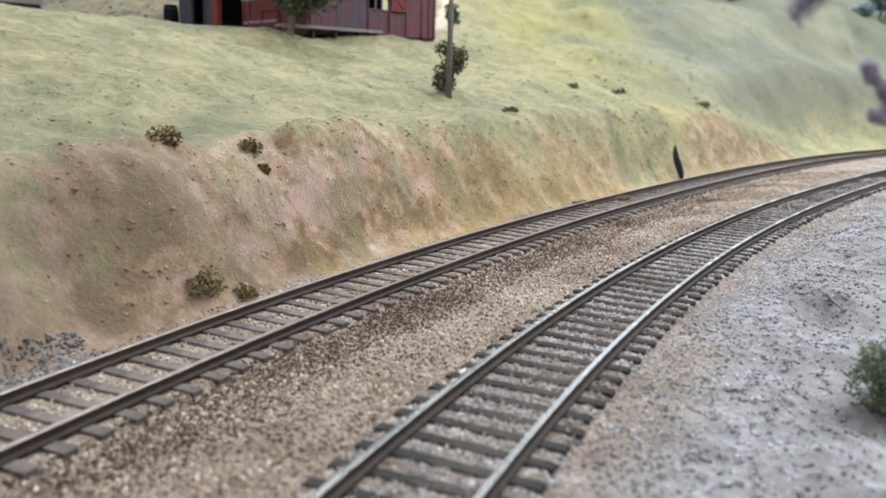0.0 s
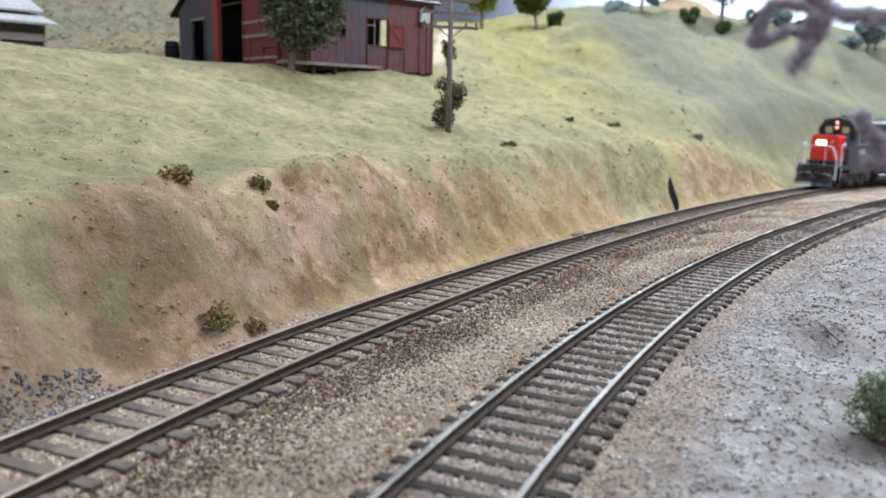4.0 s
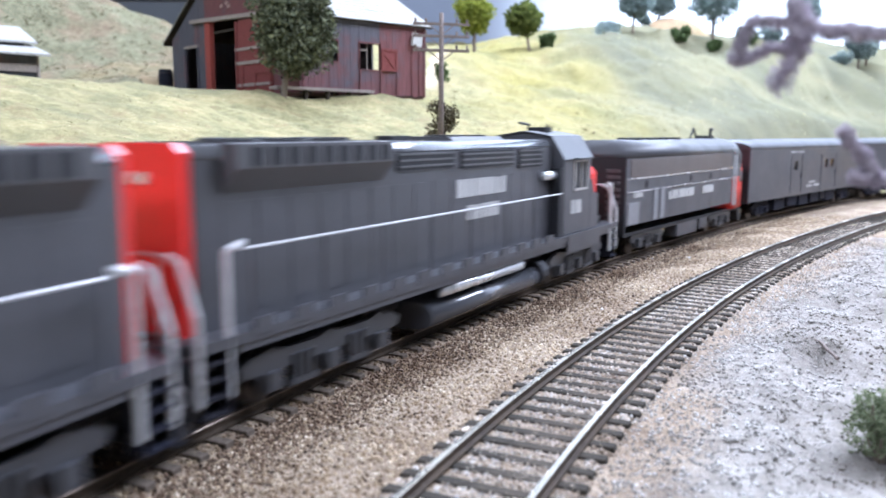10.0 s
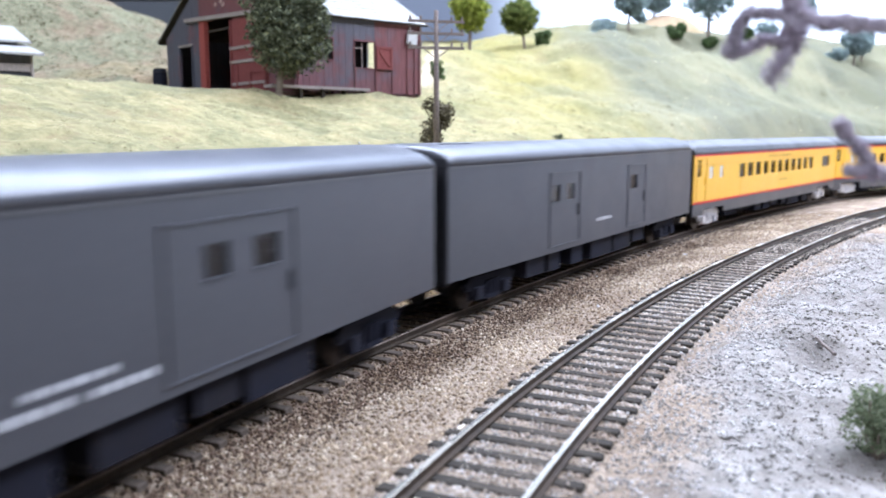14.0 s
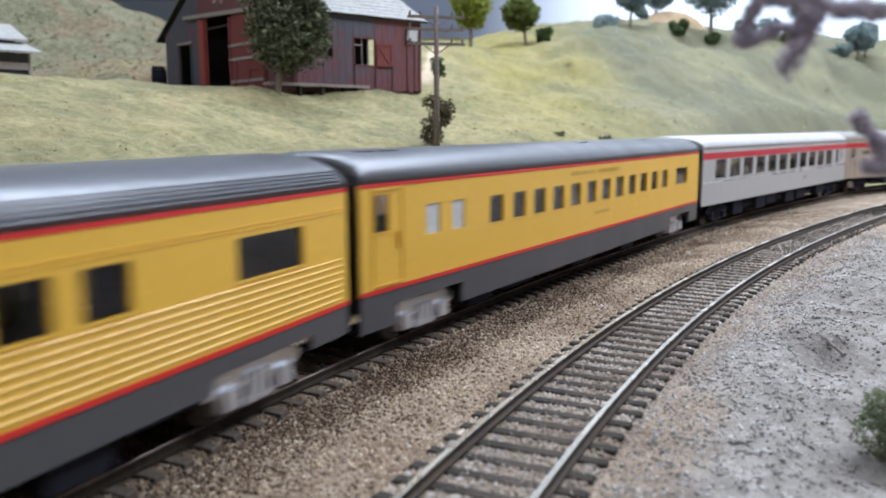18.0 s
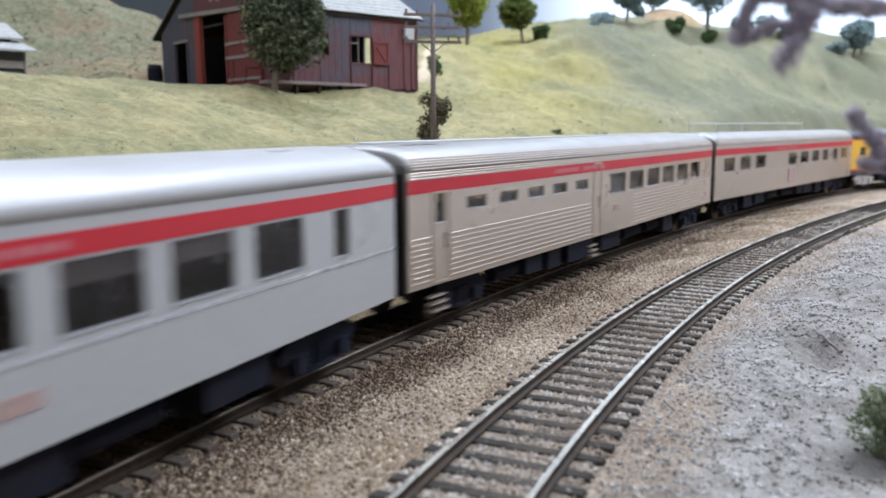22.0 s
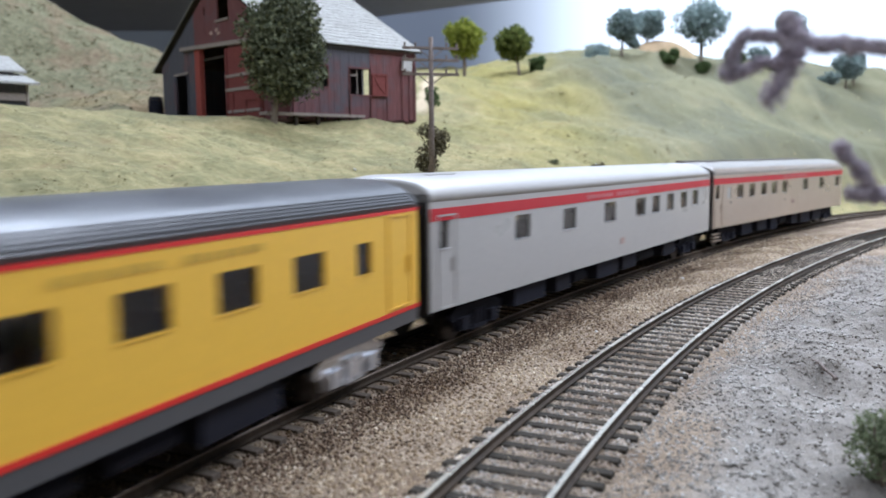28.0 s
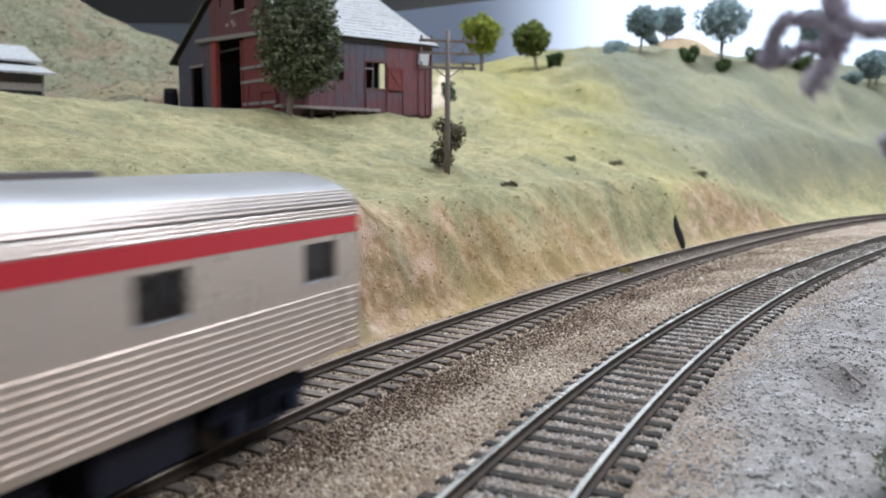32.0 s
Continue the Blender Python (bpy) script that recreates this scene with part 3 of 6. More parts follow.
def truck(parent, x, axles, half, frame_mat, wheel_r=5.2, top=10.5, drop=3.2):
    """A bogie: bolster, two side frames with boxes and springs, and its wheels."""
    bm = bmesh.new()
    box(bm, x - 5, x + 5, -9, 9, 6, 11)
    box(bm, x - half + 3, x + half - 3, -2, 2, 6, 8)
    tr = part("truck", bm, M_BLACK, parent, "bogie under the floor")
    for side in (-1, 1):
        bm = bmesh.new()
        y = side * 12.2
        outline = [(-half, top - 2), (-half + 4, top)]
        for a in axles:
            outline += [(a - 4, top - 0.5), (a, top + 0.6), (a + 4, top - 0.5)]
        outline += [(half - 4, top), (half, top - 2), (half - 1, top - 4)]
        for a in reversed(axles):
            outline += [(a + 3.6, top - 4.2), (a + 2.4, drop), (a - 2.4, drop), (a - 3.6, top - 4.2)]
        outline += [(-half + 1, top - 4)]
        prism(bm, [(x + a, b) for a, b in outline], 1, min(y, y + side * 1.6), max(y, y + side * 1.6))
        for a in axles:
            box(bm, x + a - 2.1, x + a + 2.1, min(y, y + side * 3), max(y, y + side * 3), 3.6, 7.2)
        for a, b in zip(axles, axles[1:]):
            m = x + (a + b) / 2
            for k in (-2.2, 0, 2.2):
                rod(bm, (m + k, y + side * 1.9, 4.0), (m + k, y + side * 1.9, top - 2), 0.9, 6)
            box(bm, m - 4.2, m + 4.2, min(y, y + side * 2.6), max(y, y + side * 2.6), 3.0, 4.1)
        part("side_frame", bm, frame_mat, tr, bevel=0.0)
    for a in axles:
        for side in (-1, 1):
            bm = wheel_mesh(wheel_r)
            if side > 0:
                bmesh.ops.rotate(bm, cent=(0, 0, 0), matrix=Matrix.Rotation(math.pi, 3, "Z"), verts=bm.verts)
            bmesh.ops.translate(bm, vec=(x + a, side * 8.6, wheel_r), verts=bm.verts)
            part("wheel", bm, M_WHEEL, tr)
    return tr


def roof_profile(half, z0, z1, n=14, power=2.5):
    pts = []
    for i in range(n + 1):
        a = math.pi * i / n
        c, s = math.cos(a), math.sin(a)
        pts.append((half * math.copysign(abs(c) ** (2 / power), c), z0 + (z1 - z0) * abs(s) ** (2 / power)))
    return pts


def roof(parent, L, half, z0, z1, mat, round_end=3.5):
    bm = bmesh.new()
    rings = []
    for x, drop in ((-L / 2, round_end * 0.55), (-L / 2 + 1.5, round_end * 0.2), (-L / 2 + 4, 0), (0, 0), (L / 2 - 4, 0), (L / 2 - 1.5, round_end * 0.2), (L / 2, round_end * 0.55)):
        rings.append([(x, y, z) for y, z in roof_profile(half, z0, z1 - drop)])
    loft(bm, rings)
    ob = part("roof", bm, mat, parent, smooth=True)
    ob.data.polygons.foreach_set("use_smooth", [len(p.vertices) == 4 for p in ob.data.polygons])
    return ob


def bars(bm, x0, x1, z0, z1, y, words, proud=0.16):
    """Lettering too small to read: a row of upright strokes of its size, in words."""
    rnd = random.Random(int(x0 * 10 + z0))
    span = (x1 - x0) / len(words)
    for i, n in enumerate(words):
        a, w = x0 + span * i, span * 0.86 / n
        for k in range(n):
            box(bm, a + w * k, a + w * (k + rnd.uniform(0.55, 0.85)), y - proud, y, z0, z1 - rnd.choice((0, 0, 0.06)) * (z1 - z0))


def coupler_and_end(body, L, x_sign, mat, half=16.4, top=43, door=True):
    x = x_sign * L / 2
    bm = bmesh.new()
    box(bm, min(x, x - x_sign * 1.2), max(x, x - x_sign * 1.2), -half, half, 11, top)
    end = part("end_wall", bm, mat, body)
    bm = bmesh.new()
    for k in range(3):
        a, b = x + x_sign * 0.9 * k, x + x_sign * (0.9 * k + 0.55)
        for y0, y1, z0, z1 in ((-9, -6.4, 9, 41), (6.4, 9, 9, 41), (-9, 9, 38.6, 41)):
            box(bm, min(a, b), max(a, b), y0, y1, z0, z1)
    part("diaphragm", bm, M_DIAPH, body, "black rubber corridor bellows")
    bm = bmesh.new()
    box(bm, min(x, x + x_sign * 2.4), max(x, x + x_sign * 2.4), -1.6, 1.6, 6.6, 9)
    box(bm, min(x, x + x_sign * 0.6), max(x, x + x_sign * 0.6), -5.6, 5.6, 13, 37)
    part("coupler", bm, M_BLACK, body)
    return end


def coach(i, name, label, main, roof_mat, windows, stripes, skirt=None, flutes=(), roof_ribs=False, truck_mat=None, bottom=11.8, frost=(), letters=(), doors=(), seed=1, eave=41.0, crest=48.0, category="railway coach", end_mat=None, shades=(), marks=()):
    """A coach: two sides with openings, panes, roof, ends, underfloor gear and bogies."""
    L = JOINTS[i + 1] - JOINTS[i] - 9
    rnd = random.Random(seed)
    top = thing(name, label, category, group="vehicles of the passing train")

    def fx(f):
        return (f - 0.5) * L
    holes = [(fx(a), fx(b), z0, z1) for a, b, z0, z1 in list(windows) + list(frost)]
    z_low = skirt[1] if skirt else bottom
    sides = []
    for turn in (0, 180):
        if not sides:
            bm = bmesh.new()
            panel(bm, -L / 2, L / 2, z_low, eave, -17, 0.9, holes)
            side = part("side_wall", bm, main, top)
        else:
            side = again(sides[0], "side_wall", top, turn=turn)
        sides.append(side)
        if turn:
            continue
        for z0, z1, mat in stripes:
            bm = bmesh.new()
            box(bm, -L / 2, L / 2, -17.14, -16.95, z0, z1)
            part("stripe", bm, mat, side)
        for k in range(3) if main is M_STEEL else ():
            z = 39.6 + 0.7 * k
            bm = bmesh.new()
            tube(bm, [(-L / 2, -17.1, z), (L / 2, -17.1, z)], 0.2, 6)
            part("flute", bm, M_STEEL, side)
        for k, (a, b, z0, z1) in enumerate(windows):
            bm = bmesh.new()
            box(bm, fx(a) - 0.2, fx(b) + 0.2, -16.35, -16.15, z0 - 0.2, z1 + 0.2)
            part("window_pane", bm, M_GLASS, side)
            bm = bmesh.new()
            box(bm, fx(a) - 0.15, fx(b) + 0.15, -17.22, -16.6, z0 - 0.3, z0)
            part("window_sill", bm, M_CHROME if main in (M_STEEL, M_LIGHT) else main, side)
            if k in shades:
                bm = bmesh.new()
                box(bm, fx(a) - 0.1, fx(b) + 0.1, -16.1, -15.8, z1 - (z1 - z0) * 0.38, z1)
                part("window_blind", bm, M_LIGHT, side)
        for a, b, z0, z1 in frost:
            bm = bmesh.new()
            box(bm, fx(a), fx(b), -16.6, -16.2, z0, z1)
            part("frosted_pane", bm, M_FROST, side)
        for a, b, z0, z1 in flutes:
            z = z0
            while z < z1:
                bm = bmesh.new()
                prism(bm, [(-17.0, z), (-17.3, z + 0.08), (-17.3, z + 0.18), (-17.0, z + 0.32)] if main is M_STEEL else [(-17.0, z), (-17.2, z + 0.2), (-17.2, z + 0.4), (-17.0, z + 0.6)], 0, fx(a), fx(b))
                part("flute", bm, main, side)
                z += 1.4
        for a, b, z0, z1 in doors:
            bm = bmesh.new()
            for q in ((fx(a), fx(a) + 0.5, z0, z1), (fx(b) - 0.5, fx(b), z0, z1), (fx(a), fx(b), z1 - 0.5, z1), (fx(a), fx(b), z0, z0 + 0.5)):
                box(bm, q[0], q[1], -17.3, -16.9, q[2], q[3])
            box(bm, fx(b) - 2.2, fx(b) - 1.8, -17.6, -17.0, (z0 + z1) / 2 - 3, (z0 + z1) / 2 + 1)
            part("door", bm, main, side, "door with a raised frame")
            if i in (8, 9, 12):
                for k in range(3):
                    bm = bmesh.new()
                    box(bm, fx(a) + 0.3, fx(b) - 0.3, -17.2 + k * 0.5, -14.5, 4.6 + 1.8 * k, 5.1 + 1.8 * k)
                    part("step", bm, M_STEEL, side)
        for a, b, z0, z1, words, mat in letters:
            bm = bmesh.new()
            bars(bm, fx(a), fx(b), z0, z1, -17.15, words, 0.08)
            part("lettering", bm, mat, side, "small unreadable lettering")
        for a, b, z0, z1, mat in marks:
            bm = bmesh.new()
            box(bm, fx(a), fx(b), -17.4 if main is M_STEEL else -17.2, -16.95, z0, z1)
            part("panel", bm, mat, side)
    if skirt:
        bm = bmesh.new()
        cut = [(-L * 0.5 + 14, -L * 0.5 + 44, skirt[0], skirt[1] - 3.4), (L * 0.5 - 44, L * 0.5 - 14, skirt[0], skirt[1] - 3.4)]
        panel(bm, -L / 2, L / 2, skirt[0], skirt[1], -16.9, 0.9, cut)
        s = part("skirt", bm, skirt[2], top, "grey lower skirt")
        again(s, "skirt", top, turn=180)
    r = roof(top, L, 17.05, eave, crest, roof_mat)
    if roof_ribs:
        prof = roof_profile(17.05, eave, crest, 36)
        for side in (1, -1):
            for k in range(1, 6):
                y, z = prof[k]
                bm = bmesh.new()
                rod(bm, (-L / 2 + 2, -side * y, z), (L / 2 - 2, -side * y, z), 0.22, 5)
                part("roof_rib", bm, main if main is M_STEEL else roof_mat, r)
    for k in range(rnd.randint(2, 4)):
        x = (-L / 2 + 12 + 9 * k) if k < 2 else rnd.uniform(-L / 3, L / 2.4)
        bm = bmesh.new()
        box(bm, x, x + 5.5, -8, -4.2, crest - 1.6, crest - 0.2)
        part("roof_vent", bm, roof_mat, r)
    for sgn in (-1, 1):
        coupler_and_end(top, L, sgn, end_mat or M_BLACK, top=eave + 2)
    bm = bmesh.new()
    box(bm, -L / 2 + 1, L / 2 - 1, -15.9, 15.9, 11.5, 13)
    box(bm, -L / 2 + 4, L / 2 - 4, -3, 3, 7.5, 11.5)
    part("underframe", bm, M_BLACK, top)
    bm = bmesh.new()
    n = int(L / 15)
    for k in range(n):
        x = -L / 2 + 12 + (L - 24) * k / (n - 1)
        for s in (-1, 1):
            box(bm, x - 2.2, x + 2.2, min(s * 4, s * 13), max(s * 4, s * 13), 13, 21)
            box(bm, x + 1.2, x + 2.6, min(s * 4, s * 13), max(s * 4, s * 13), 20, 28.5)
    part("seating", bm, M_INSIDE, top, "brown seats seen through the panes")
    x = -L / 2 + 50
    while x < L / 2 - 58:
        w, d = rnd.uniform(9, 24), rnd.uniform(3.8, 6.0)
        bm = bmesh.new()
        if rnd.random() < 0.25:
            rod(bm, (x, -11.5, 8), (x + w, -11.5, 8), 2.3, 12)
        else:
            box(bm, x, x + w, -15.2, -7, d, 11.5)
        eq = part("underfloor_box", bm, M_TRUCK, top, bevel=0.0)
        again(eq, "underfloor_box", top, turn=180)
        x += w + rnd.uniform(2, 10)
    for sgn in (-1, 1):
        truck(top, sgn * (L / 2 - 29), (-8.2, 8.2), 15, truck_mat or M_TRUCK)
    VEHICLES.append(top)
    return top


# ---- hood diesel ----
def hood_diesel(i, flip, label):
    """A six-axle road switcher; built nose towards -x, turned end for end where it runs hood first."""
    top = thing("diesel_locomotive", label, "locomotive", group="vehicles of the passing train")
    L = JOINTS[i + 1] - JOINTS[i] - 5
    h = L / 2
    flipped = []

    def add(name, bm, mat, parent=None, text="", smooth=False, bevel=0.0):
        if flip:
            bmesh.ops.rotate(bm, cent=(0, 0, 0), matrix=Matrix.Rotation(math.pi, 3, "Z"), verts=bm.verts)
        return part(name, bm, mat, parent or top, text, smooth, bevel)
    bm = bmesh.new()
    box(bm, -h + 3, h - 3, -16.3, 16.3, 15.2, 17.2)
    deck = add("walkway_deck", bm, M_GREY, text="grey walkway over the frame")
    for y0, y1 in ((-15.9, -14.9), (14.9, 15.9)):
        bm = bmesh.new()
        box(bm, -h + 12, h - 12, y0, y1, 13.6, 15.2)
        add("walkway_sill", bm, M_GREY, deck)
    bm = bmesh.new()
    box(bm, -h + 4, h - 4, -6, 6, 8, 15.2)
    add("centre_sill", bm, M_BLACK)
    for sgn in (-1, 1):
        x = sgn * h
        bm = bmesh.new()
        loft(bm, [[(x - sgn * 3, y0, 4.2), (x - sgn * a, y0, 4.2), (x - sgn * a, y0, 14.6), (x - sgn * 3, y0, 14.6)] for y0, a in ((-15.4, 2.2), (-11, 0.4), (11, 0.4), (15.4, 2.2))])
        pilot = add("pilot", bm, M_PILOT, text="black end pilot plate", bevel=0.25)
        bm = bmesh.new()
        loft(bm, [[(x - sgn * 4, y0, 14.7), (x + sgn * b, y0, 14.7), (x + sgn * b, y0, 16.9), (x - sgn * 4, y0, 16.9)] for y0, b in ((-13.5, -1.6), (-8, 1.0), (8, 1.0), (13.5, -1.6))])
        add("anticlimber", bm, M_PILOT, pilot, "ribbed black anticlimber", bevel=0.2)
        for ys in (-1, 1):
            bm = bmesh.new()
            loft(bm, [[(x - sgn * 1.4, ys * y0, 1.7), (x + sgn * c, ys * y0, 1.5), (x + sgn * (c - 1.9), ys * y0, 3.6), (x + sgn * (c - 2.2), ys * y0, 6.4), (x - sgn * 1.4, ys * y0, 6.4)] for y0, c in ((0.1, 4.4), (7.5, 3.3), (14.6, 1.6))])
            add("plow", bm, M_PILOT, pilot, "swept blade of the snow plow")
            for k, (ya, zb) in enumerate(((4.2, 6.6), (5.6, 6.2), (7.0, 6.8))):
                bm = bmesh.new()
                tube(bm, [(x - sgn * 0.4, ys * ya, 12.2), (x + sgn * 1.5, ys * (ya + 0.2), 10.6), (x + sgn * 1.9, ys * (ya + 0.3), zb + 1), (x + sgn * 1.3, ys * (ya + 0.2), zb)], 0.32)
                add("air_hose", bm, M_DIAPH, pilot)
            bm = bmesh.new()
            tube(bm, [(x + sgn * 0.3, ys * 2, 11.4), (x + sgn * 0.8, ys * 9, 11.2), (x - sgn * 0.6, ys * 14.4, 9.2), (x - sgn * 0.6, ys * 14.6, 6.6)], 0.25)
            add("lift_bar", bm, M_HANDRAIL, pilot)
        bm = bmesh.new()
        box(bm, min(x, x + sgn * 2.6), max(x, x + sgn * 2.6), -1.1, 1.1, 7.8, 9.8)
        prism(bm, [(x + sgn * 2.2, -2.0), (x + sgn * 4.4, -1.7), (x + sgn * 4.8, 0.2), (x + sgn * 3.4, 0.6), (x + sgn * 3.4, 1.9), (x + sgn * 2.2, 1.6)], 2, 7.1, 10.4)
        add("coupler", bm, M_BOGIE, pilot, bevel=0.12)
        for ys in (-1, 1):
            bm = bmesh.new()
            for k in range(4):
                box(bm, min(x - sgn * 9, x - sgn * 3), max(x - sgn * 9, x - sgn * 3), min(ys * 12.5, ys * 16.2), max(ys * 12.5, ys * 16.2), 3.4 + 3.1 * k, 4.0 + 3.1 * k)
            box(bm, min(x - sgn * 9.4, x - sgn * 9), max(x - sgn * 9.4, x - sgn * 9), min(ys * 12.5, ys * 16.2), max(ys * 12.5, ys * 16.2), 3.4, 15.2)
            add("step_well", bm, M_TRUCK, pilot)
        for ys in (-1, 1):
            bm = bmesh.new()
            y = ys * 15.6
            tube(bm, [(x - sgn * 9.8, y, 6), (x - sgn * 9.8, y, 32.5), (x - sgn * 14, y, 33.5)], 0.75)
            tube(bm, [(x - sgn * 2.6, y, 6), (x - sgn * 2.6, y, 22), (x - sgn * 2.6, ys * 12, 31), (x - sgn * 2.6, ys * 9, 32)], 0.7)
            add("grab_rail", bm, M_HANDRAIL, deck, "pale end handrail")
        bm = bmesh.new()
        tube(bm, [(x - sgn * 2.6, -9, 32), (x - sgn * 2.6, 9, 32)], 0.32)
        tube(bm, [(x - sgn * 2.6, -6.5, 17), (x - sgn * 2.6, -6.5, 32)], 0.32)
        tube(bm, [(x - sgn * 2.6, 6.5, 17), (x - sgn * 2.6, 6.5, 32)], 0.32)
        add("end_rail", bm, M_HANDRAIL, deck)
    # long hood with chamfered shoulders
    bm = bmesh.new()
    prism(bm, [(-11, 17.2), (11, 17.2), (11, 48.6), (9, 50.8), (-9, 50.8), (-11, 48.6)], 0, -53, h - 7)
    hood = add("long_hood", bm, M_GREY, text="dark grey hood with doors")
    bm = bmesh.new()
    prism(bm, [(-11.06, 48.2), (-11.06, 48.7), (-10.3, 49.9), (-9.1, 50.75), (-6, 51.05), (6, 51.05), (9.1, 50.75), (10.3, 49.9), (11.06, 48.7), (11.06, 48.2)], 0, -52.8, h - 7.2)
    crown = add("hood_roof", bm, M_GLOSS, hood, "glossy rounded roof of the hood", smooth=True)
    crown.data.polygons.foreach_set("use_smooth", [len(p.vertices) == 4 for p in crown.data.polygons])
    bm = bmesh.new()
    prism(bm, [(-10.6, 17.2), (10.6, 17.2), (10.6, 49.6), (8.6, 51.2), (-8.6, 51.2), (-10.6, 49.6)], 0, h - 7, h - 4.8)
    endp = add("hood_end", bm, M_RED, text="scarlet hood end")
    for k in (-1.7, 1.7):
        bm = bmesh.new()
        rod(bm, (h - 4.8, k, 45), (h - 4.2, k, 45), 1.2, 12)
        add("tail_lamp", bm, M_CHROME, endp)
    for ys in (-1, 1):
        # flared radiator and shutters
        bm = bmesh.new()
        y0, y1 = ys * 11, ys * 14.6
        loft(bm, [[(50, y0, 42), (50, y1, 46.5), (50, y1, 51.0), (50, y0, 51.2)], [(h - 14, y0, 42), (h - 14, y1, 46.5), (h - 14, y1, 51.0), (h - 14, y0, 51.2)]])
        rad = add("radiator", bm, M_DARK, hood, "flared dark radiator")
        for k in range(9):
            bm = bmesh.new()
            x = 52 + k * (h - 68) / 9
            box(bm, x, x + 3, min(y1, y1 + ys * 0.3), max(y1, y1 + ys * 0.3), 47, 50.4)
            add("shutter", bm, M_BLACK, rad)
        for a, b, z0, z1 in ((-44, -26, 42, 48), (-22, 12, 43.2, 48), (16, 44, 43.8, 48)):
            bm = bmesh.new()
            box(bm, a, b, min(ys * 11, ys * 11.5), max(ys * 11, ys * 11.5), z0, z1)
            g = add("intake_grille", bm, M_BLACK, hood, "black intake grille")
            bm = bmesh.new()
            for k in range(4):
                z = z0 + 0.7 + 1.5 * k
                if z < z1:
                    box(bm, a + 0.5, b - 0.5, min(ys * 11.5, ys * 11.75), max(ys * 11.5, ys * 11.75), z, z + 0.5)
            add("grille_slat", bm, M_DARK, g)
        x = -48
        while x < h - 18:
            bm = bmesh.new()
            box(bm, x, x + 8.6, min(ys * 11, ys * 11.1), max(ys * 11, ys * 11.1), 19.4, 40.5)
            add("hood_door", bm, M_GREY, hood)
            x += 9.4
        # handrail
        bm = bmesh.new()
        tube(bm, [(-52, ys * 15.7, 32.4), (h - 14, ys * 15.7, 32.4)], 0.3)
        rail_ob = add("handrail", bm, M_HANDRAIL, deck, "pale grey handrail along the walkway")
        for k in range(8):
            x = -50 + k * (h + 34) / 7
            bm = bmesh.new()
            tube(bm, [(x, ys * 15.7, 15.5), (x, ys * 15.7, 32.4)], 0.26)
            add("stanchion", bm, M_GREY, rail_ob)
        for k in range(13):
            x = -44 + k * 11.5
            bm = bmesh.new()
            box(bm, x, x + 5.5, min(ys * 15.9, ys * 16.5), max(ys * 15.9, ys * 16.5), 16.2, 19.3)
            add("step_plate", bm, M_GREY, deck)
    # lettering
    tx = -23
    for ys in (-1, 1):
        bm = bmesh.new()
        bars(bm, tx, tx + 37, 35.2, 40.2, -11.28, (8,), 0.2)
        bars(bm, tx + 6, tx + 30, 28.6, 32.8, -11.28, (7,), 0.2)
        if ys > 0:
            bmesh.ops.rotate(bm, cent=(0, 0, 0), matrix=Matrix.Rotation(math.pi, 3, "Z"), verts=bm.verts)
            bmesh.ops.translate(bm, vec=(2 * tx + 37, 0, 0), verts=bm.verts)
        add("lettering", bm, M_WHITE, hood, "white unreadable lettering in two rows")
    # roof fans and stack
    for x in (58, 73, 88):
        bm = bmesh.new()
        rod(bm, (x, 0, 50.4), (x, 0, 51.7), 6.4, 20)
        fan = add("roof_fan", bm, M_DARK, hood, smooth=False)
        bm = bmesh.new()
        for k in range(4):
            tube(bm, [(x - 6 * math.cos(k * 0.785), -6 * math.sin(k * 0.785), 51.8), (x + 6 * math.cos(k * 0.785), 6 * math.sin(k * 0.785), 51.8)], 0.2)
        add("fan_guard", bm, M_BLACK, fan)
    bm = bmesh.new()
    prism(bm, [(-8, 50.6), (8, 50.6), (6.5, 51.9), (-6.5, 51.9)], 0, -22, 10)
    add("dynamic_brake_hatch", bm, M_DARK, hood)
    for x in (-14, 2):
        bm = bmesh.new()
        rod(bm, (x, 0, 51.7), (x, 0, 52.4), 5.4, 18)
        add("roof_fan", bm, M_DARK, hood)
    bm = bmesh.new()
    box(bm, 24, 33, -2.4, 2.4, 50.6, 52.2)
    add("exhaust_stack", bm, M_BLACK, hood)
    # cab
    cx0, cx1 = -82, -55
    bm = bmesh.new()
    prof = [(-15.3, 17.2), (15.3, 17.2), (15.3, 44.6), (10.4, 51.6), (0, 53.2), (-10.4, 51.6), (-15.3, 44.6)]
    prism(bm, prof, 0, cx0, cx1)
    cab = add("cab", bm, M_GREY, text="dark grey cab with sloped roof corners", bevel=0.35)
    bm = bmesh.new()
    prism(bm, [(-15.8, 43.9), (-10.6, 52.0), (0, 53.7), (10.6, 52.0), (15.8, 43.9), (15.5, 43.7), (10.4, 51.6), (0, 53.3), (-10.4, 51.6), (-15.5, 43.7)], 0, cx0 - 1.2, cx1 + 0.8)
    add("cab_roof", bm, M_DARK, cab)
    # black panel puts the dim light on the cab front into its colour
    bm = bmesh.new()
    prism(bm, [(-14.4, 36.5), (14.4, 36.5), (14.4, 44.2), (9.8, 50.6), (0, 52.0), (-9.8, 50.6), (-14.4, 44.2)], 0, cx0 - 0.25, cx0 + 0.5)
    add("cab_front_shade", bm, M_PILOT, cab, "cab front round the windshields, its shade painted black")
    for ys in (-1, 1):
        bm = bmesh.new()
        box(bm, -77, -65, min(ys * 15.2, ys * 15.45), max(ys * 15.2, ys * 15.45), 33.5, 42.8)
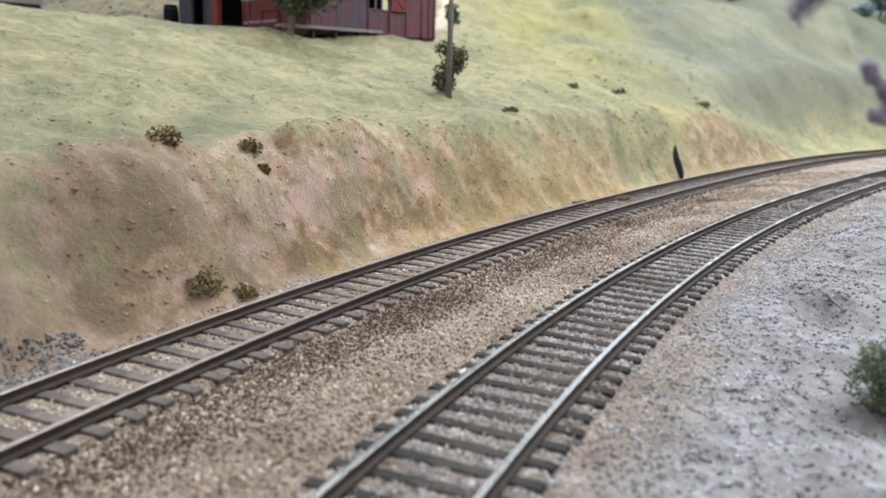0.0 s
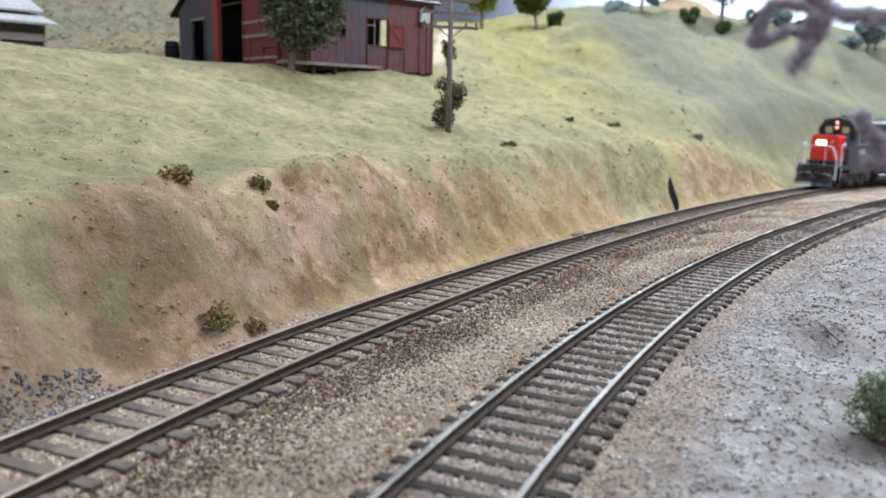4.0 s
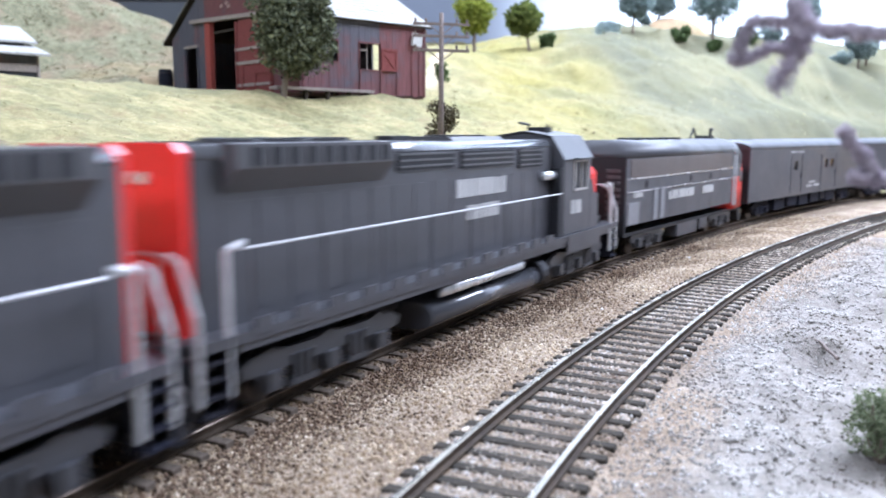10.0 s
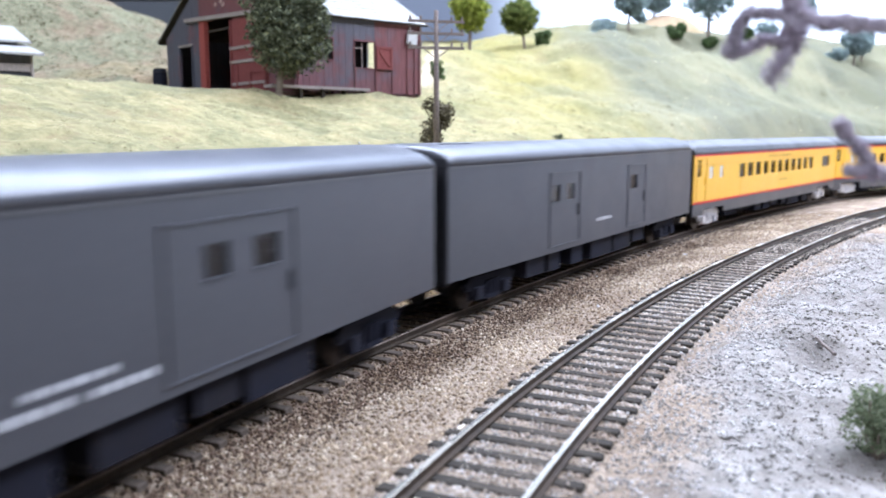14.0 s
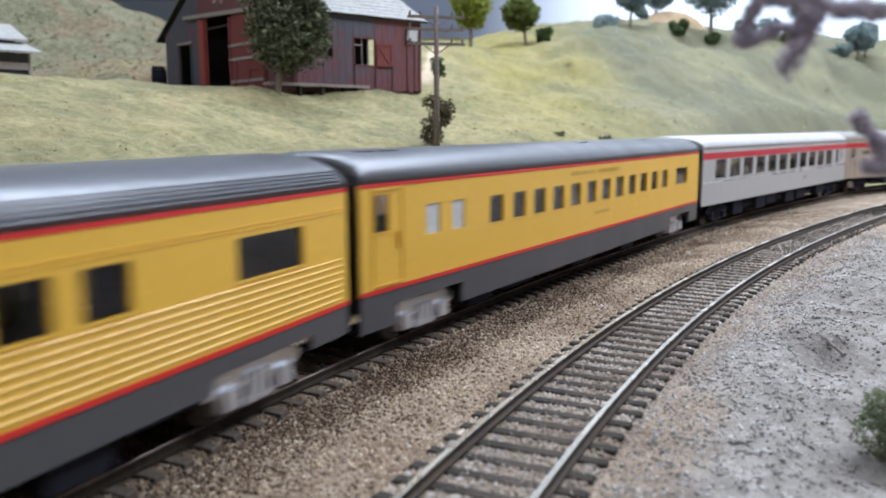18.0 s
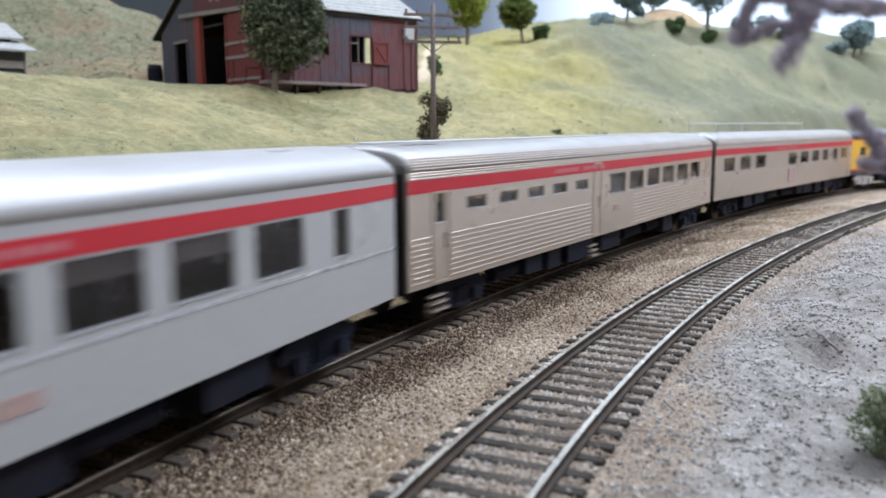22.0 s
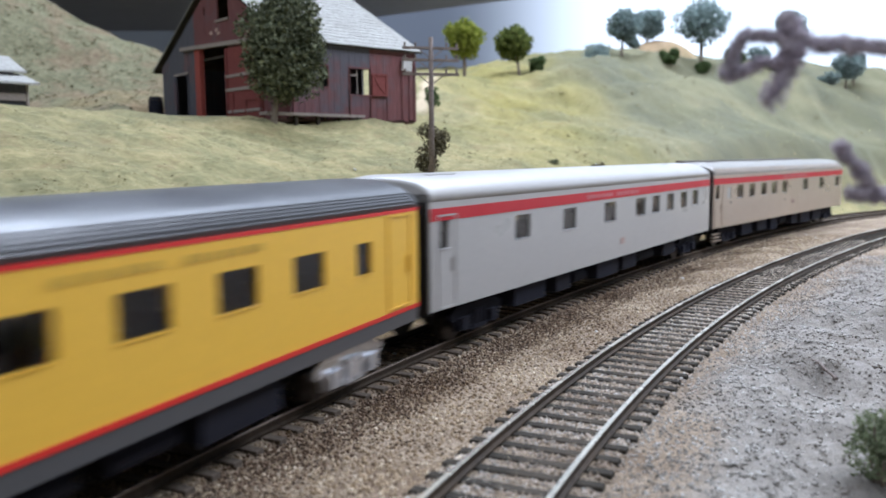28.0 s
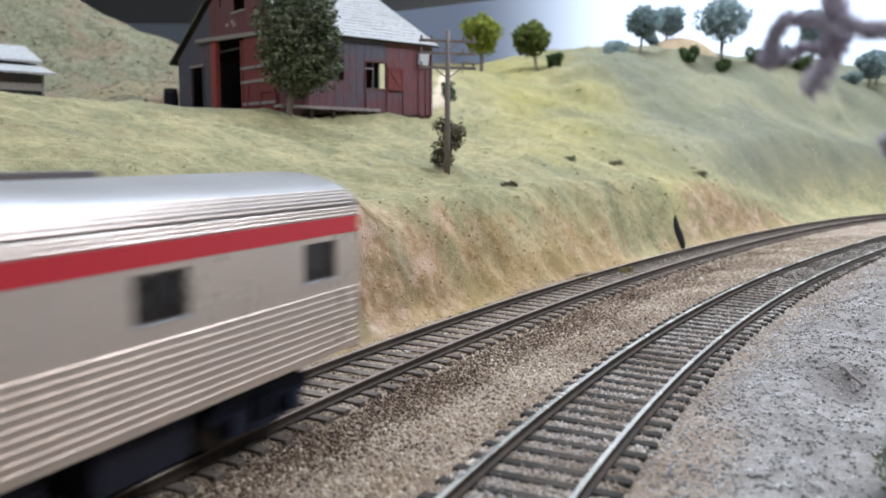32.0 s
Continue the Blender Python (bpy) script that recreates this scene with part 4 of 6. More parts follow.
        w = add("cab_window", bm, M_BLACK, cab, "dark cab side window")
        bm = bmesh.new()
        for q in ((-77.6, -77, 33, 43.4), (-65, -64.4, 33, 43.4), (-71.3, -70.7, 33.5, 42.8), (-77.6, -64.4, 32.6, 33.3), (-77.6, -64.4, 42.8, 43.4)):
            box(bm, q[0], q[1], min(ys * 15.3, ys * 15.8), max(ys * 15.3, ys * 15.8), q[2], q[3])
        add("window_frame", bm, M_LIGHT, w, "pale window frame")
        bm = bmesh.new()
        box(bm, -78.5, -63.5, min(ys * 15.6, ys * 17.6), max(ys * 15.6, ys * 17.6), 43.8, 44.3)
        add("sunshade", bm, M_GREY, w)
        bm = bmesh.new()
        bars(bm, -75, -62, 24.5, 29.5, -15.35, (4,), 0.15)
        if ys > 0:
            bmesh.ops.rotate(bm, cent=(-68.5, 0, 0), matrix=Matrix.Rotation(math.pi, 3, "Z"), verts=bm.verts)
        add("cab_number", bm, M_WHITE, cab, "white bars of a running number")
        bm = bmesh.new()
        box(bm, cx0 - 0.5, cx0 - 0.2, min(ys * 3.2, ys * 12.2), max(ys * 3.2, ys * 12.2), 41, 48)
        add("windshield", bm, M_BLACK, cab, "dark windshield pane")
        # opaque straw panel painted for the light seen through the pane
        bm = bmesh.new()
        box(bm, cx0 - 0.7, cx0 - 0.48, min(ys * 4, ys * 9.4), max(ys * 4, ys * 9.4), 41.5, 46.4)
        add("windshield_seen_light", bm, M_SEEN, cab, "pale panel standing in for light seen through the windshield")
        bm = bmesh.new()
        rod(bm, (-54, ys * 12.2, 38.6), (-43.5, ys * 12.2, 38.6), 1.5, 12)
        add("air_cylinder", bm, M_CHROME, cab, "bright cylinder behind the cab", smooth=True)
        bm = bmesh.new()
        prism(bm, [(cx0 - 9.5, 17.2), (cx0, 17.2), (cx0, 36), (cx0 - 2.5, 36), (cx0 - 4.5, 31), (cx0 - 9.5, 30)], 1, min(ys * 11.3, ys * 15.2), max(ys * 11.3, ys * 15.2))
        add("battery_box", bm, M_GREY, cab, "grey stepped battery box beside the nose", bevel=0.3)
        bm = bmesh.new()
        box(bm, cx0 - 9, cx1 - 2, min(ys * 16.32, ys * 16.6), max(ys * 16.32, ys * 16.6), 11, 17.4)
        add("side_sill", bm, M_GREY, deck, "deep grey side sill below the cab")
        bm = bmesh.new()
        box(bm, cx1 - 1, cx1 + 2.4, min(ys * 11.1, ys * 15.0), max(ys * 11.1, ys * 15.0), 17.3, 41)
        add("cab_door", bm, M_BLACK, cab, "dark doorway behind the cab")
    bm = bmesh.new()
    box(bm, cx0 - 1.6, cx0, -2.2, 2.2, 43.5, 52)
    lampbox = add("light_housing", bm, M_BLACK, cab)
    for z in (45.9, 49.6):
        bm = bmesh.new()
        rod(bm, (cx0 - 2.1, 0, z), (cx0 - 1.5, 0, z), 1.1, 12)
        add("upper_lamp", bm, M_SIGNAL if not flip else M_CHROME, lampbox)
    bm = bmesh.new()
    tube(bm, [(-70, -5, 53), (-70, -5, 56), (-62, -5, 56.5)], 0.5)
    tube(bm, [(-66, 4, 53), (-66, 4, 56)], 0.4)
    box(bm, -73, -66, -3, 3, 53.2, 55)
    add("horn", bm, M_BLACK, cab)
    # nose
    bm = bmesh.new()
    prism(bm, [(-11, 17.2), (11, 17.2), (11, 37.5), (9, 40), (-9, 40), (-11, 37.5)], 0, -101, cx0)
    nose = add("nose", bm, M_RED, text="scarlet low nose", bevel=0.5)
    bm = bmesh.new()
    prism(bm, [(-11.15, 26), (-11.15, 37.6), (-9.1, 40.15), (9.1, 40.15), (11.15, 37.6), (11.15, 26), (10.9, 26), (10.9, 37.4), (9, 39.9), (-9, 39.9), (-10.9, 37.4), (-10.9, 26)], 0, cx0 - 9, cx0 - 0.1)
    add("nose_cowl", bm, M_GREY, nose, "dark grey rear part of the nose")
    bm = bmesh.new()
    prism(bm, [(-103, 17.3), (-92, 17.3), (-92, 20.4), (-103, 20.4)], 1, -12.4, 12.4)
    add("platform_step", bm, M_PILOT, text="black step in front of the nose", bevel=0.3)
    bm = bmesh.new()
    rod(bm, (-101.9, -6.4, 35), (-100.8, -6.4, 35), 1.1, 12)
    add("marker_lamp", bm, M_CHROME, nose, "small unlit marker lamp")
    bm = bmesh.new()
    box(bm, -101.5, -100.9, -1.8, 6.2, 32, 36.2)
    plate = add("headlight_plate", bm, M_RED, nose)
    for k in (0.5, 3.9):
        bm = bmesh.new()
        rod(bm, (-102.1, k, 34.2), (-101.4, k, 34.2), 1.55, 14)
        add("headlamp", bm, M_LAMP if not flip else M_CHROME, plate, "lit headlamp" if not flip else "unlit headlamp")
    bm = bmesh.new()
    box(bm, -101.3, -100.9, -3.6, 3.6, 18.5, 30.5)
    add("nose_door", bm, M_RED, nose)
    # underfloor: tank, air reservoirs, bogies
    bm = bmesh.new()
    prism(bm, [(15.4 * math.copysign(abs(math.cos(a)) ** 0.6, math.cos(a)), 6.0 + 4.0 * math.copysign(abs(math.sin(a)) ** 0.7, math.sin(a))) for a in [2 * math.pi * k / 28 for k in range(28)]], 0, -35, 34)
    tank = add("fuel_tank", bm, M_TANK, text="glossy dark grey fuel tank", smooth=True)
    tank.data.polygons.foreach_set("use_smooth", [len(p.vertices) == 4 for p in tank.data.polygons])
    for ys in (-1, 1):
        # bright silver stands in for a lamp's reflection on the dark glossy reservoir
        bm = bmesh.new()
        rod(bm, (-22, ys * 14.2, 11.9), (28, ys * 14.2, 11.9), 1.6, 14)
        add("air_reservoir", bm, M_CHROME, tank, "bright air reservoir", smooth=True)
        bm = bmesh.new()
        rod(bm, (-41, ys * 12.4, 7), (-36, ys * 12.4, 7), 4, 12)
        add("filler", bm, M_BLACK, tank)
    for x in (-h + 41, h - 41):
        truck(top, -x if flip else x, (-18.5, 0, 18.5), 27, M_BOGIE, 5.4, 11.2)
    VEHICLES.append(top)
    return top


# ---- streamlined cab unit, nose to the rear ----
def cab_unit(i):
    top = thing("cab_unit_locomotive", "dark grey streamlined diesel with scarlet nose, running backwards", "locomotive", group="vehicles of the passing train")
    L = JOINTS[i + 1] - JOINTS[i] - 4
    h = L / 2
    bm = bmesh.new()
    panel(bm, -h, h - 30, 14.6, 42.5, -16.6, 1, [])
    side = part("side_wall", bm, M_GREY, top)
    again(side, "side_wall", top, at=(-30, 0, 0), turn=180)
    bm = bmesh.new()
    loft(bm, [[(x, y, z) for y, z in roof_profile(16.65, 42.5, 50)] for x in (-h, h - 30)])
    r = part("roof", bm, M_GREY, top, smooth=True)
    # cab and nose
    bm = bmesh.new()
    rings = []
    for x, w, z1, c in ((h - 30, 16.6, 50, 42.5), (h - 20, 16.5, 50, 42), (h - 13, 16.0, 45, 38), (h - 10.5, 15.8, 40, 35), (h - 4, 14.5, 37.5, 32), (h - 1, 12, 35, 29), (h + 0.6, 8, 31, 26)):
        pr = roof_profile(w, c, z1)
        rings.append([(x, y, z) for y, z in pr] + [(x, -w, 24), (x, -w, 11), (x, w, 11), (x, w, 24)])
    loft(bm, rings)
    nose = part("nose", bm, M_RED, top, "rounded scarlet nose", smooth=True)
    bm = bmesh.new()
    loft(bm, [[(x, -w - 0.12, 25.5), (x, w + 0.12, 25.5), (x, w + 0.12, 31.5), (x, -w - 0.12, 31.5)] for x, w in ((h - 15, 16.2), (h - 10.5, 15.8), (h - 4, 14.5), (h - 1, 12), (h + 0.8, 8))])
    part("nose_band", bm, M_GREY, nose, "grey band between the scarlet fields")
    bm = bmesh.new()
    loft(bm, [[(x, y * 1.012, z + 0.12) for y, z in roof_profile(w, c, z1)] for x, w, z1, c in ((h - 30.2, 16.6, 50, 42.3), (h - 20, 16.5, 50, 41.8), (h - 13, 16.0, 45, 37.8), (h - 10.6, 15.8, 40, 34.8))])
    part("cab_roof", bm, M_DARK, nose, "dark grey cab roof and windscreen brow")
    for ys in (-1, 1):
        bm = bmesh.new()
        box(bm, h - 30, h - 14.5, min(ys * 16.7, ys * 16.2), max(ys * 16.7, ys * 16.2), 29, 42.2)
        band = part("cab_side", bm, M_GREY, nose, "grey cab side band")
        bm = bmesh.new()
        box(bm, h - 24, h - 17, min(ys * 16.9, ys * 16.5), max(ys * 16.9, ys * 16.5), 35, 41)
        part("cab_window", bm, M_BLACK, band)
        bm = bmesh.new()
        for k in (h - 29, h - 24.6):
            tube(bm, [(k, ys * 17.1, 13), (k, ys * 17.1, 41)], 0.45)
        part("grab_rail", bm, M_HANDRAIL, nose)
        # side dress
        bm = bmesh.new()
        box(bm, -h + 4, h - 34, min(ys * 16.6, ys * 16.85), max(ys * 16.6, ys * 16.85), 34.4, 42.0)
        gr = part("side_grille", bm, M_GRILLE, top, "brownish side grille")
        for k in range(9):
            bm = bmesh.new()
            box(bm, -h + 4.3, h - 34.3, min(ys * 16.85, ys * 16.98), max(ys * 16.85, ys * 16.98), 34.7 + 0.8 * k, 35.1 + 0.8 * k)
            part("grille_slat", bm, M_GRILLE, gr)
        bm = bmesh.new()
        box(bm, -h + 1, h - 30, min(ys * 16.6, ys * 16.95), max(ys * 16.6, ys * 16.95), 33.8, 34.3)
        box(bm, -h + 1, h - 30, min(ys * 16.6, ys * 16.95), max(ys * 16.6, ys * 16.95), 28.4, 28.7)
        part("belt_rail", bm, M_CHROME, top)
        for k in (-h + 30, -h + 38):
            bm = bmesh.new()
            box(bm, k, k + 4.6, min(ys * 16.6, ys * 17.1), max(ys * 16.6, ys * 17.1), 15, 29.2)
            part("ladder_panel", bm, M_PANEL, top, "pale door panel")
        bm = bmesh.new()
        box(bm, -h + 2, -h + 14, min(ys * 16.6, ys * 16.95), max(ys * 16.6, ys * 16.95), 14.8, 24)
        part("end_door", bm, M_PANEL, top, "paler grey side door")
        for k in (-h + 22, -10, 20):
            bm = bmesh.new()
            rod(bm, (k, ys * 16.6, 31.2), (k, ys * 16.9, 31.2), 1.6, 14)
            part("porthole", bm, M_BLACK, top)
    bm = bmesh.new()
    for a, b, z0, z1, n in ((-39, 2, 22.8, 26.8, 8), (8, 28, 22.8, 26.8, 7), (-h + 8, -h + 20, 26, 28, 4)):
        bm = bmesh.new()
        bars(bm, a, b, z0, z1, -16.62, (n,), 0.3)
        part("lettering", bm, M_WHITE, top, "white unreadable lettering on the side")
    bm = bmesh.new()
    box(bm, -h - 0.3, -h + 0.9, -16.2, 16.2, 11, 43)
    end = part("end_wall", bm, M_BLACK, top)
    for k in range(9):
        bm = bmesh.new()
        box(bm, -h - 0.9, -h - 0.3, -14, -8, 16 + 2.6 * k, 17.4 + 2.6 * k)
        part("louvre", bm, M_DARK, end)
    for k in range(4):
        x = -48 + 17 * k
        bm = bmesh.new()
        rod(bm, (x, 0, 49.4), (x, 0, 50.8), 5.6, 18)
        part("roof_fan", bm, M_BLACK, r)
    bm = bmesh.new()
    tube(bm, [(24, -3, 49), (30, -3, 55.5)], 0.5)
    tube(bm, [(36, -3, 49), (30, -3, 55.5)], 0.5)
    part("ice_breaker", bm, M_BLACK, r)
    bm = bmesh.new()
    box(bm, h - 32, h - 27, -4, 4, 49.5, 51.5)
    tube(bm, [(h - 30, -3, 51), (h - 30, -3, 55), (h - 26, -3, 55)], 0.8)
    part("horn", bm, M_BLACK, r)
    bm = bmesh.new()
    rod(bm, (h - 3, 0, 37), (h + 0.5, 0, 37), 2.2, 12)
    part("nose_lamp", bm, M_CHROME, nose)
    bm = bmesh.new()
    box(bm, -h + 2, h - 8, -15, 15, 9.5, 11)
    part("underframe", bm, M_BLACK, top)
    for a, b, d in ((-22, 6, 3.6), (10, 22, 4.6)):
        for ys in (-1, 1):
            bm = bmesh.new()
            box(bm, a, b, min(ys * 9, ys * 15.2), max(ys * 9, ys * 15.2), d, 9.6)
            part("tank", bm, M_GREY, top, bevel=0.5)
    for x in (-h + 32, h - 40):
        truck(top, x, (-11, 11), 19, M_BOGIE, 5.4, 10)
    bm = bmesh.new()
    prism(bm, [(h - 4, 2.4), (h + 1.5, 2.0), (h - 0.5, 11), (h - 6, 11)], 1, -13, 13)
    part("pilot", bm, M_BLACK, top)
    VEHICLES.append(top)


def row(pairs, z0, z1):
    return [(a, b, z0, z1) for a, b in pairs]


hood_diesel(0, False, "dark grey six-axle diesel with scarlet nose and lit headlamp")
hood_diesel(1, True, "dark grey six-axle diesel running scarlet hood end first")
cab_unit(2)
RED_BAND = [(35.9, 39.2, M_STRIPE)]
YELLOW_LINES = [(39.4, 40.2, M_RED), (15.0, 16.0, M_RED)]
coach(3, "baggage_car", "plain dark grey baggage car with two sliding doors", M_BAG, M_BAG, row([(0.334, 0.364), (0.618, 0.645), (0.674, 0.706)], 28.9, 34.6), [(42.6, 43.2, M_DARK)],
      doors=[(0.308, 0.402, 13.5, 38.8), (0.578, 0.728, 13.5, 38.8)], letters=[(0.3, 0.42, 40.2, 41.4, (7, 8), M_HANDRAIL), (0.47, 0.55, 19, 20.2, (5,), M_HANDRAIL), (0.45, 0.58, 16.4, 17.8, (4, 5), M_HANDRAIL)],
      seed=3, eave=43.2, crest=49.2, category="baggage car", end_mat=M_BLACK)
coach(4, "baggage_car", "plain dark grey baggage car with paired door windows", M_BAG, M_BAG, row([(0.285, 0.315), (0.338, 0.366), (0.62, 0.655)], 28.9, 34.6), [(42.6, 43.2, M_DARK)],
      doors=[(0.278, 0.39, 13.5, 38.8), (0.604, 0.7, 13.5, 38.8)], letters=[(0.46, 0.54, 19, 20.2, (5,), M_HANDRAIL)], seed=4, eave=43.2, crest=49.2, category="baggage car", end_mat=M_BLACK)
coach(5, "coach", "yellow coach with red lines, ribbed side panels and grey roof", M_YELLOW, M_DARK,
      row([(0.24, 0.273), (0.29, 0.324), (0.341, 0.374), (0.392, 0.424), (0.442, 0.475), (0.492, 0.525), (0.543, 0.576), (0.594, 0.627), (0.644, 0.677), (0.695, 0.728), (0.745, 0.778), (0.866, 0.94)], 26.4, 34) + [(0.017, 0.035, 29, 37.6)],
      YELLOW_LINES + [(35.1, 35.35, M_YELLOW), (35.8, 36.05, M_YELLOW)], eave=40.2, crest=47.4, skirt=(8.8, 15.1, M_DARK), flutes=[(0.25, 0.5, 16.6, 25.2), (0.6, 0.99, 16.6, 25.2)], roof_ribs=True, truck_mat=M_CHROME, frost=row([(0.075, 0.094), (0.128, 0.147)], 27.5, 34),
      doors=[(0.012, 0.06, 16.5, 39)], letters=[(0.42, 0.6, 36.4, 37.8, (5, 7), M_FAINT), (0.5, 0.58, 21, 22.4, (5,), M_FAINT)], seed=5)
coach(6, "coach", "smooth-sided yellow coach with red lines and grey roof", M_YELLOW, M_DARK,
      row([(0.215, 0.245), (0.267, 0.297), (0.318, 0.348), (0.37, 0.4), (0.422, 0.452), (0.474, 0.504), (0.525, 0.555), (0.577, 0.607), (0.629, 0.659), (0.68, 0.71), (0.732, 0.762), (0.784, 0.814), (0.862, 0.929)], 26, 33.7) + [(0.017, 0.04, 29, 37.6)],
      YELLOW_LINES, eave=40.2, crest=47.4, skirt=(6.4, 15.1, M_DARK), truck_mat=M_CHROME, frost=row([(0.097, 0.12), (0.142, 0.164)], 26.4, 34), doors=[(0.016, 0.06, 16.5, 39)],
      letters=[(0.42, 0.6, 36.4, 37.8, (5, 7), M_FAINT), (0.5, 0.56, 21.4, 22.6, (4,), M_FAINT)], seed=6)
coach(7, "coach", "smooth silver-grey coach with scarlet band and wide windows", M_LIGHT, M_LIGHT,
      row([(0.06, 0.115), (0.135, 0.19), (0.209, 0.264), (0.284, 0.339), (0.359, 0.414), (0.433, 0.488), (0.508, 0.563), (0.583, 0.638), (0.658, 0.713), (0.732, 0.787), (0.807, 0.862), (0.902, 0.924)], 25.7, 35.4),
      RED_BAND + [(23.6, 24.2, M_CHROME)], bottom=12.0, shades=(0, 2, 3, 4, 5, 6, 8, 9), letters=[(0.5, 0.68, 36.9, 38.2, (8, 7), M_BANDTEXT)], marks=[(0.62, 0.645, 17.5, 20, M_FAINTRED)], seed=7, end_mat=M_DIAPH)
first_steel = coach(8, "coach", "stainless ribbed coach with scarlet band and small upper windows", M_STEEL, M_STEEL_ROOF,
      row([(0.1, 0.139), (0.167, 0.207), (0.233, 0.273), (0.298, 0.337), (0.364, 0.402)], 30.3, 33.6) + row([(0.48, 0.54), (0.556, 0.615), (0.633, 0.69), (0.708, 0.765), (0.786, 0.843), (0.864, 0.917)], 26.8, 34.2) + [(0.045, 0.06, 28, 36)],
      RED_BAND, flutes=[(0.004, 0.036, 13.2, 24.6), (0.07, 0.416, 13.2, 24.6), (0.57, 0.995, 13.2, 24.6)], roof_ribs=True, doors=[(0.038, 0.068, 12.2, 36), (0.42, 0.447, 12.2, 39)],
      letters=[(0.3, 0.47, 36.9, 38.2, (8, 7), M_BANDTEXT)], marks=[(0.495, 0.512, 20, 22, M_FAINTRED)], seed=8, end_mat=M_DIAPH)
long_aerial = coach(9, "coach", "stainless ribbed coach with scarlet band and roof aerial", M_STEEL, M_STEEL_ROOF,
                    row([(0.043, 0.1), (0.133, 0.19), (0.222, 0.284), (0.44, 0.5), (0.531, 0.593), (0.623, 0.683), (0.715, 0.768), (0.803, 0.856), (0.892, 0.946)], 26.8, 34.2),
                    RED_BAND, flutes=[(0.004, 0.437, 13.2, 24.6), (0.503, 0.995, 13.2, 24.6)], roof_ribs=True,
                    letters=[(0.36, 0.5, 36.9, 38.2, (8, 7), M_BANDTEXT)], marks=[(0.441, 0.499, 15, 24, M_FAINTRED)], seed=9, end_mat=M_DIAPH)
bm = bmesh.new()
tube(bm, [(-135, 0, 53), (65, 0, 53)], 0.35)
for x in (-134, -95, -55, -15, 25, 64):
    tube(bm, [(x, 0, 47.5), (x, 0, 53)], 0.3)
part("roof_aerial", bm, M_WHITE, long_aerial, "long pale roof aerial on short posts")
coach(10, "coach", "yellow coach with red lines, ribbed front panel and grey roof", M_YELLOW, M_DARK,
      row([(0.057, 0.088), (0.119, 0.152), (0.187, 0.222), (0.25, 0.284), (0.317, 0.351), (0.384, 0.42), (0.482, 0.522), (0.56, 0.6), (0.638, 0.679), (0.718, 0.759), (0.799, 0.84), (0.887, 0.912)], 26.8, 33.9),
      YELLOW_LINES, flutes=[(0.004, 0.5, 16.6, 25.2)], roof_ribs=True, truck_mat=M_CHROME, eave=40.2, crest=47.4, skirt=(12.4, 15.1, M_DARK), doors=[(0.94, 0.985, 16.5, 39)],
      letters=[(0.6, 0.78, 36.4, 37.8, (5, 7), M_FAINT), (0.45, 0.55, 20.6, 22.4, (5,), M_FAINT)], seed=10)
coach(11, "sleeping_car", "smooth silver-grey sleeping car with scarlet band and paired panes", M_LIGHT, M_LIGHT,
      row([(0.174, 0.212), (0.305, 0.346), (0.444, 0.489), (0.575, 0.62), (0.652, 0.69), (0.729, 0.767), (0.808, 0.846), (0.882, 0.92)], 27.2, 34.5) + [(0.017, 0.033, 28.5, 37)],
      RED_BAND, bottom=12.0, doors=[(0.012, 0.046, 12.2, 37.5)], letters=[(0.38, 0.6, 36.9, 38.2, (8, 7), M_BANDTEXT)], marks=[(0.51, 0.525, 17, 19.6, M_FAINTRED)], seed=11, end_mat=M_DIAPH, category="sleeping car")
last = coach(12, "sleeping_car", "stainless ribbed last coach with scarlet band", M_STEEL, M_STEEL_ROOF,
      row([(0.135, 0.172), (0.211, 0.248), (0.289, 0.326), (0.364, 0.403), (0.442, 0.482), (0.615, 0.656), (0.764, 0.807), (0.925, 0.968)], 27.5, 34.8) + [(0.013, 0.033, 28, 37)],
      RED_BAND, flutes=[(0.05, 0.51, 13.2, 24.6), (0.57, 0.995, 13.2, 24.6)], roof_ribs=True, frost=row([(0.078, 0.099)], 27.5, 34), doors=[(0.008, 0.05, 12.2, 36)],
      letters=[(0.45, 0.66, 36.9, 38.2, (8, 7), M_BANDTEXT)], marks=[(0.52, 0.54, 19.5, 22, M_FAINTRED)], seed=12, end_mat=M_DIAPH, category="sleeping car")

bm = bmesh.new()
box(bm, -130, 82, 1.5, 5.5, 47.4, 49.0)
part("roof_duct", bm, M_GRILLE, last, "long brownish duct along the roof", bevel=0.2)

# long pale conduits along the roof crest of the first steel car
for car, half in ((first_steel, 132),):
    bm = bmesh.new()
    tube(bm, [(-half, 3, 48.1), (half, 3, 48.1)], 0.42, 6)
    part("roof_conduit", bm, M_WHITE, car, "long pale conduit along the roof")


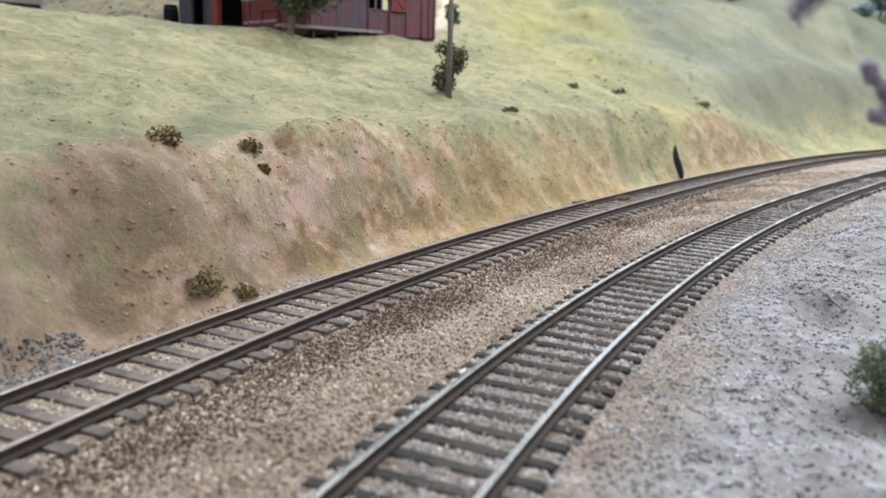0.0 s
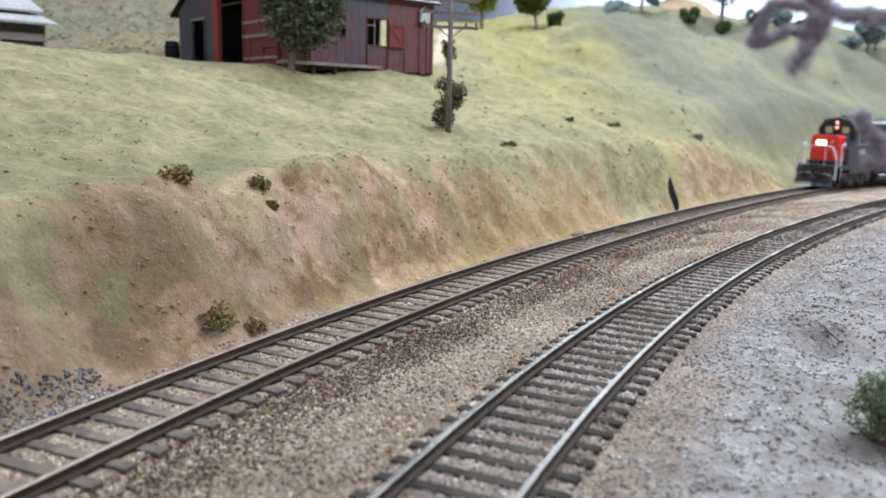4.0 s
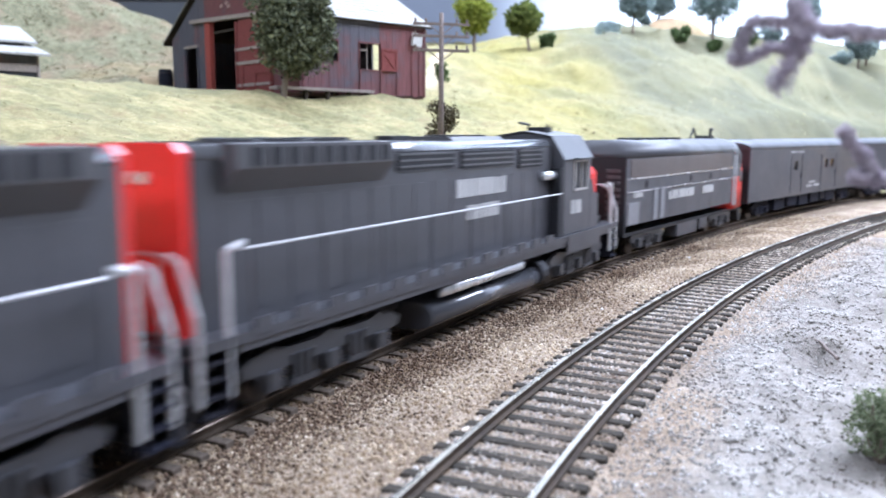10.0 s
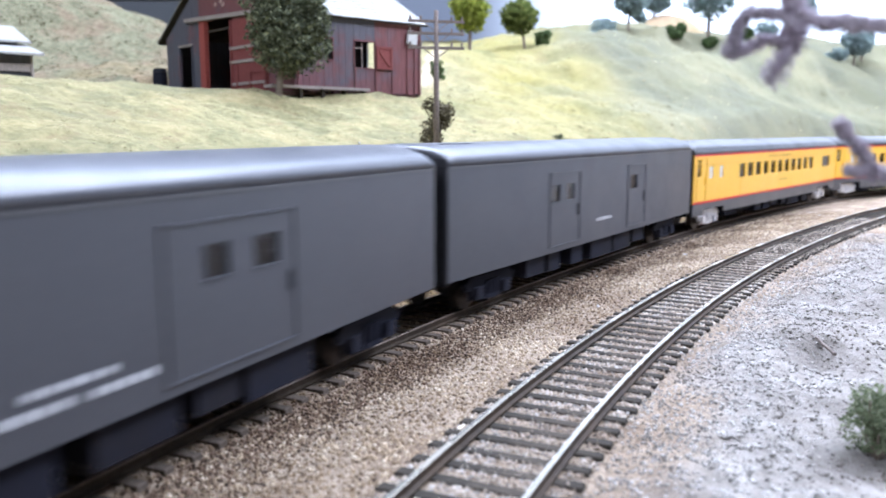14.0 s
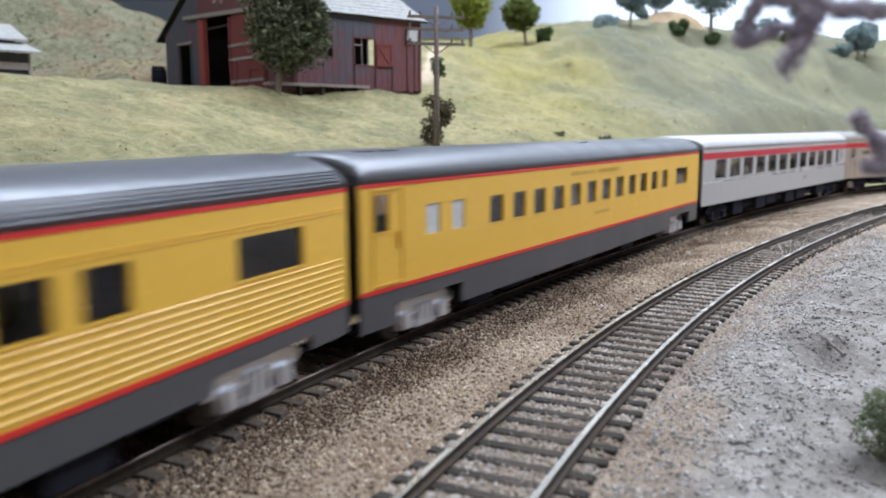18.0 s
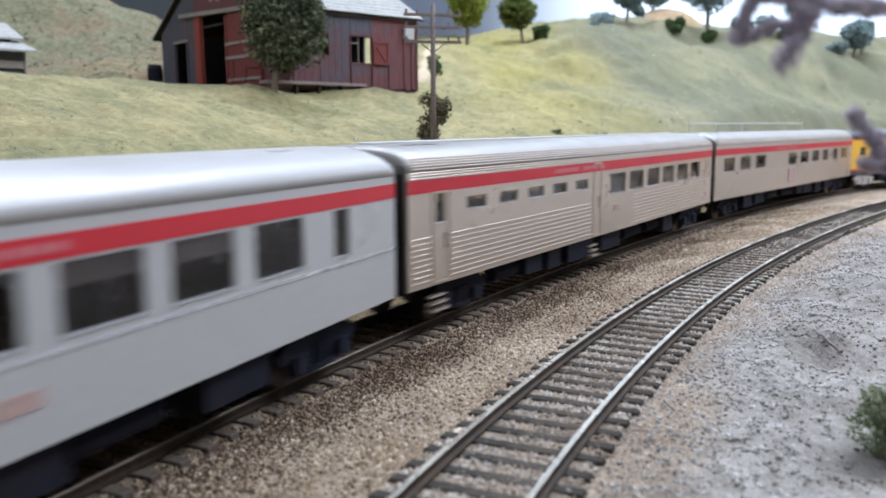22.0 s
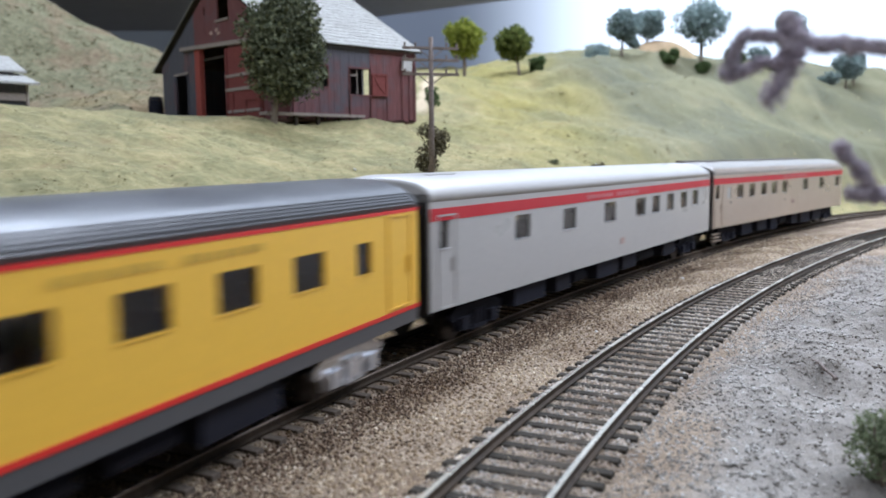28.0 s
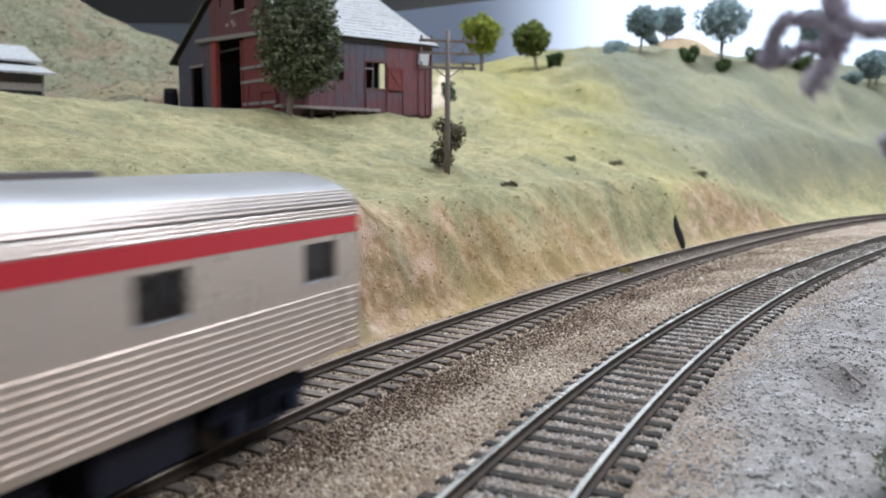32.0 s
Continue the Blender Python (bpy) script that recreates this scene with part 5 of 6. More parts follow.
# ---- barn ----
def board_mat(name, red, grey, share, rise=0.0, foot=0.0):
    """Painted boards gone grey in part: each board takes its own shade, and the stain may thin out towards the foot."""
    m, nt, b = node_mat(name)
    info = nt.nodes.new("ShaderNodeObjectInfo")
    tc, mp, sep = nt.nodes.new("ShaderNodeTexCoord"), nt.nodes.new("ShaderNodeMapping"), nt.nodes.new("ShaderNodeSeparateXYZ")
    mp.inputs["Scale"].default_value = (1, 1, 0.12)
    nt.links.new(tc.outputs["Object"], mp.inputs[0])
    nt.links.new(tc.outputs["Object"], sep.inputs[0])
    n = nt.nodes.new("ShaderNodeTexNoise")
    n.inputs["Scale"].default_value, n.inputs["Detail"].default_value = 700, 6
    nt.links.new(mp.outputs[0], n.inputs["Vector"])
    wear = noise_node(nt, 45, 6, 0.65)

    def madd(a, k, c):
        q = nt.nodes.new("ShaderNodeMath")
        q.operation = "MULTIPLY_ADD"
        nt.links.new(a, q.inputs[0])
        q.inputs[1].default_value = k
        if isinstance(c, float):
            q.inputs[2].default_value = c
        else:
            nt.links.new(c, q.inputs[2])
        return q.outputs[0]
    up = madd(sep.outputs["Z"], rise, -foot * rise)
    total = madd(info.outputs["Random"], 0.07, madd(wear.outputs["Fac"], 1.0, up))
    mask = ramp_node(nt, total, [(share - 0.1, (0, 0, 0)), (share + 0.12, (1, 1, 1))])
    col = mix_node(nt, mask.outputs["Color"], red, grey)
    shade = ramp_node(nt, n.outputs["Fac"], [(0.3, (0.78, 0.78, 0.78)), (0.7, (1.1, 1.1, 1.1))])
    nt.links.new(mix_node(nt, 1.0, col, shade.outputs["Color"], "MULTIPLY"), b.inputs["Base Color"])
    b.inputs["Roughness"].default_value = 0.8
    bump_node(nt, b, n.outputs["Fac"], 0.3, 0.0003)
    return m


M_BARN = board_mat("barn_red_boards", (0.158, 0.06, 0.06), (0.12, 0.09, 0.1), 0.66)
M_BARN_GREY = board_mat("barn_slate_boards", (0.17, 0.075, 0.075), (0.088, 0.088, 0.105), 0.4)
M_BARN_STAIN = board_mat("barn_stained_boards", (0.15, 0.065, 0.068), (0.095, 0.09, 0.108), 0.5, 9.0, 0.02)
M_DOOR_RED = plain("barn_door_red", (0.19, 0.06, 0.055), 0.8, vary=0.15, grain=500, bump=0.3)
M_POST_RED = plain("bright_red_post", (0.3, 0.075, 0.06), 0.7, vary=0.15)
M_SHINGLE = plain("silver_grey_shingle", (0.35, 0.342, 0.315), 0.85, vary=0.25, grain=420, bump=0.5, dirt=(0.28, 0.275, 0.245))
M_PLANK = plain("grey_plank", (0.3, 0.26, 0.23), 0.85, vary=0.25, grain=700, bump=0.4)


def boarded_wall(parent, length, top_at, openings, mat_at, width, place, seed):
    """Upright boards with gaps round the openings; place maps (along, out, up) to the barn's space."""
    rnd = random.Random(seed)
    a = 0.0
    while a < length - 0.5:
        w = min(width * rnd.uniform(0.8, 1.2), length - a)
        for edge in sorted(e for o in openings for e in o[:2]):
            if a + 0.4 < edge < a + w:
                w = edge - a
        mid = a + w / 2
        cuts = sorted((z0, z1) for x0, x1, z0, z1 in openings if x0 < mid < x1)
        z, spans = rnd.uniform(-1.2, 0.2), []
        for z0, z1 in cuts:
            if z0 > z + 0.5:
                spans.append((z, z0, z0))
            z = z1
        spans.append((z, top_at(a), top_at(a + w)))
        for lo, h0, h1 in spans:
            if min(h0, h1) - lo < 0.6:
                continue
            bm = bmesh.new()
            out = rnd.uniform(0, 0.14)
            g = 0.06
            loft(bm, [[place(a + g, -out, lo), place(a + w - g, -out, lo), place(a + w - g, -out, h1), place(a + g, -out, h0)],
                      [place(a + g, 1.2, lo), place(a + w - g, 1.2, lo), place(a + w - g, 1.2, h1), place(a + g, 1.2, h0)]])
            part("board", bm, mat_at(mid, lo), parent)
        a += w


def build_barn():
    LEN, WID, EAVE, PEAK = 101.4, 191.7, 46.5, 101
    barn = thing("barn", "weathered red board barn with open door and grey shingle roof", "barn", at=(-85.1, 504.5, 77.6), turn=40.3)

    def gable(y):
        return EAVE + (PEAK - EAVE) * (1 - abs(y - WID / 2) / (WID / 2)) - 0.5

    def wall(name, label=""):
        bm = bmesh.new()
        if name == "gable_wall":
            box(bm, 1.3, 2.0, 1, WID - 1, EAVE - 1.5, EAVE)
        else:
            box(bm, 1, LEN - 1, 1.3, 2.0, EAVE - 1.5, EAVE)
        return part(name, bm, M_TIE, barn, label)
    # gable end with the wagon door
    door, small, loft_w, loft_s = (80, 120.5, -2, 53), (145, 167, -2, 37.5), (77, 94, 70.5, 88), (112.8, 116, 76.5, 82.4)
    gw = wall("gable_wall", "boarded gable with wagon door opening")
    boarded_wall(gw, WID, gable, [door, small, loft_w, loft_s], lambda y, z: M_BARN_GREY if y > 133 and z < 60 else M_BARN, 5.6, lambda a, o, u: (o, a, u), 1)
    bm = bmesh.new()
    loft(bm, [[(-3.8, 22, 49.2), (-0.6, 22, 49.2), (-0.6, 22, 51.9), (-3.8, 22, 51.9)], [(-3.8, 150, 54.6), (-0.6, 150, 54.6), (-0.6, 150, 57.2), (-3.8, 150, 57.2)]])
    part("door_track", bm, M_PLANK, gw, "grey sagging overhead door track")
    bm = bmesh.new()
    box(bm, -2.0, -0.6, 31, 79, 0, 49.5)
    leaf = part("sliding_door", bm, M_DOOR_RED, gw, "red sliding door pushed open")
    for y0, y1, z0, z1 in ((31, 79, 0, 1.6), (31, 78.6, 5.6, 7.4), (45, 80, 20.2, 22.2), (45, 80, 29.6, 31.4), (31, 33, 1.6, 49.5), (77, 79, 1.6, 49.5), (69, 71, 2, 19), (51, 53, 1.6, 15), (31, 53, 13, 14.8)):
        bm = bmesh.new()
        box(bm, -3.0, -2.0, y0, y1, z0, z1)
        pale = z0 in (20.2, 29.6, 5.6)
        part("brace", bm, M_PLANK if pale else M_DOOR_RED, leaf, "pale door rail" if pale else "")
    bm = bmesh.new()
    box(bm, -1.8, 1.6, 120.5, 129, -2, 54)
    part("door_post", bm, M_POST_RED, gw, "bright red door post")
    for y0, y1, z0, z1 in ((143.4, 145, -2, 38), (167, 168.6, -2, 38), (143.4, 168.6, 37.5, 39.2)):
        bm = bmesh.new()
        box(bm, -1.0, 0.8, y0, y1, z0, z1)
        part("door_frame", bm, M_PLANK if z0 > 30 else M_BARN_GREY, gw)
    bm = bmesh.new()
    box(bm, -1.4, 0.8, 75.6, 95.4, 69.2, 70.5)
    part("loft_sill", bm, M_PLANK, gw, "pale loft sill")
    for y, z in ((93, 63.5), (101, 62.2), (90, 61)):
        bm = bmesh.new()
        prism(bm, [(y, z), (y + 3.4, z - 0.6), (y + 4.2, z + 1.2), (y + 0.8, z + 2.0)], 0, -0.7, -0.2)
        part("paint_scrap", bm, M_FAINTRED, gw, "pale pink flake of old paint")
    # long side with windows
    sw = wall("side_wall", "boarded long side with two window openings")
    wins = [(45.3, 61.7, 16, 32.8), (22.3, 28.3, 20, 33)]
    boarded_wall(sw, LEN, lambda a: EAVE - 0.3, wins, lambda a, z: M_BARN_STAIN if a < 61.5 else M_BARN, 5.2, lambda a, o, u: (a, o, u), 2)
    for a, b, z0, z1 in wins:
        for q in ((a - 0.7, a, z0 - 0.7, z1 + 0.7), (b, b + 0.7, z0 - 0.7, z1 + 0.7), (a - 0.7, b + 0.7, z1, z1 + 0.9), (a - 0.7, b + 0.7, z0 - 0.9, z0)):
            bm = bmesh.new()
            box(bm, q[0], q[1], -0.7, 0.9, q[2], q[3])
            part("window_frame", bm, M_BARN, sw)
    bm = bmesh.new()
    box(bm, 45.4, 52, 1.3, 1.7, 28.2, 29)
    box(bm, 52, 52.6, 1.3, 1.7, 16, 32.8)
    part("window_bar", bm, M_PLANK, sw)
    bm = bmesh.new()
    box(bm, 62.4, 75.4, -1.3, -0.4, 15.6, 30.3)
    sh = part("shutter", bm, M_DOOR_RED, sw, "red shutter with diagonal brace")
    for pts in (((62.4, 15.6), (63.8, 15.6), (63.8, 30.3), (62.4, 30.3)), ((74, 15.6), (75.4, 15.6), (75.4, 30.3), (74, 30.3)), ((63.8, 28.9), (74, 28.9), (74, 30.3), (63.8, 30.3)), ((63.8, 15.6), (74, 15.6), (74, 17), (63.8, 17)), ((63.8, 27.2), (65.2, 28.9), (74, 18.8), (72.6, 17))):
        bm = bmesh.new()
        prism(bm, list(pts), 1, -1.9, -1.3)
        part("brace", bm, M_DOOR_RED, sh)
    for a, top in ((2, 14), (45, 15.5), (61.8, EAVE - 12), (75.6, 31), (88.6, 33), (95, 36), (99.6, EAVE - 1)):
        bm = bmesh.new()
        box(bm, a, a + 1.1, -1.0, -0.3, 0, top)
        part("batten", bm, M_BARN, sw)
    bm = bmesh.new()
    prism(bm, [(87.5, 34), (95, 33), (96, 41.5), (88.5, 42.5)], 1, -3.6, -1.4)
    part("wall_lamp_box", bm, M_WHITE, sw, "small white box under the eave")
    # the two hidden walls, the far one with a window that lets light through
    bm = bmesh.new()
    panel(bm, 0, LEN, -1, EAVE, WID - 1.2, 1.2, [])
    part("back_wall", bm, M_BARN_GREY, barn)
    bm = bmesh.new()
    panel(bm, 1.3, WID - 1.3, -1, EAVE, 0, 1.2, [(26, 62, 12, 40)])
    bmesh.ops.rotate(bm, cent=(0, 0, 0), matrix=Matrix.Rotation(math.pi / 2, 3, "Z"), verts=bm.verts)
    bmesh.ops.translate(bm, vec=(LEN, 0, 0), verts=bm.verts)
    far = part("far_gable_wall", bm, M_BARN_GREY, barn)
    bm = bmesh.new()
    prism(bm, [(0.5, EAVE), (WID - 0.5, EAVE), (WID / 2, PEAK - 0.6)], 0, LEN - 1.2, LEN)
    part("far_gable_peak", bm, M_BARN_GREY, far)
    bm = bmesh.new()
    box(bm, 1, LEN - 1, 1, WID - 1, -2.5, -1.0)
    part("barn_floor", bm, M_INSIDE, barn)
    # plank dock along the foot
    for k in range(6):
        bm = bmesh.new()
        box(bm, -22 + k * 12.6, -9.6 + k * 12.6, -11 + k * 1.1, -1.2, 0.6, 2.4)
        part("dock_plank", bm, M_PLANK, barn, "grey dock plank")
    for k in range(5):
        bm = bmesh.new()
        box(bm, -18 + k * 17, -16 + k * 17, -9.4 + k * 1.6, -7.4 + k * 1.6, -14, 0.6)
        part("dock_post", bm, M_TIE, barn)
    # roof: decking and courses of shingles on both slopes
    rise = (PEAK - EAVE) / (WID / 2)
    for side, run in ((-1, WID / 2 + 3), (1, WID / 2 + 9)):
        def slope(d, lift):
            return WID / 2 + side * d, PEAK + 1.0 + lift - rise * d
        bm = bmesh.new()
        prism(bm, [slope(0, 0), slope(run, 0), slope(run, 1.3), slope(0, 1.3)], 0, -3.5, LEN + 3.5)
        deck = part("roof", bm, M_TIE, barn, "shingle roof slope")
        rnd = random.Random(7 + side)
        n = 19
        for c in range(n):
            d1 = run + 0.8 - c * run / n
            d0 = max(d1 - run / n - 1.6, 0)
            bm = bmesh.new()
            x = -4.0
            while x < LEN + 3.9:
                w = min(rnd.uniform(3.0, 6.5), LEN + 4.0 - x)
                j = rnd.uniform(-0.3, 0.3)
                ring = [slope(d0, 1.35), slope(d1 + j, 1.6), slope(d1 + j, 1.95 + rnd.uniform(0, 0.2)), slope(d0, 1.5)]
                prism(bm, ring, 0, x + 0.05, x + w - 0.05)
                x += w
            part("shingle_course", bm, M_SHINGLE, deck, "course of weathered grey shingles")
    bm = bmesh.new()
    prism(bm, [(WID / 2 - 3, PEAK + 0.6), (WID / 2, PEAK + 4.2), (WID / 2 + 3, PEAK + 0.6)], 0, -4.0, LEN + 4.0)
    part("ridge_cap", bm, M_SHINGLE, barn)
    return barn


build_barn()


# ---- shed beyond the crest ----
def build_shed():
    shed = thing("shed", "small plank shed with stepped pale roof behind the crest", "shed", at=(-270, 556, 83), turn=46)
    for k, (y, z0, z1) in enumerate(((0, 9, 14), (0, 14.2, 20))):
        bm = bmesh.new()
        box(bm, -62, 0, y, y + 1.2, z0, z1)
        part("plank", bm, M_PLANK if k == 0 else M_BARN_GREY, shed, "pale lower plank" if k == 0 else "dark upper plank")
    # solid black block painted for the shade inside the shed
    bm = bmesh.new()
    box(bm, -62, 0, 1.2, 44, 0, 20)
    part("body", bm, M_BLACK, shed, "solid black block standing in for the interior's shade")
    for x in (-1.5, -30, -61):
        bm = bmesh.new()
        box(bm, x, x + 1.5, -0.6, 1, -6, 20)
        part("post", bm, M_PLANK, shed)
    for y0, z0, y1, z1 in ((-8, 19.5, 24, 28), (14, 29, 46, 42)):
        bm = bmesh.new()
        prism(bm, [(y0, z0), (y1, z1), (y1, z1 + 1.4), (y0, z0 + 1.4)], 0, -66, 5)
        part("roof", bm, M_SHINGLE, shed, "pale weathered roof boards")
    bm = bmesh.new()
    box(bm, -60, -2, 20, 44, 20, 30)
    part("upper_wall", bm, M_BARN_GREY, shed)


build_shed()


# ---- water barrel on a stand by the barn door ----
def build_barrel():
    x, y = -201, 606
    b = thing("barrel", "dark barrel on a low wooden stand by the barn", "barrel", at=(x, y, 71))
    bm = bmesh.new()
    rings = []
    for z, r in ((12, 4.4), (15, 5.0), (19, 5.3), (23, 5.0), (27, 4.4)):
        rings.append([(r * math.cos(a * math.pi / 8), r * math.sin(a * math.pi / 8), z) for a in range(16)])
    loft(bm, rings)
    part("cask", bm, M_TRUCK, b)
    for z in (14, 24):
        bm = bmesh.new()
        rod(bm, (0, 0, z), (0, 0, z + 1), 5.3, 16)
        part("hoop", bm, M_BLACK, b)
    bm = bmesh.new()
    box(bm, -6, 6, -6, 6, 10.4, 12)
    part("stand_top", bm, M_TRUCK, b)
    for sx in (-6, 5):
        for sy in (-6, 5):
            bm = bmesh.new()
            box(bm, sx, sx + 1.4, sy, sy + 1.4, -8, 10.4)
            part("leg", bm, M_TRUCK, b)


build_barrel()


# ---- telegraph pole ----
def build_pole():
    p = thing("telegraph_pole", "grey-brown wooden telegraph pole with three crossarms", "telegraph pole", at=(2, 380, height_at(2, 380) - 2))
    bm = bmesh.new()
    loft(bm, [[(r * math.cos(a * math.pi / 5), r * math.sin(a * math.pi / 5), z) for a in range(10)] for z, r in ((0, 1.45), (30, 1.25), (67.5, 1.0))])
    part("pole", bm, M_POLE, p, smooth=True)
    for z, yaw in ((62.5, 14), (57, 14), (50.5, 14)):
        c, s = math.cos(math.radians(yaw)), math.sin(math.radians(yaw))
        bm = bmesh.new()
        n = 13.5
        rod(bm, (-n * c, -n * s, z), (n * c, n * s, z), 0.85, 4)
        arm = part("crossarm", bm, M_POLE, p)
        for k in (-0.92, -0.55, 0.55, 0.92):
            bm = bmesh.new()
            x, y = n * k * c, n * k * s
            rod(bm, (x, y, z + 0.6), (x, y, z + 2.4), 0.5, 8)
            part("insulator", bm, M_POLE, arm)
        bm = bmesh.new()
        tube(bm, [(-6 * c, -6 * s, z - 0.4), (0, 0, z - 5), (6 * c, 6 * s, z - 0.4)], 0.3, 4)
        part("brace", bm, M_POLE, arm)


build_pole()


# ---- trees, bushes and small scenery ----
def leaf_mat(name, dark, light, thin=0.0):
    m, nt, b = node_mat(name)
    g = nt.nodes.new("ShaderNodeNewGeometry")
    n = noise_node(nt, 130, 4)
    col = ramp_node(nt, g.outputs["Random Per Island"], [(0.0, dark), (0.75, tuple((a + c) / 2 for a, c in zip(dark, light))), (1.0, light)])
    sh = ramp_node(nt, n.outputs["Fac"], [(0.3, (0.7, 0.7, 0.7)), (0.7, (1.2, 1.2, 1.2))])
    nt.links.new(mix_node(nt, 1.0, col.outputs["Color"], sh.outputs["Color"], "MULTIPLY"), b.inputs["Base Color"])
    b.inputs["Roughness"].default_value = 0.85
    b.inputs["Specular IOR Level"].default_value = 0.15
    if thin:
        tr = nt.nodes.new("ShaderNodeBsdfTranslucent")
        nt.links.new(b.inputs["Base Color"].links[0].from_socket, tr.inputs["Color"])
        mx = nt.nodes.new("ShaderNodeMixShader")
        mx.inputs[0].default_value = thin
        nt.links.new(b.outputs[0], mx.inputs[1])
        nt.links.new(tr.outputs[0], mx.inputs[2])
        nt.links.new(mx.outputs[0], nt.nodes["Material Output"].inputs["Surface"])
    return m


M_LEAF_DARK = leaf_mat("dark_olive_foam_leaves", (0.05, 0.06, 0.034), (0.26, 0.275, 0.165))
M_LEAF_YELLOW = leaf_mat("yellow_green_leaves", (0.18, 0.22, 0.025), (0.45, 0.47, 0.1), 0.4)
M_LEAF_GREEN = leaf_mat("mid_green_leaves", (0.09, 0.12, 0.03), (0.26, 0.29, 0.08), 0.4)
# grey-green leaves, lightened to paint in the haze from the bright backdrop
M_LEAF_HAZE = leaf_mat("grey_green_leaves", (0.22, 0.28, 0.265), (0.42, 0.5, 0.48), 0.55)
M_LEAF_PURPLE = leaf_mat("brown_purple_leaves", (0.07, 0.058, 0.034), (0.22, 0.19, 0.11))
M_LEAF_WEED = leaf_mat("olive_brown_weeds", (0.15, 0.11, 0.045), (0.36, 0.29, 0.12))
M_LEAF_BUSH = leaf_mat("fresh_green_leaves", (0.05, 0.085, 0.03), (0.16, 0.21, 0.085), 0.3)
M_LICHEN = leaf_mat("purple_grey_lichen", (0.36, 0.31, 0.35), (0.6, 0.54, 0.59), 0.5)
M_LEAF_SOFT = leaf_mat("pale_grey_green_leaves", (0.14, 0.17, 0.09), (0.3, 0.33, 0.2), 0.35)
M_DEADWOOD = plain("purple_brown_twig", (0.33, 0.29, 0.31), 0.9, vary=0.3, grain=300, bump=0.5)


def leaves(bm, rnd, centres, count, size):
    """Small bent leaves thrown round the given clump centres (x, y, z, r)."""
    total = sum(c[3] ** 2 for c in centres)
    for cx, cy, cz, r in centres:
        for _ in range(max(6, int(count * r * r / total))):
            d = Vector((rnd.gauss(0, 1), rnd.gauss(0, 1), rnd.gauss(0, 1))).normalized() * r * rnd.uniform(0.62, 1.08)
            p = Vector((cx, cy, cz)) + d
            u = Vector((rnd.gauss(0, 1), rnd.gauss(0, 1), rnd.gauss(0, 0.7))).normalized()
            w = u.orthogonal().normalized()
            w.rotate(Matrix.Rotation(rnd.uniform(0, 6.28), 3, u))
            s = size * rnd.uniform(0.6, 1.4)
            a, b, c, e = [bm.verts.new(q) for q in (p - u * s, p + w * s * 0.55 + u.cross(w) * s * 0.3, p + u * s, p - w * s * 0.55 + u.cross(w) * s * 0.3)]
            bm.faces.new((a, b, c))
            bm.faces.new((a, c, e))


def tree(name, label, x, y, z, high, wide, crown_lo, mat, count, size, seed, lean=0.0, clumps=14, group="", stout=0.03, sprig=()):
    rnd = random.Random(seed)
    t = thing(name, label, "tree", group=group, at=(x, y, z))
    bm = bmesh.new()
    r0 = max(0.9, high * stout)
    knee = (lean * 0.4, 0, high * 0.3)
    fork = (lean, 0, high * 0.55)
    rod(bm, (0, 0, -3), knee, r0 * 1.25, 8, r0)
    rod(bm, knee, fork, r0, 8, r0 * 0.6)
    centres = []
    for k in range(clumps):
        a = k * 2.4 + rnd.uniform(-0.4, 0.4)
        f = (k + 0.5) / clumps
        zz = crown_lo + (high - crown_lo) * (0.12 + 0.8 * f)
        span = wide / 2 * math.sqrt(max(0.05, 1 - (2 * f - 1) ** 2)) * 0.66
        px, py = lean * 1.3 + math.cos(a) * span * rnd.uniform(0.5, 1.1), math.sin(a) * span * rnd.uniform(0.5, 1.1)
        centres.append((px, py, zz, wide * rnd.uniform(0.15, 0.25)))
        if k % 2 == 0:
            rod(bm, fork if zz > fork[2] else knee, (px, py, zz), r0 * 0.42, 5, r0 * 0.15)
    for px, py, zz, r in sprig:
        rod(bm, fork, (px, py, zz), r0 * 0.42, 5, r0 * 0.15)
    centres += sprig
    part("trunk", bm, M_BARK, t, "bare tapering trunk with limbs")
    bm = bmesh.new()
    leaves(bm, rnd, centres, count, size)
    part("crown", bm, mat, t, "ragged leafy crown")
    return t


def bush(name, label, x, y, z, high, wide, mat, count, size, seed, group=""):
    rnd = random.Random(seed)
    t = thing(name, label, "bush", group=group, at=(x, y, z))
    bm = bmesh.new()
    centres = []
    for k in range(9):
        a = k * 2.4
        q = (math.cos(a) * wide * 0.3 * rnd.uniform(0.4, 1), math.sin(a) * wide * 0.3 * rnd.uniform(0.4, 1), high * rnd.uniform(0.25, 0.85))
        rod(bm, (0, 0, -2), q, 0.5, 5, 0.2)
        centres.append((*q, wide * rnd.uniform(0.16, 0.26)))
    part("stem", bm, M_BARK, t)
    bm = bmesh.new()
    leaves(bm, rnd, centres, count, size)
    part("foliage", bm, mat, t)
    return t


# the juniper-like tree by the barn
gz = height_at(-90, 475)
tree("juniper_tree", "dense dark olive tree with bare slanting trunk before the barn", -90, 475, gz - 1, 68, 52, 15, M_LEAF_DARK, 15000, 1.4, 3, lean=6, clumps=60, stout=0.025,
     sprig=[(10, 2, 70, 7), (15, -1, 75, 6.5), (20, 2, 71, 6), (11, 0, 80, 5), (18, 1, 82, 4.5), (24, 0, 66, 5)])
bush("shrub", "sparse dark purple-green shrub behind the telegraph pole", 1.5, 388, height_at(1.5, 388) - 1, 25, 20, M_LEAF_PURPLE, 1500, 0.85, 5)
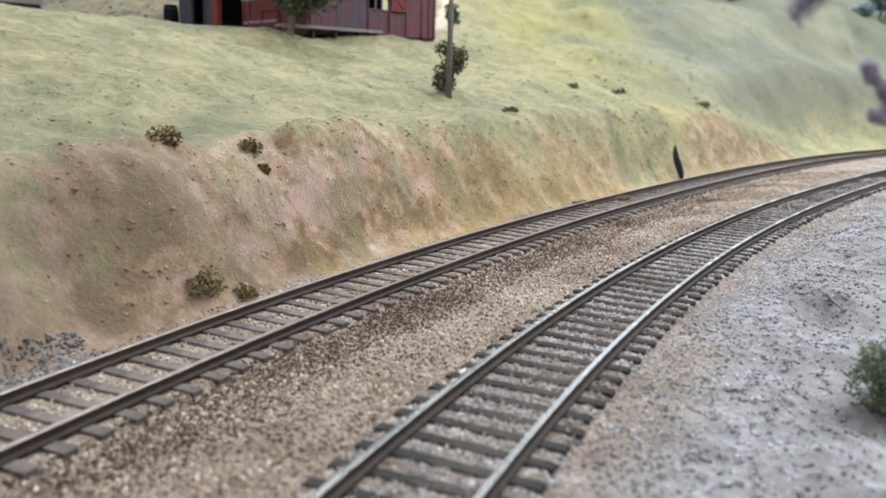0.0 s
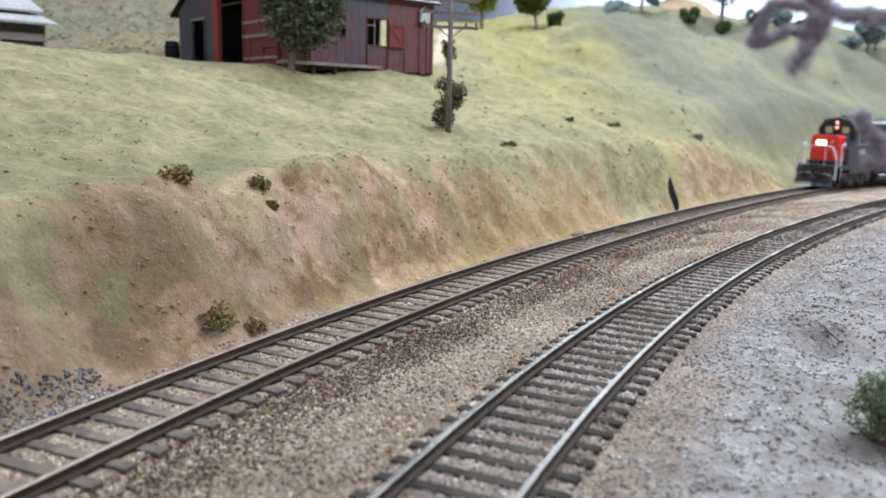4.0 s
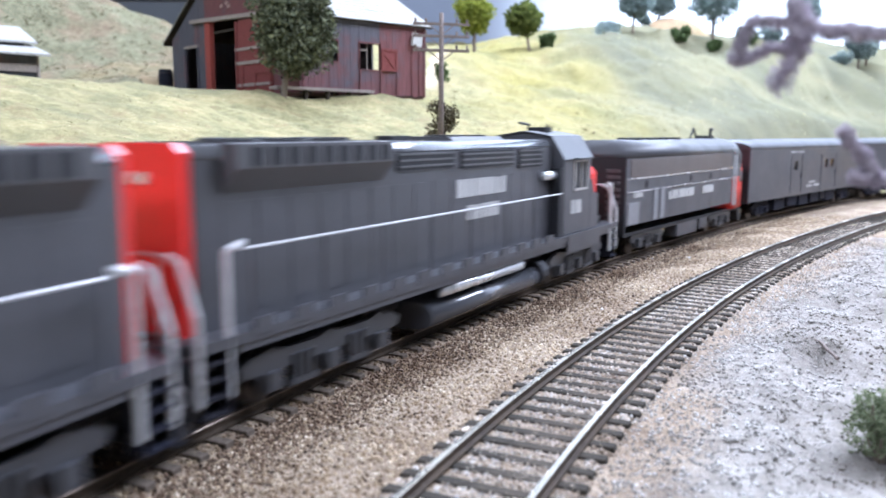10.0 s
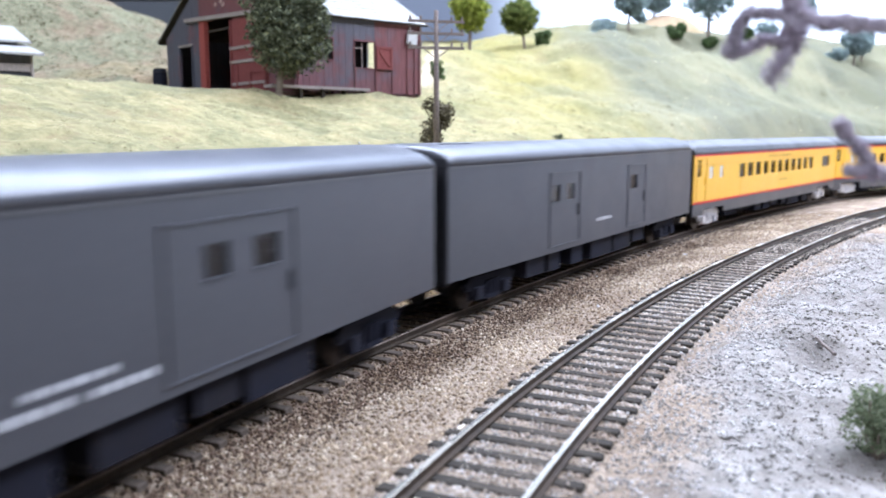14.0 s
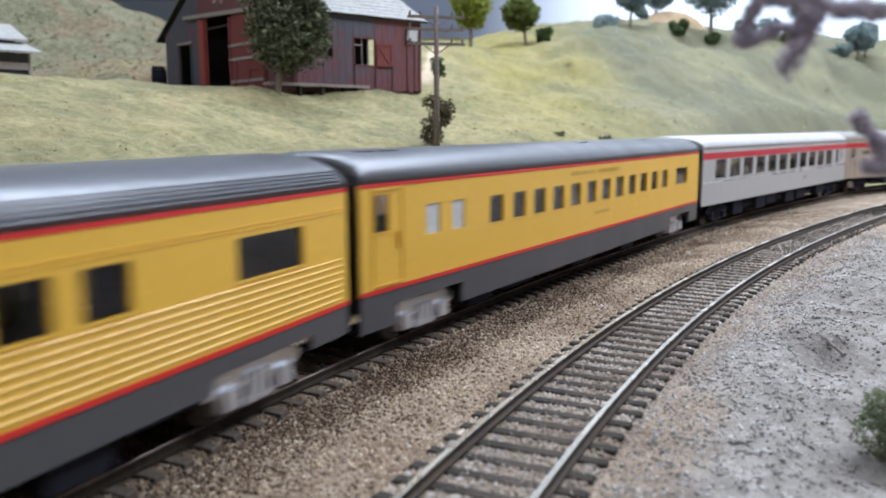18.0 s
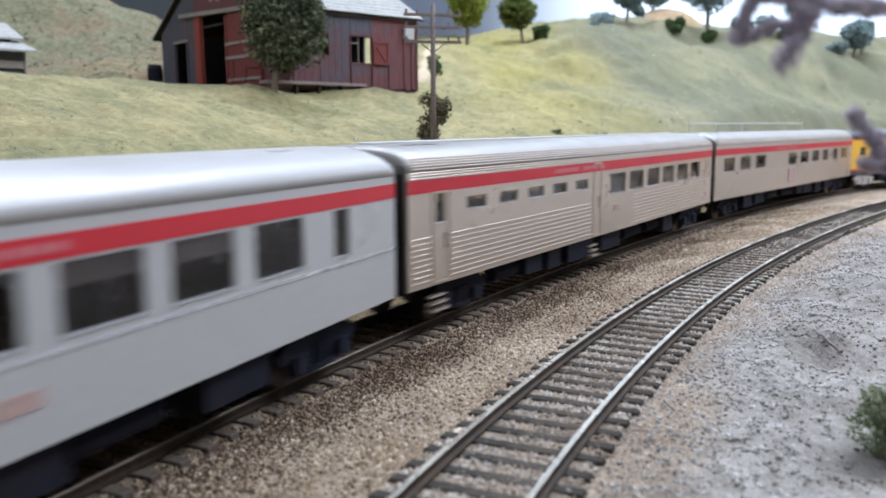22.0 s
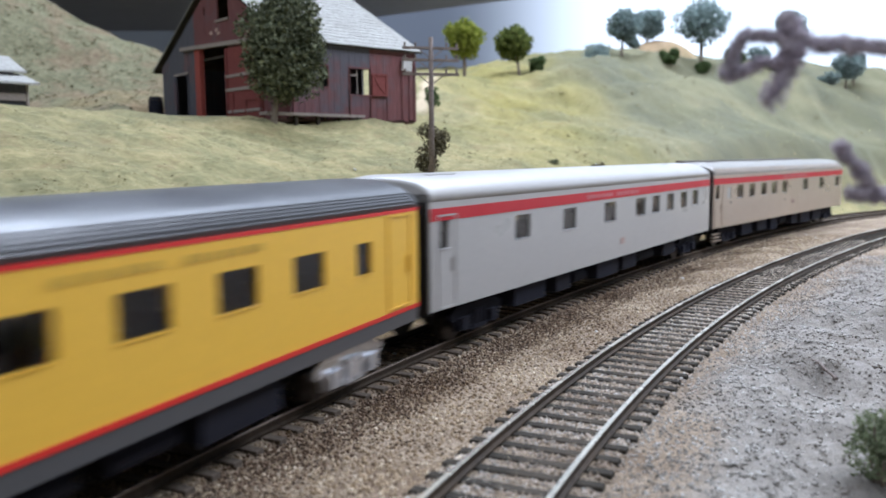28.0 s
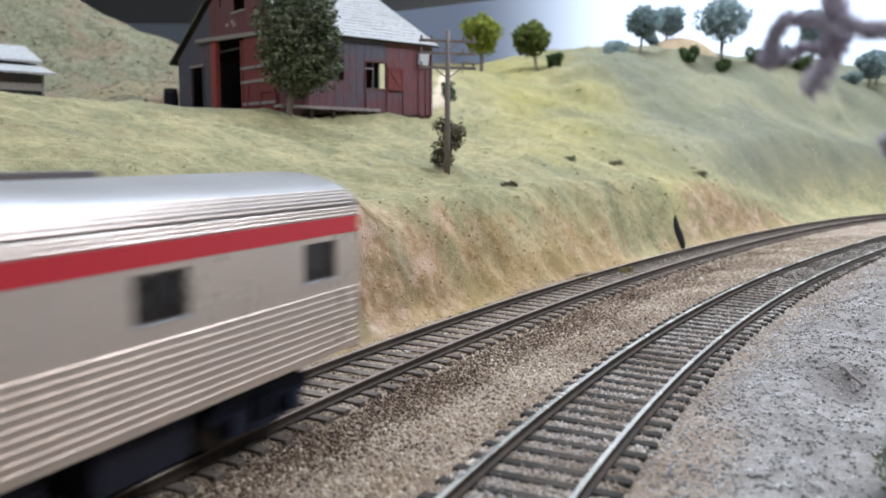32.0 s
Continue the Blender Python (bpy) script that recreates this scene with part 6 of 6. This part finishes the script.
bush("shrub", "green shrub at the barn's far corner", 3, 648, height_at(3, 648) - 1, 26, 14, M_LEAF_BUSH, 260, 1.6, 6)

HILL = "trees on the far hill"
FAR_TREES = [  # across and depth mm, height, width, leaves, lean
    (42, 905, 60, 46, M_LEAF_YELLOW, 0), (106, 930, 48, 46, M_LEAF_GREEN, -6), (247, 1035, 50, 48, M_LEAF_HAZE, 2), (300, 1120, 58, 44, M_LEAF_HAZE, 3),
    (352, 1045, 72, 66, M_LEAF_HAZE, 0), (474, 1060, 70, 46, M_LEAF_HAZE, 0), (548, 1060, 44, 40, M_LEAF_HAZE, 2), (572, 1085, 40, 34, M_LEAF_HAZE, -2)]
for k, (x, y, h, w, m, ln) in enumerate(FAR_TREES):
    lab = {M_LEAF_YELLOW: "bright yellow-green round tree on the far hill", M_LEAF_GREEN: "mid-green leaning tree on the far hill"}.get(m, "grey-green tree with bare trunk on the far hill")
    tree("tree", lab, x, y, height_at(x, y) - 1, h, w, h * 0.46, m, 2600, 2.6, 20 + k, lean=ln, clumps=22, group=HILL)
FAR_BUSHES = [(124, 925, 18, 20, M_LEAF_BUSH), (212, 1020, 20, 42, M_LEAF_HAZE), (300, 1010, 16, 26, M_LEAF_BUSH), (398, 1050, 26, 30, M_LEAF_BUSH), (432, 1060, 18, 32, M_LEAF_HAZE), (455, 1045, 18, 30, M_LEAF_BUSH),
              (520, 1050, 16, 30, M_LEAF_HAZE), (278, 1100, 14, 18, M_LEAF_HAZE), (345, 1020, 14, 22, M_LEAF_BUSH)]
for k, (x, y, h, w, m) in enumerate(FAR_BUSHES):
    bush("bush", "fresh green bush on the far hill" if m is M_LEAF_BUSH else "low grey-green bush on the far hill", x, y, height_at(x, y) - 1, h, w, m, 800, 2.2, 50 + k, group="bushes on the far hill")


# sandy mound behind the crest
def build_mound():
    x0, y0 = 318, 1120
    base = height_at(x0, y0) - 26
    bm = bmesh.new()
    rings = []
    for k in range(9):
        f = k / 8
        r = 75 * (1 - f) + 0.5
        rings.append([(r * math.cos(a * math.pi / 16) * (1 + 0.12 * noise.noise((math.cos(a), math.sin(a), f))), r * 0.6 * math.sin(a * math.pi / 16), 46 * (1 - (1 - f) ** 2) + 1.5 * noise.noise((a * 0.7, f * 5, 1))) for a in range(32)])
    loft(bm, rings)
    m = part("mound", bm, plain("orange_sand", (0.5, 0.36, 0.22), 0.95, vary=0.15, grain=200, bump=0.4, dirt=(0.36, 0.3, 0.16)), smooth=True)
    m.location = (x0 * MM, y0 * MM, base * MM)
    tagged(m, "bare orange sand mound behind the hill crest", "mound", kind="structure")


build_mound()


# charred stump by the far track
def build_stump():
    x, y, _ = on_line(FAR, 213)
    th = on_line(FAR, 213)[2]
    x, y = x - math.sin(th) * 19, y + math.cos(th) * 19
    s = thing("stump", "slender charred black stump leaning by the track", "tree stump", at=(x, y, height_at(x, y) - 1))
    bm = bmesh.new()
    rings = []
    for k, (z, r, lx) in enumerate(((0, 0.9, 1.5), (4, 1.6, 0.6), (9, 1.9, -1.2), (14, 1.7, -2.9), (18, 1.2, -3.8), (20.5, 0.3, -4.0))):
        rings.append([(lx + r * math.cos(a * math.pi / 4) * (1 + 0.2 * math.sin(3 * a + k)), r * 0.7 * math.sin(a * math.pi / 4), z) for a in range(8)])
    loft(bm, rings)
    part("wood", bm, M_BLACK, s)


build_stump()


# bare overhanging branches, close to the lens
def limb(bm, pts, r0, r1, rnd):
    n = len(pts)
    for k, (a, b) in enumerate(zip(pts, pts[1:])):
        ra, rb = r0 + (r1 - r0) * k / (n - 1), r0 + (r1 - r0) * (k + 1) / (n - 1)
        rod(bm, a, b, ra, 8, rb)
        for _ in range(5):
            f = rnd.random()
            p = Vector(a).lerp(Vector(b), f)
            bmesh.ops.create_icosphere(bm, subdivisions=1, radius=ra * rnd.uniform(0.7, 1.15), matrix=Matrix.Translation(p + Vector((rnd.uniform(-1, 1), rnd.uniform(-1, 1), rnd.uniform(-1, 1))) * ra * 0.6))


def build_overhang():
    rnd = random.Random(11)
    t = thing("dead_tree", "gnarled purple-brown dead tree leaning over the layout's edge", "tree", at=(68, 80, -2))

    def q(px, py, d=80):
        return ((px - 784) / 1430 * (d + 3) - 68.4, d - 80, EYE + 1 + (273 - py) / 1430 * (d + 3) + 1.3)
    bm = bmesh.new()
    limb(bm, [(3, 2, -2), (2, 1, 20), (0, 0, 38), q(1850, 250), q(1800, 110)], 2.2, 1.0, rnd)
    part("trunk", bm, M_DEADWOOD, t, "rough bare trunk")
    arms = (([q(1800, 110), q(1680, 88), q(1590, 78), q(1530, 72), q(1495, 72), q(1446, 62)], 0.75, 0.62),
            ([q(1444, 100), q(1446, 60), q(1436, 22)], 0.8, 0.62),
            ([q(1446, 75), q(1442, 110), q(1424, 145), q(1404, 180)], 0.8, 0.34),
            ([q(1440, 62), q(1400, 58), q(1362, 56), q(1343, 76), q(1337, 108), q(1322, 132)], 0.5, 0.42),
            ([q(1436, 108), q(1392, 104), q(1360, 120), q(1324, 132)], 0.45, 0.36),
            ([q(1850, 250), q(1700, 345), q(1600, 345), q(1556, 338)], 0.6, 0.5),
            ([q(1610, 345), q(1580, 300), q(1552, 270), q(1536, 250)], 0.55, 0.42))
    for pts, a, b in arms:
        bm = bmesh.new()
        limb(bm, pts, a * 1.15, b * 1.1, rnd)
        br = part("branch", bm, M_DEADWOOD, t, "knobbly bare branch")
        bm = bmesh.new()
        spots = []
        for p0, p1 in zip(pts, pts[1:]):
            for f in (0.0, 0.33, 0.66):
                p = Vector(p0).lerp(Vector(p1), f)
                spots.append((p.x, p.y, p.z, a * rnd.uniform(1.3, 1.9)))
        leaves(bm, rnd, spots, 560, 0.3)
        part("lichen", bm, M_LICHEN, br, "fuzzy purple-grey lichen tufts")


build_overhang()

bush("bush", "small soft green bush at the layout's near edge", 76, 124, height_at(76, 124) - 1, 14, 16, M_LEAF_SOFT, 2200, 0.5, 31)


# a fallen twig on the pale ground
def build_twig():
    t = thing("twig", "thin grey-brown fallen twig on pale ground", "twig", at=(92.4, 178.5, height_at(92.4, 178.5) + 0.5), turn=82)
    bm = bmesh.new()
    tube(bm, [(-9, 0, 0.2), (-3, 0.5, 0.7), (3, -0.3, 0.6), (9, 0.4, 0.2)], 0.42, 6)
    tube(bm, [(-3, 0.3, 0.6), (-5.5, 1.6, 1.2)], 0.26, 5)
    part("stick", bm, M_POLE, t)


build_twig()


# ---- loose stuff ----
def stuff_mat(name, stops):
    m, nt, b = node_mat(name)
    g = nt.nodes.new("ShaderNodeNewGeometry")
    r = ramp_node(nt, g.outputs["Random Per Island"], stops)
    n = noise_node(nt, 30, 5, 0.65)
    stain = ramp_node(nt, n.outputs["Fac"], [(0.38, (0.56, 0.5, 0.45)), (0.6, (1.2, 1.2, 1.2))])
    nt.links.new(mix_node(nt, 1.0, r.outputs["Color"], stain.outputs["Color"], "MULTIPLY"), b.inputs["Base Color"])
    b.inputs["Roughness"].default_value = 0.9
    b.inputs["Specular IOR Level"].default_value = 0.15
    return m


M_STONES = stuff_mat("mixed_ballast", [(0.0, (0.075, 0.055, 0.04)), (0.22, (0.195, 0.143, 0.088)), (0.5, (0.335, 0.258, 0.166)), (0.78, (0.46, 0.368, 0.25)), (1.0, (0.66, 0.58, 0.45))])
M_STONES_GREY = stuff_mat("grey_grit", [(0.0, (0.15, 0.141, 0.126)), (0.25, (0.22, 0.207, 0.188)), (0.6, (0.31, 0.296, 0.272)), (1.0, (0.54, 0.52, 0.485))])
M_STONES_PALE = stuff_mat("pale_tan_grit", [(0.0, (0.13, 0.105, 0.08)), (0.3, (0.36, 0.305, 0.24)), (1.0, (0.7, 0.62, 0.53))])
M_DIRT = stuff_mat("brown_dirt", [(0.0, (0.03, 0.022, 0.015)), (0.6, (0.13, 0.085, 0.055)), (1.0, (0.26, 0.19, 0.13))])
M_TURF = stuff_mat("turf_crumbs", [(0.0, (0.13, 0.11, 0.06)), (0.3, (0.26, 0.236, 0.122)), (0.6, (0.34, 0.31, 0.165)), (1.0, (0.48, 0.42, 0.25))])
M_LITTER = stuff_mat("hill_litter", [(0.0, (0.095, 0.072, 0.045)), (0.35, (0.17, 0.152, 0.088)), (0.7, (0.22, 0.205, 0.12)), (1.0, (0.33, 0.285, 0.19))])
M_CINDER = stuff_mat("dark_cinders", [(0.0, (0.07, 0.066, 0.062)), (0.6, (0.15, 0.145, 0.14)), (1.0, (0.26, 0.25, 0.24))])
M_CLAY = stuff_mat("clay_crumbs", [(0.0, (0.22, 0.145, 0.08)), (0.5, (0.32, 0.2, 0.11)), (1.0, (0.5, 0.36, 0.24))])


def crumbs(name, label, X, Y, sizes, mat, sink, flat=0.8):
    """Many small uneven octahedra lying on the ground, as one object."""
    n, s = beside(FAR, X, Y)
    n2, _ = beside(NEAR, X, Y)
    Z = lay_of_land(X, Y, n, s, n2)
    rng = np.random.default_rng(len(X))
    base = np.array([[1, 0, 0], [-1, 0, 0], [0, 1, 0], [0, -1, 0], [0, 0, 1], [0, 0, -1]], float)
    ang = rng.uniform(0, 6.28, len(X))
    v = base[None] * rng.uniform(0.6, 1.3, (len(X), 6, 1)) * sizes[:, None, None]
    v[:, :, 2] *= flat
    c, q = np.cos(ang)[:, None], np.sin(ang)[:, None]
    tilt = rng.uniform(-0.5, 0.5, (len(X), 1))
    x = v[:, :, 0] * c - v[:, :, 1] * q
    y = v[:, :, 0] * q + v[:, :, 1] * c
    z = v[:, :, 2] + x * tilt
    pts = np.stack([x + X[:, None], y + Y[:, None], z + (Z + sizes * sink)[:, None]], 2).reshape(-1, 3) * MM
    tri = np.array([[0, 2, 4], [2, 1, 4], [1, 3, 4], [3, 0, 4], [2, 0, 5], [1, 2, 5], [3, 1, 5], [0, 3, 5]])
    faces = (tri[None] + 6 * np.arange(len(X))[:, None, None]).reshape(-1, 3)
    me = bpy.data.meshes.new(name)
    me.vertices.add(len(pts))
    me.vertices.foreach_set("co", pts.ravel())
    me.loops.add(faces.size)
    me.loops.foreach_set("vertex_index", faces.ravel().astype(np.int32))
    me.polygons.add(len(faces))
    me.polygons.foreach_set("loop_start", np.arange(0, faces.size, 3).astype(np.int32))
    me.update(calc_edges=True)
    me.materials.append(mat)
    return tagged(new(name, me), label, name.replace("_", " "), kind="stuff")


def strewn(line, n0, n1, s0, s1, count, seed, bias=1.0):
    rng = np.random.default_rng(seed)
    s = s0 + (s1 - s0) * rng.uniform(0, 1, count) ** bias
    n = rng.uniform(n0, n1, count)
    x, y, th = [np.interp(s, WAY, line[:, i]) for i in range(3)]
    return x - np.sin(th) * n, y + np.cos(th) * n, n, s


def clear_of_rails(X, Y):
    keep = np.ones(len(X), bool)
    for line in (FAR, NEAR):
        n, _ = beside(line, X, Y)
        keep &= (np.abs(np.abs(n) - 8.65) > 1.5) & ((np.abs(n) > 14.2) | (np.random.default_rng(2).uniform(0, 1, len(X)) < 0.75))
    return keep


rng = np.random.default_rng(8)
X, Y, n, s = strewn(FAR, -56, 19, -250, 330, 72000, 1, 1.5)
k = clear_of_rails(X, Y)
crumbs("ballast", "tan and grey ballast stones round the tracks", X[k], Y[k], 0.16 + 0.4 * rng.uniform(0, 1, k.sum()) ** 1.7, M_STONES, 0.1)
X, Y, n, s = strewn(NEAR, -75, 14, -235, 260, 64000, 2, 1.4)
n2, _ = beside(NEAR, X, Y)
k = clear_of_rails(X, Y) & (rng.uniform(0, 1, len(X)) < np.interp(-n2, [10, 36, 50, 75], [1, 1, 0.35, 0.06]))
crumbs("grit", "grey grit strewn beside the near track", X[k], Y[k], 0.16 + 0.42 * rng.uniform(0, 1, k.sum()) ** 1.6, M_STONES_GREY, 0.1, 0.7)
X, Y, n, s = strewn(FAR, -33, -12.5, -240, 330, 26000, 21, 1.4)
k = clear_of_rails(X, Y) & (rng.uniform(0, 1, len(X)) < np.interp(-n, [12.5, 16, 22, 33], [0.6, 1, 0.8, 0.05]) * np.interp(s, [60, 200], [1, 0.35]))
crumbs("track_dirt", "dark brown dirt along the far track", X[k], Y[k], rng.uniform(0.2, 0.5, k.sum()), M_DIRT, 0.3)
X, Y, n, s = strewn(NEAR, -14, 14, -220, 330, 48000, 22, 1.4)
k = clear_of_rails(X, Y)
crumbs("tie_gravel", "pale fine gravel between the near track's ties", X[k], Y[k], rng.uniform(0.16, 0.4, k.sum()), M_STONES_PALE, 0.45)
X, Y, n, s = strewn(FAR, 46, 260, -200, 420, 13000, 3)
crumbs("turf_crumbs", "crumbly tan and olive turf on the hillside", X, Y, rng.uniform(0.3, 0.9, len(X)), M_TURF, -0.2, 0.3)
X, Y = rng.uniform(-440, -110, 13000), rng.uniform(560, 930, 13000)
k = (-(X + 330) * 84 + (Y - 478) * 180) / 198.6 > 4
crumbs("leaf_litter", "brown and green litter on the barn hill", X[k], Y[k], rng.uniform(0.5, 1.6, k.sum()), M_LITTER, -0.2, 0.3)
X, Y = rng.uniform(10, 620, 4000), 440 + 600 * rng.uniform(0, 1, 4000) ** 1.3
crumbs("hill_turf", "low clumps of dry turf on the far hill", X, Y, rng.uniform(0.8, 2.2, len(X)), M_TURF, -0.12, 0.2)
X, Y, n, s = strewn(FAR, 18, 46, -200, 380, 2200, 4)
crumbs("clay_crumbs", "small clay lumps on the cutting face", X, Y, rng.uniform(0.3, 0.9, len(X)), M_CLAY, -0.3, 0.5)
WEEDS = [  # across and depth mm, height, width, leaves
    (-70, 198, 3, 10, M_LEAF_WEED), (-75, 206, 2.5, 4, M_LEAF_BUSH), (-54, 222, 2.5, 7, M_LEAF_WEED), (-50, 219, 2.5, 5, M_LEAF_WEED), (-55, 179, 4, 12, M_LEAF_WEED), (-48, 188, 2, 8, M_LEAF_WEED),
    (31, 378, 2, 10, M_LEAF_PURPLE), (76, 490, 2, 9, M_LEAF_DARK), (110, 522, 2, 12, M_LEAF_PURPLE), (182, 573, 2.5, 14, M_LEAF_PURPLE), (60, 345, 3, 10, M_LEAF_WEED), (84, 368, 3, 9, M_LEAF_WEED)]
for k, (x, y, h, w, m) in enumerate(WEEDS):
    lab = {M_LEAF_WEED: "olive weed tuft at the bank's foot", M_LEAF_BUSH: "small dark green weed on the bank's edge"}.get(m, "low dry brown weed tuft on the bank")
    bush("weed_tuft", lab, x, y, height_at(x, y) - 1.5, h, w, m, 420, 0.6, 70 + k, group="weeds on the bank")


# a few pale pebbles here and there
X, Y, n, s = strewn(FAR, -70, 60, -150, 380, 24, 12)
X, Y = np.append(X, [-34, 46, 112, -46, 110, -34, -10]), np.append(Y, [374, 323, 345, 166, 525, 238, 218])
crumbs("pebbles", "few small white pebbles on the ground", X, Y, np.append(rng.uniform(0.35, 0.7, len(X) - 7), [0.9, 1.0, 1.0, 1.3, 1.0, 0.9, 0.8]), M_FROST, 0.3, 0.6)
# dark cinders spilled at the bank's foot
X, Y, n, s = strewn(FAR, 16, 25, -230, -162, 1500, 14)
crumbs("cinders", "dark grey cinders spilled at the bank's foot", X, Y, rng.uniform(0.25, 0.7, len(X)), M_CINDER, 0.1, 0.7)


# ---- motion ----
# seconds, way of the leading coupler along the far track in mm
RUN = [(0.0, 987.0), (3.0, 570.0), (6.0, 153.3), (7.5, -55.0), (9.0, -261.8), (10.5, -466.2), (12.0, -675.2), (13.0, -817.1), (14.0, -959.2), (16.5, -1311.1),
       (18.0, -1516.5), (19.0, -1654.0), (20.0, -1791.3), (21.0, -1928.6), (22.0, -2064.9), (23.0, -2200.7), (24.0, -2337.3), (25.0, -2476.0), (26.0, -2616.9), (28.5, -2978.6),
       (30.0, -3196.2), (32.0, -3488.9)]


def motions():
    ts, ss = np.array(RUN).T
    slope = np.gradient(ss, ts)
    for i, v in enumerate(VEHICLES):
        mid, half = (JOINTS[i] + JOINTS[i + 1]) / 2, 0.36 * (JOINTS[i + 1] - JOINTS[i])
        rows = []
        for k in range(65):
            t = k / 2
            j = min(int(np.searchsorted(ts, t, side="right")) - 1, len(ts) - 2)
            h = ts[j + 1] - ts[j]
            u = (t - ts[j]) / h
            s = (2 * u ** 3 - 3 * u ** 2 + 1) * ss[j] + (u ** 3 - 2 * u ** 2 + u) * h * slope[j] + (3 * u ** 2 - 2 * u ** 3) * ss[j + 1] + (u ** 3 - u ** 2) * h * slope[j + 1]
            a, b = on_line(FAR, s + mid - half), on_line(FAR, s + mid + half)
            rows.append((t, pose((a[0] + b[0]) / 2 * MM, (a[1] + b[1]) / 2 * MM, 0, 0, 0, math.degrees(math.atan2(b[1] - a[1], b[0] - a[0])))))
        walk(v, rows)


motions()
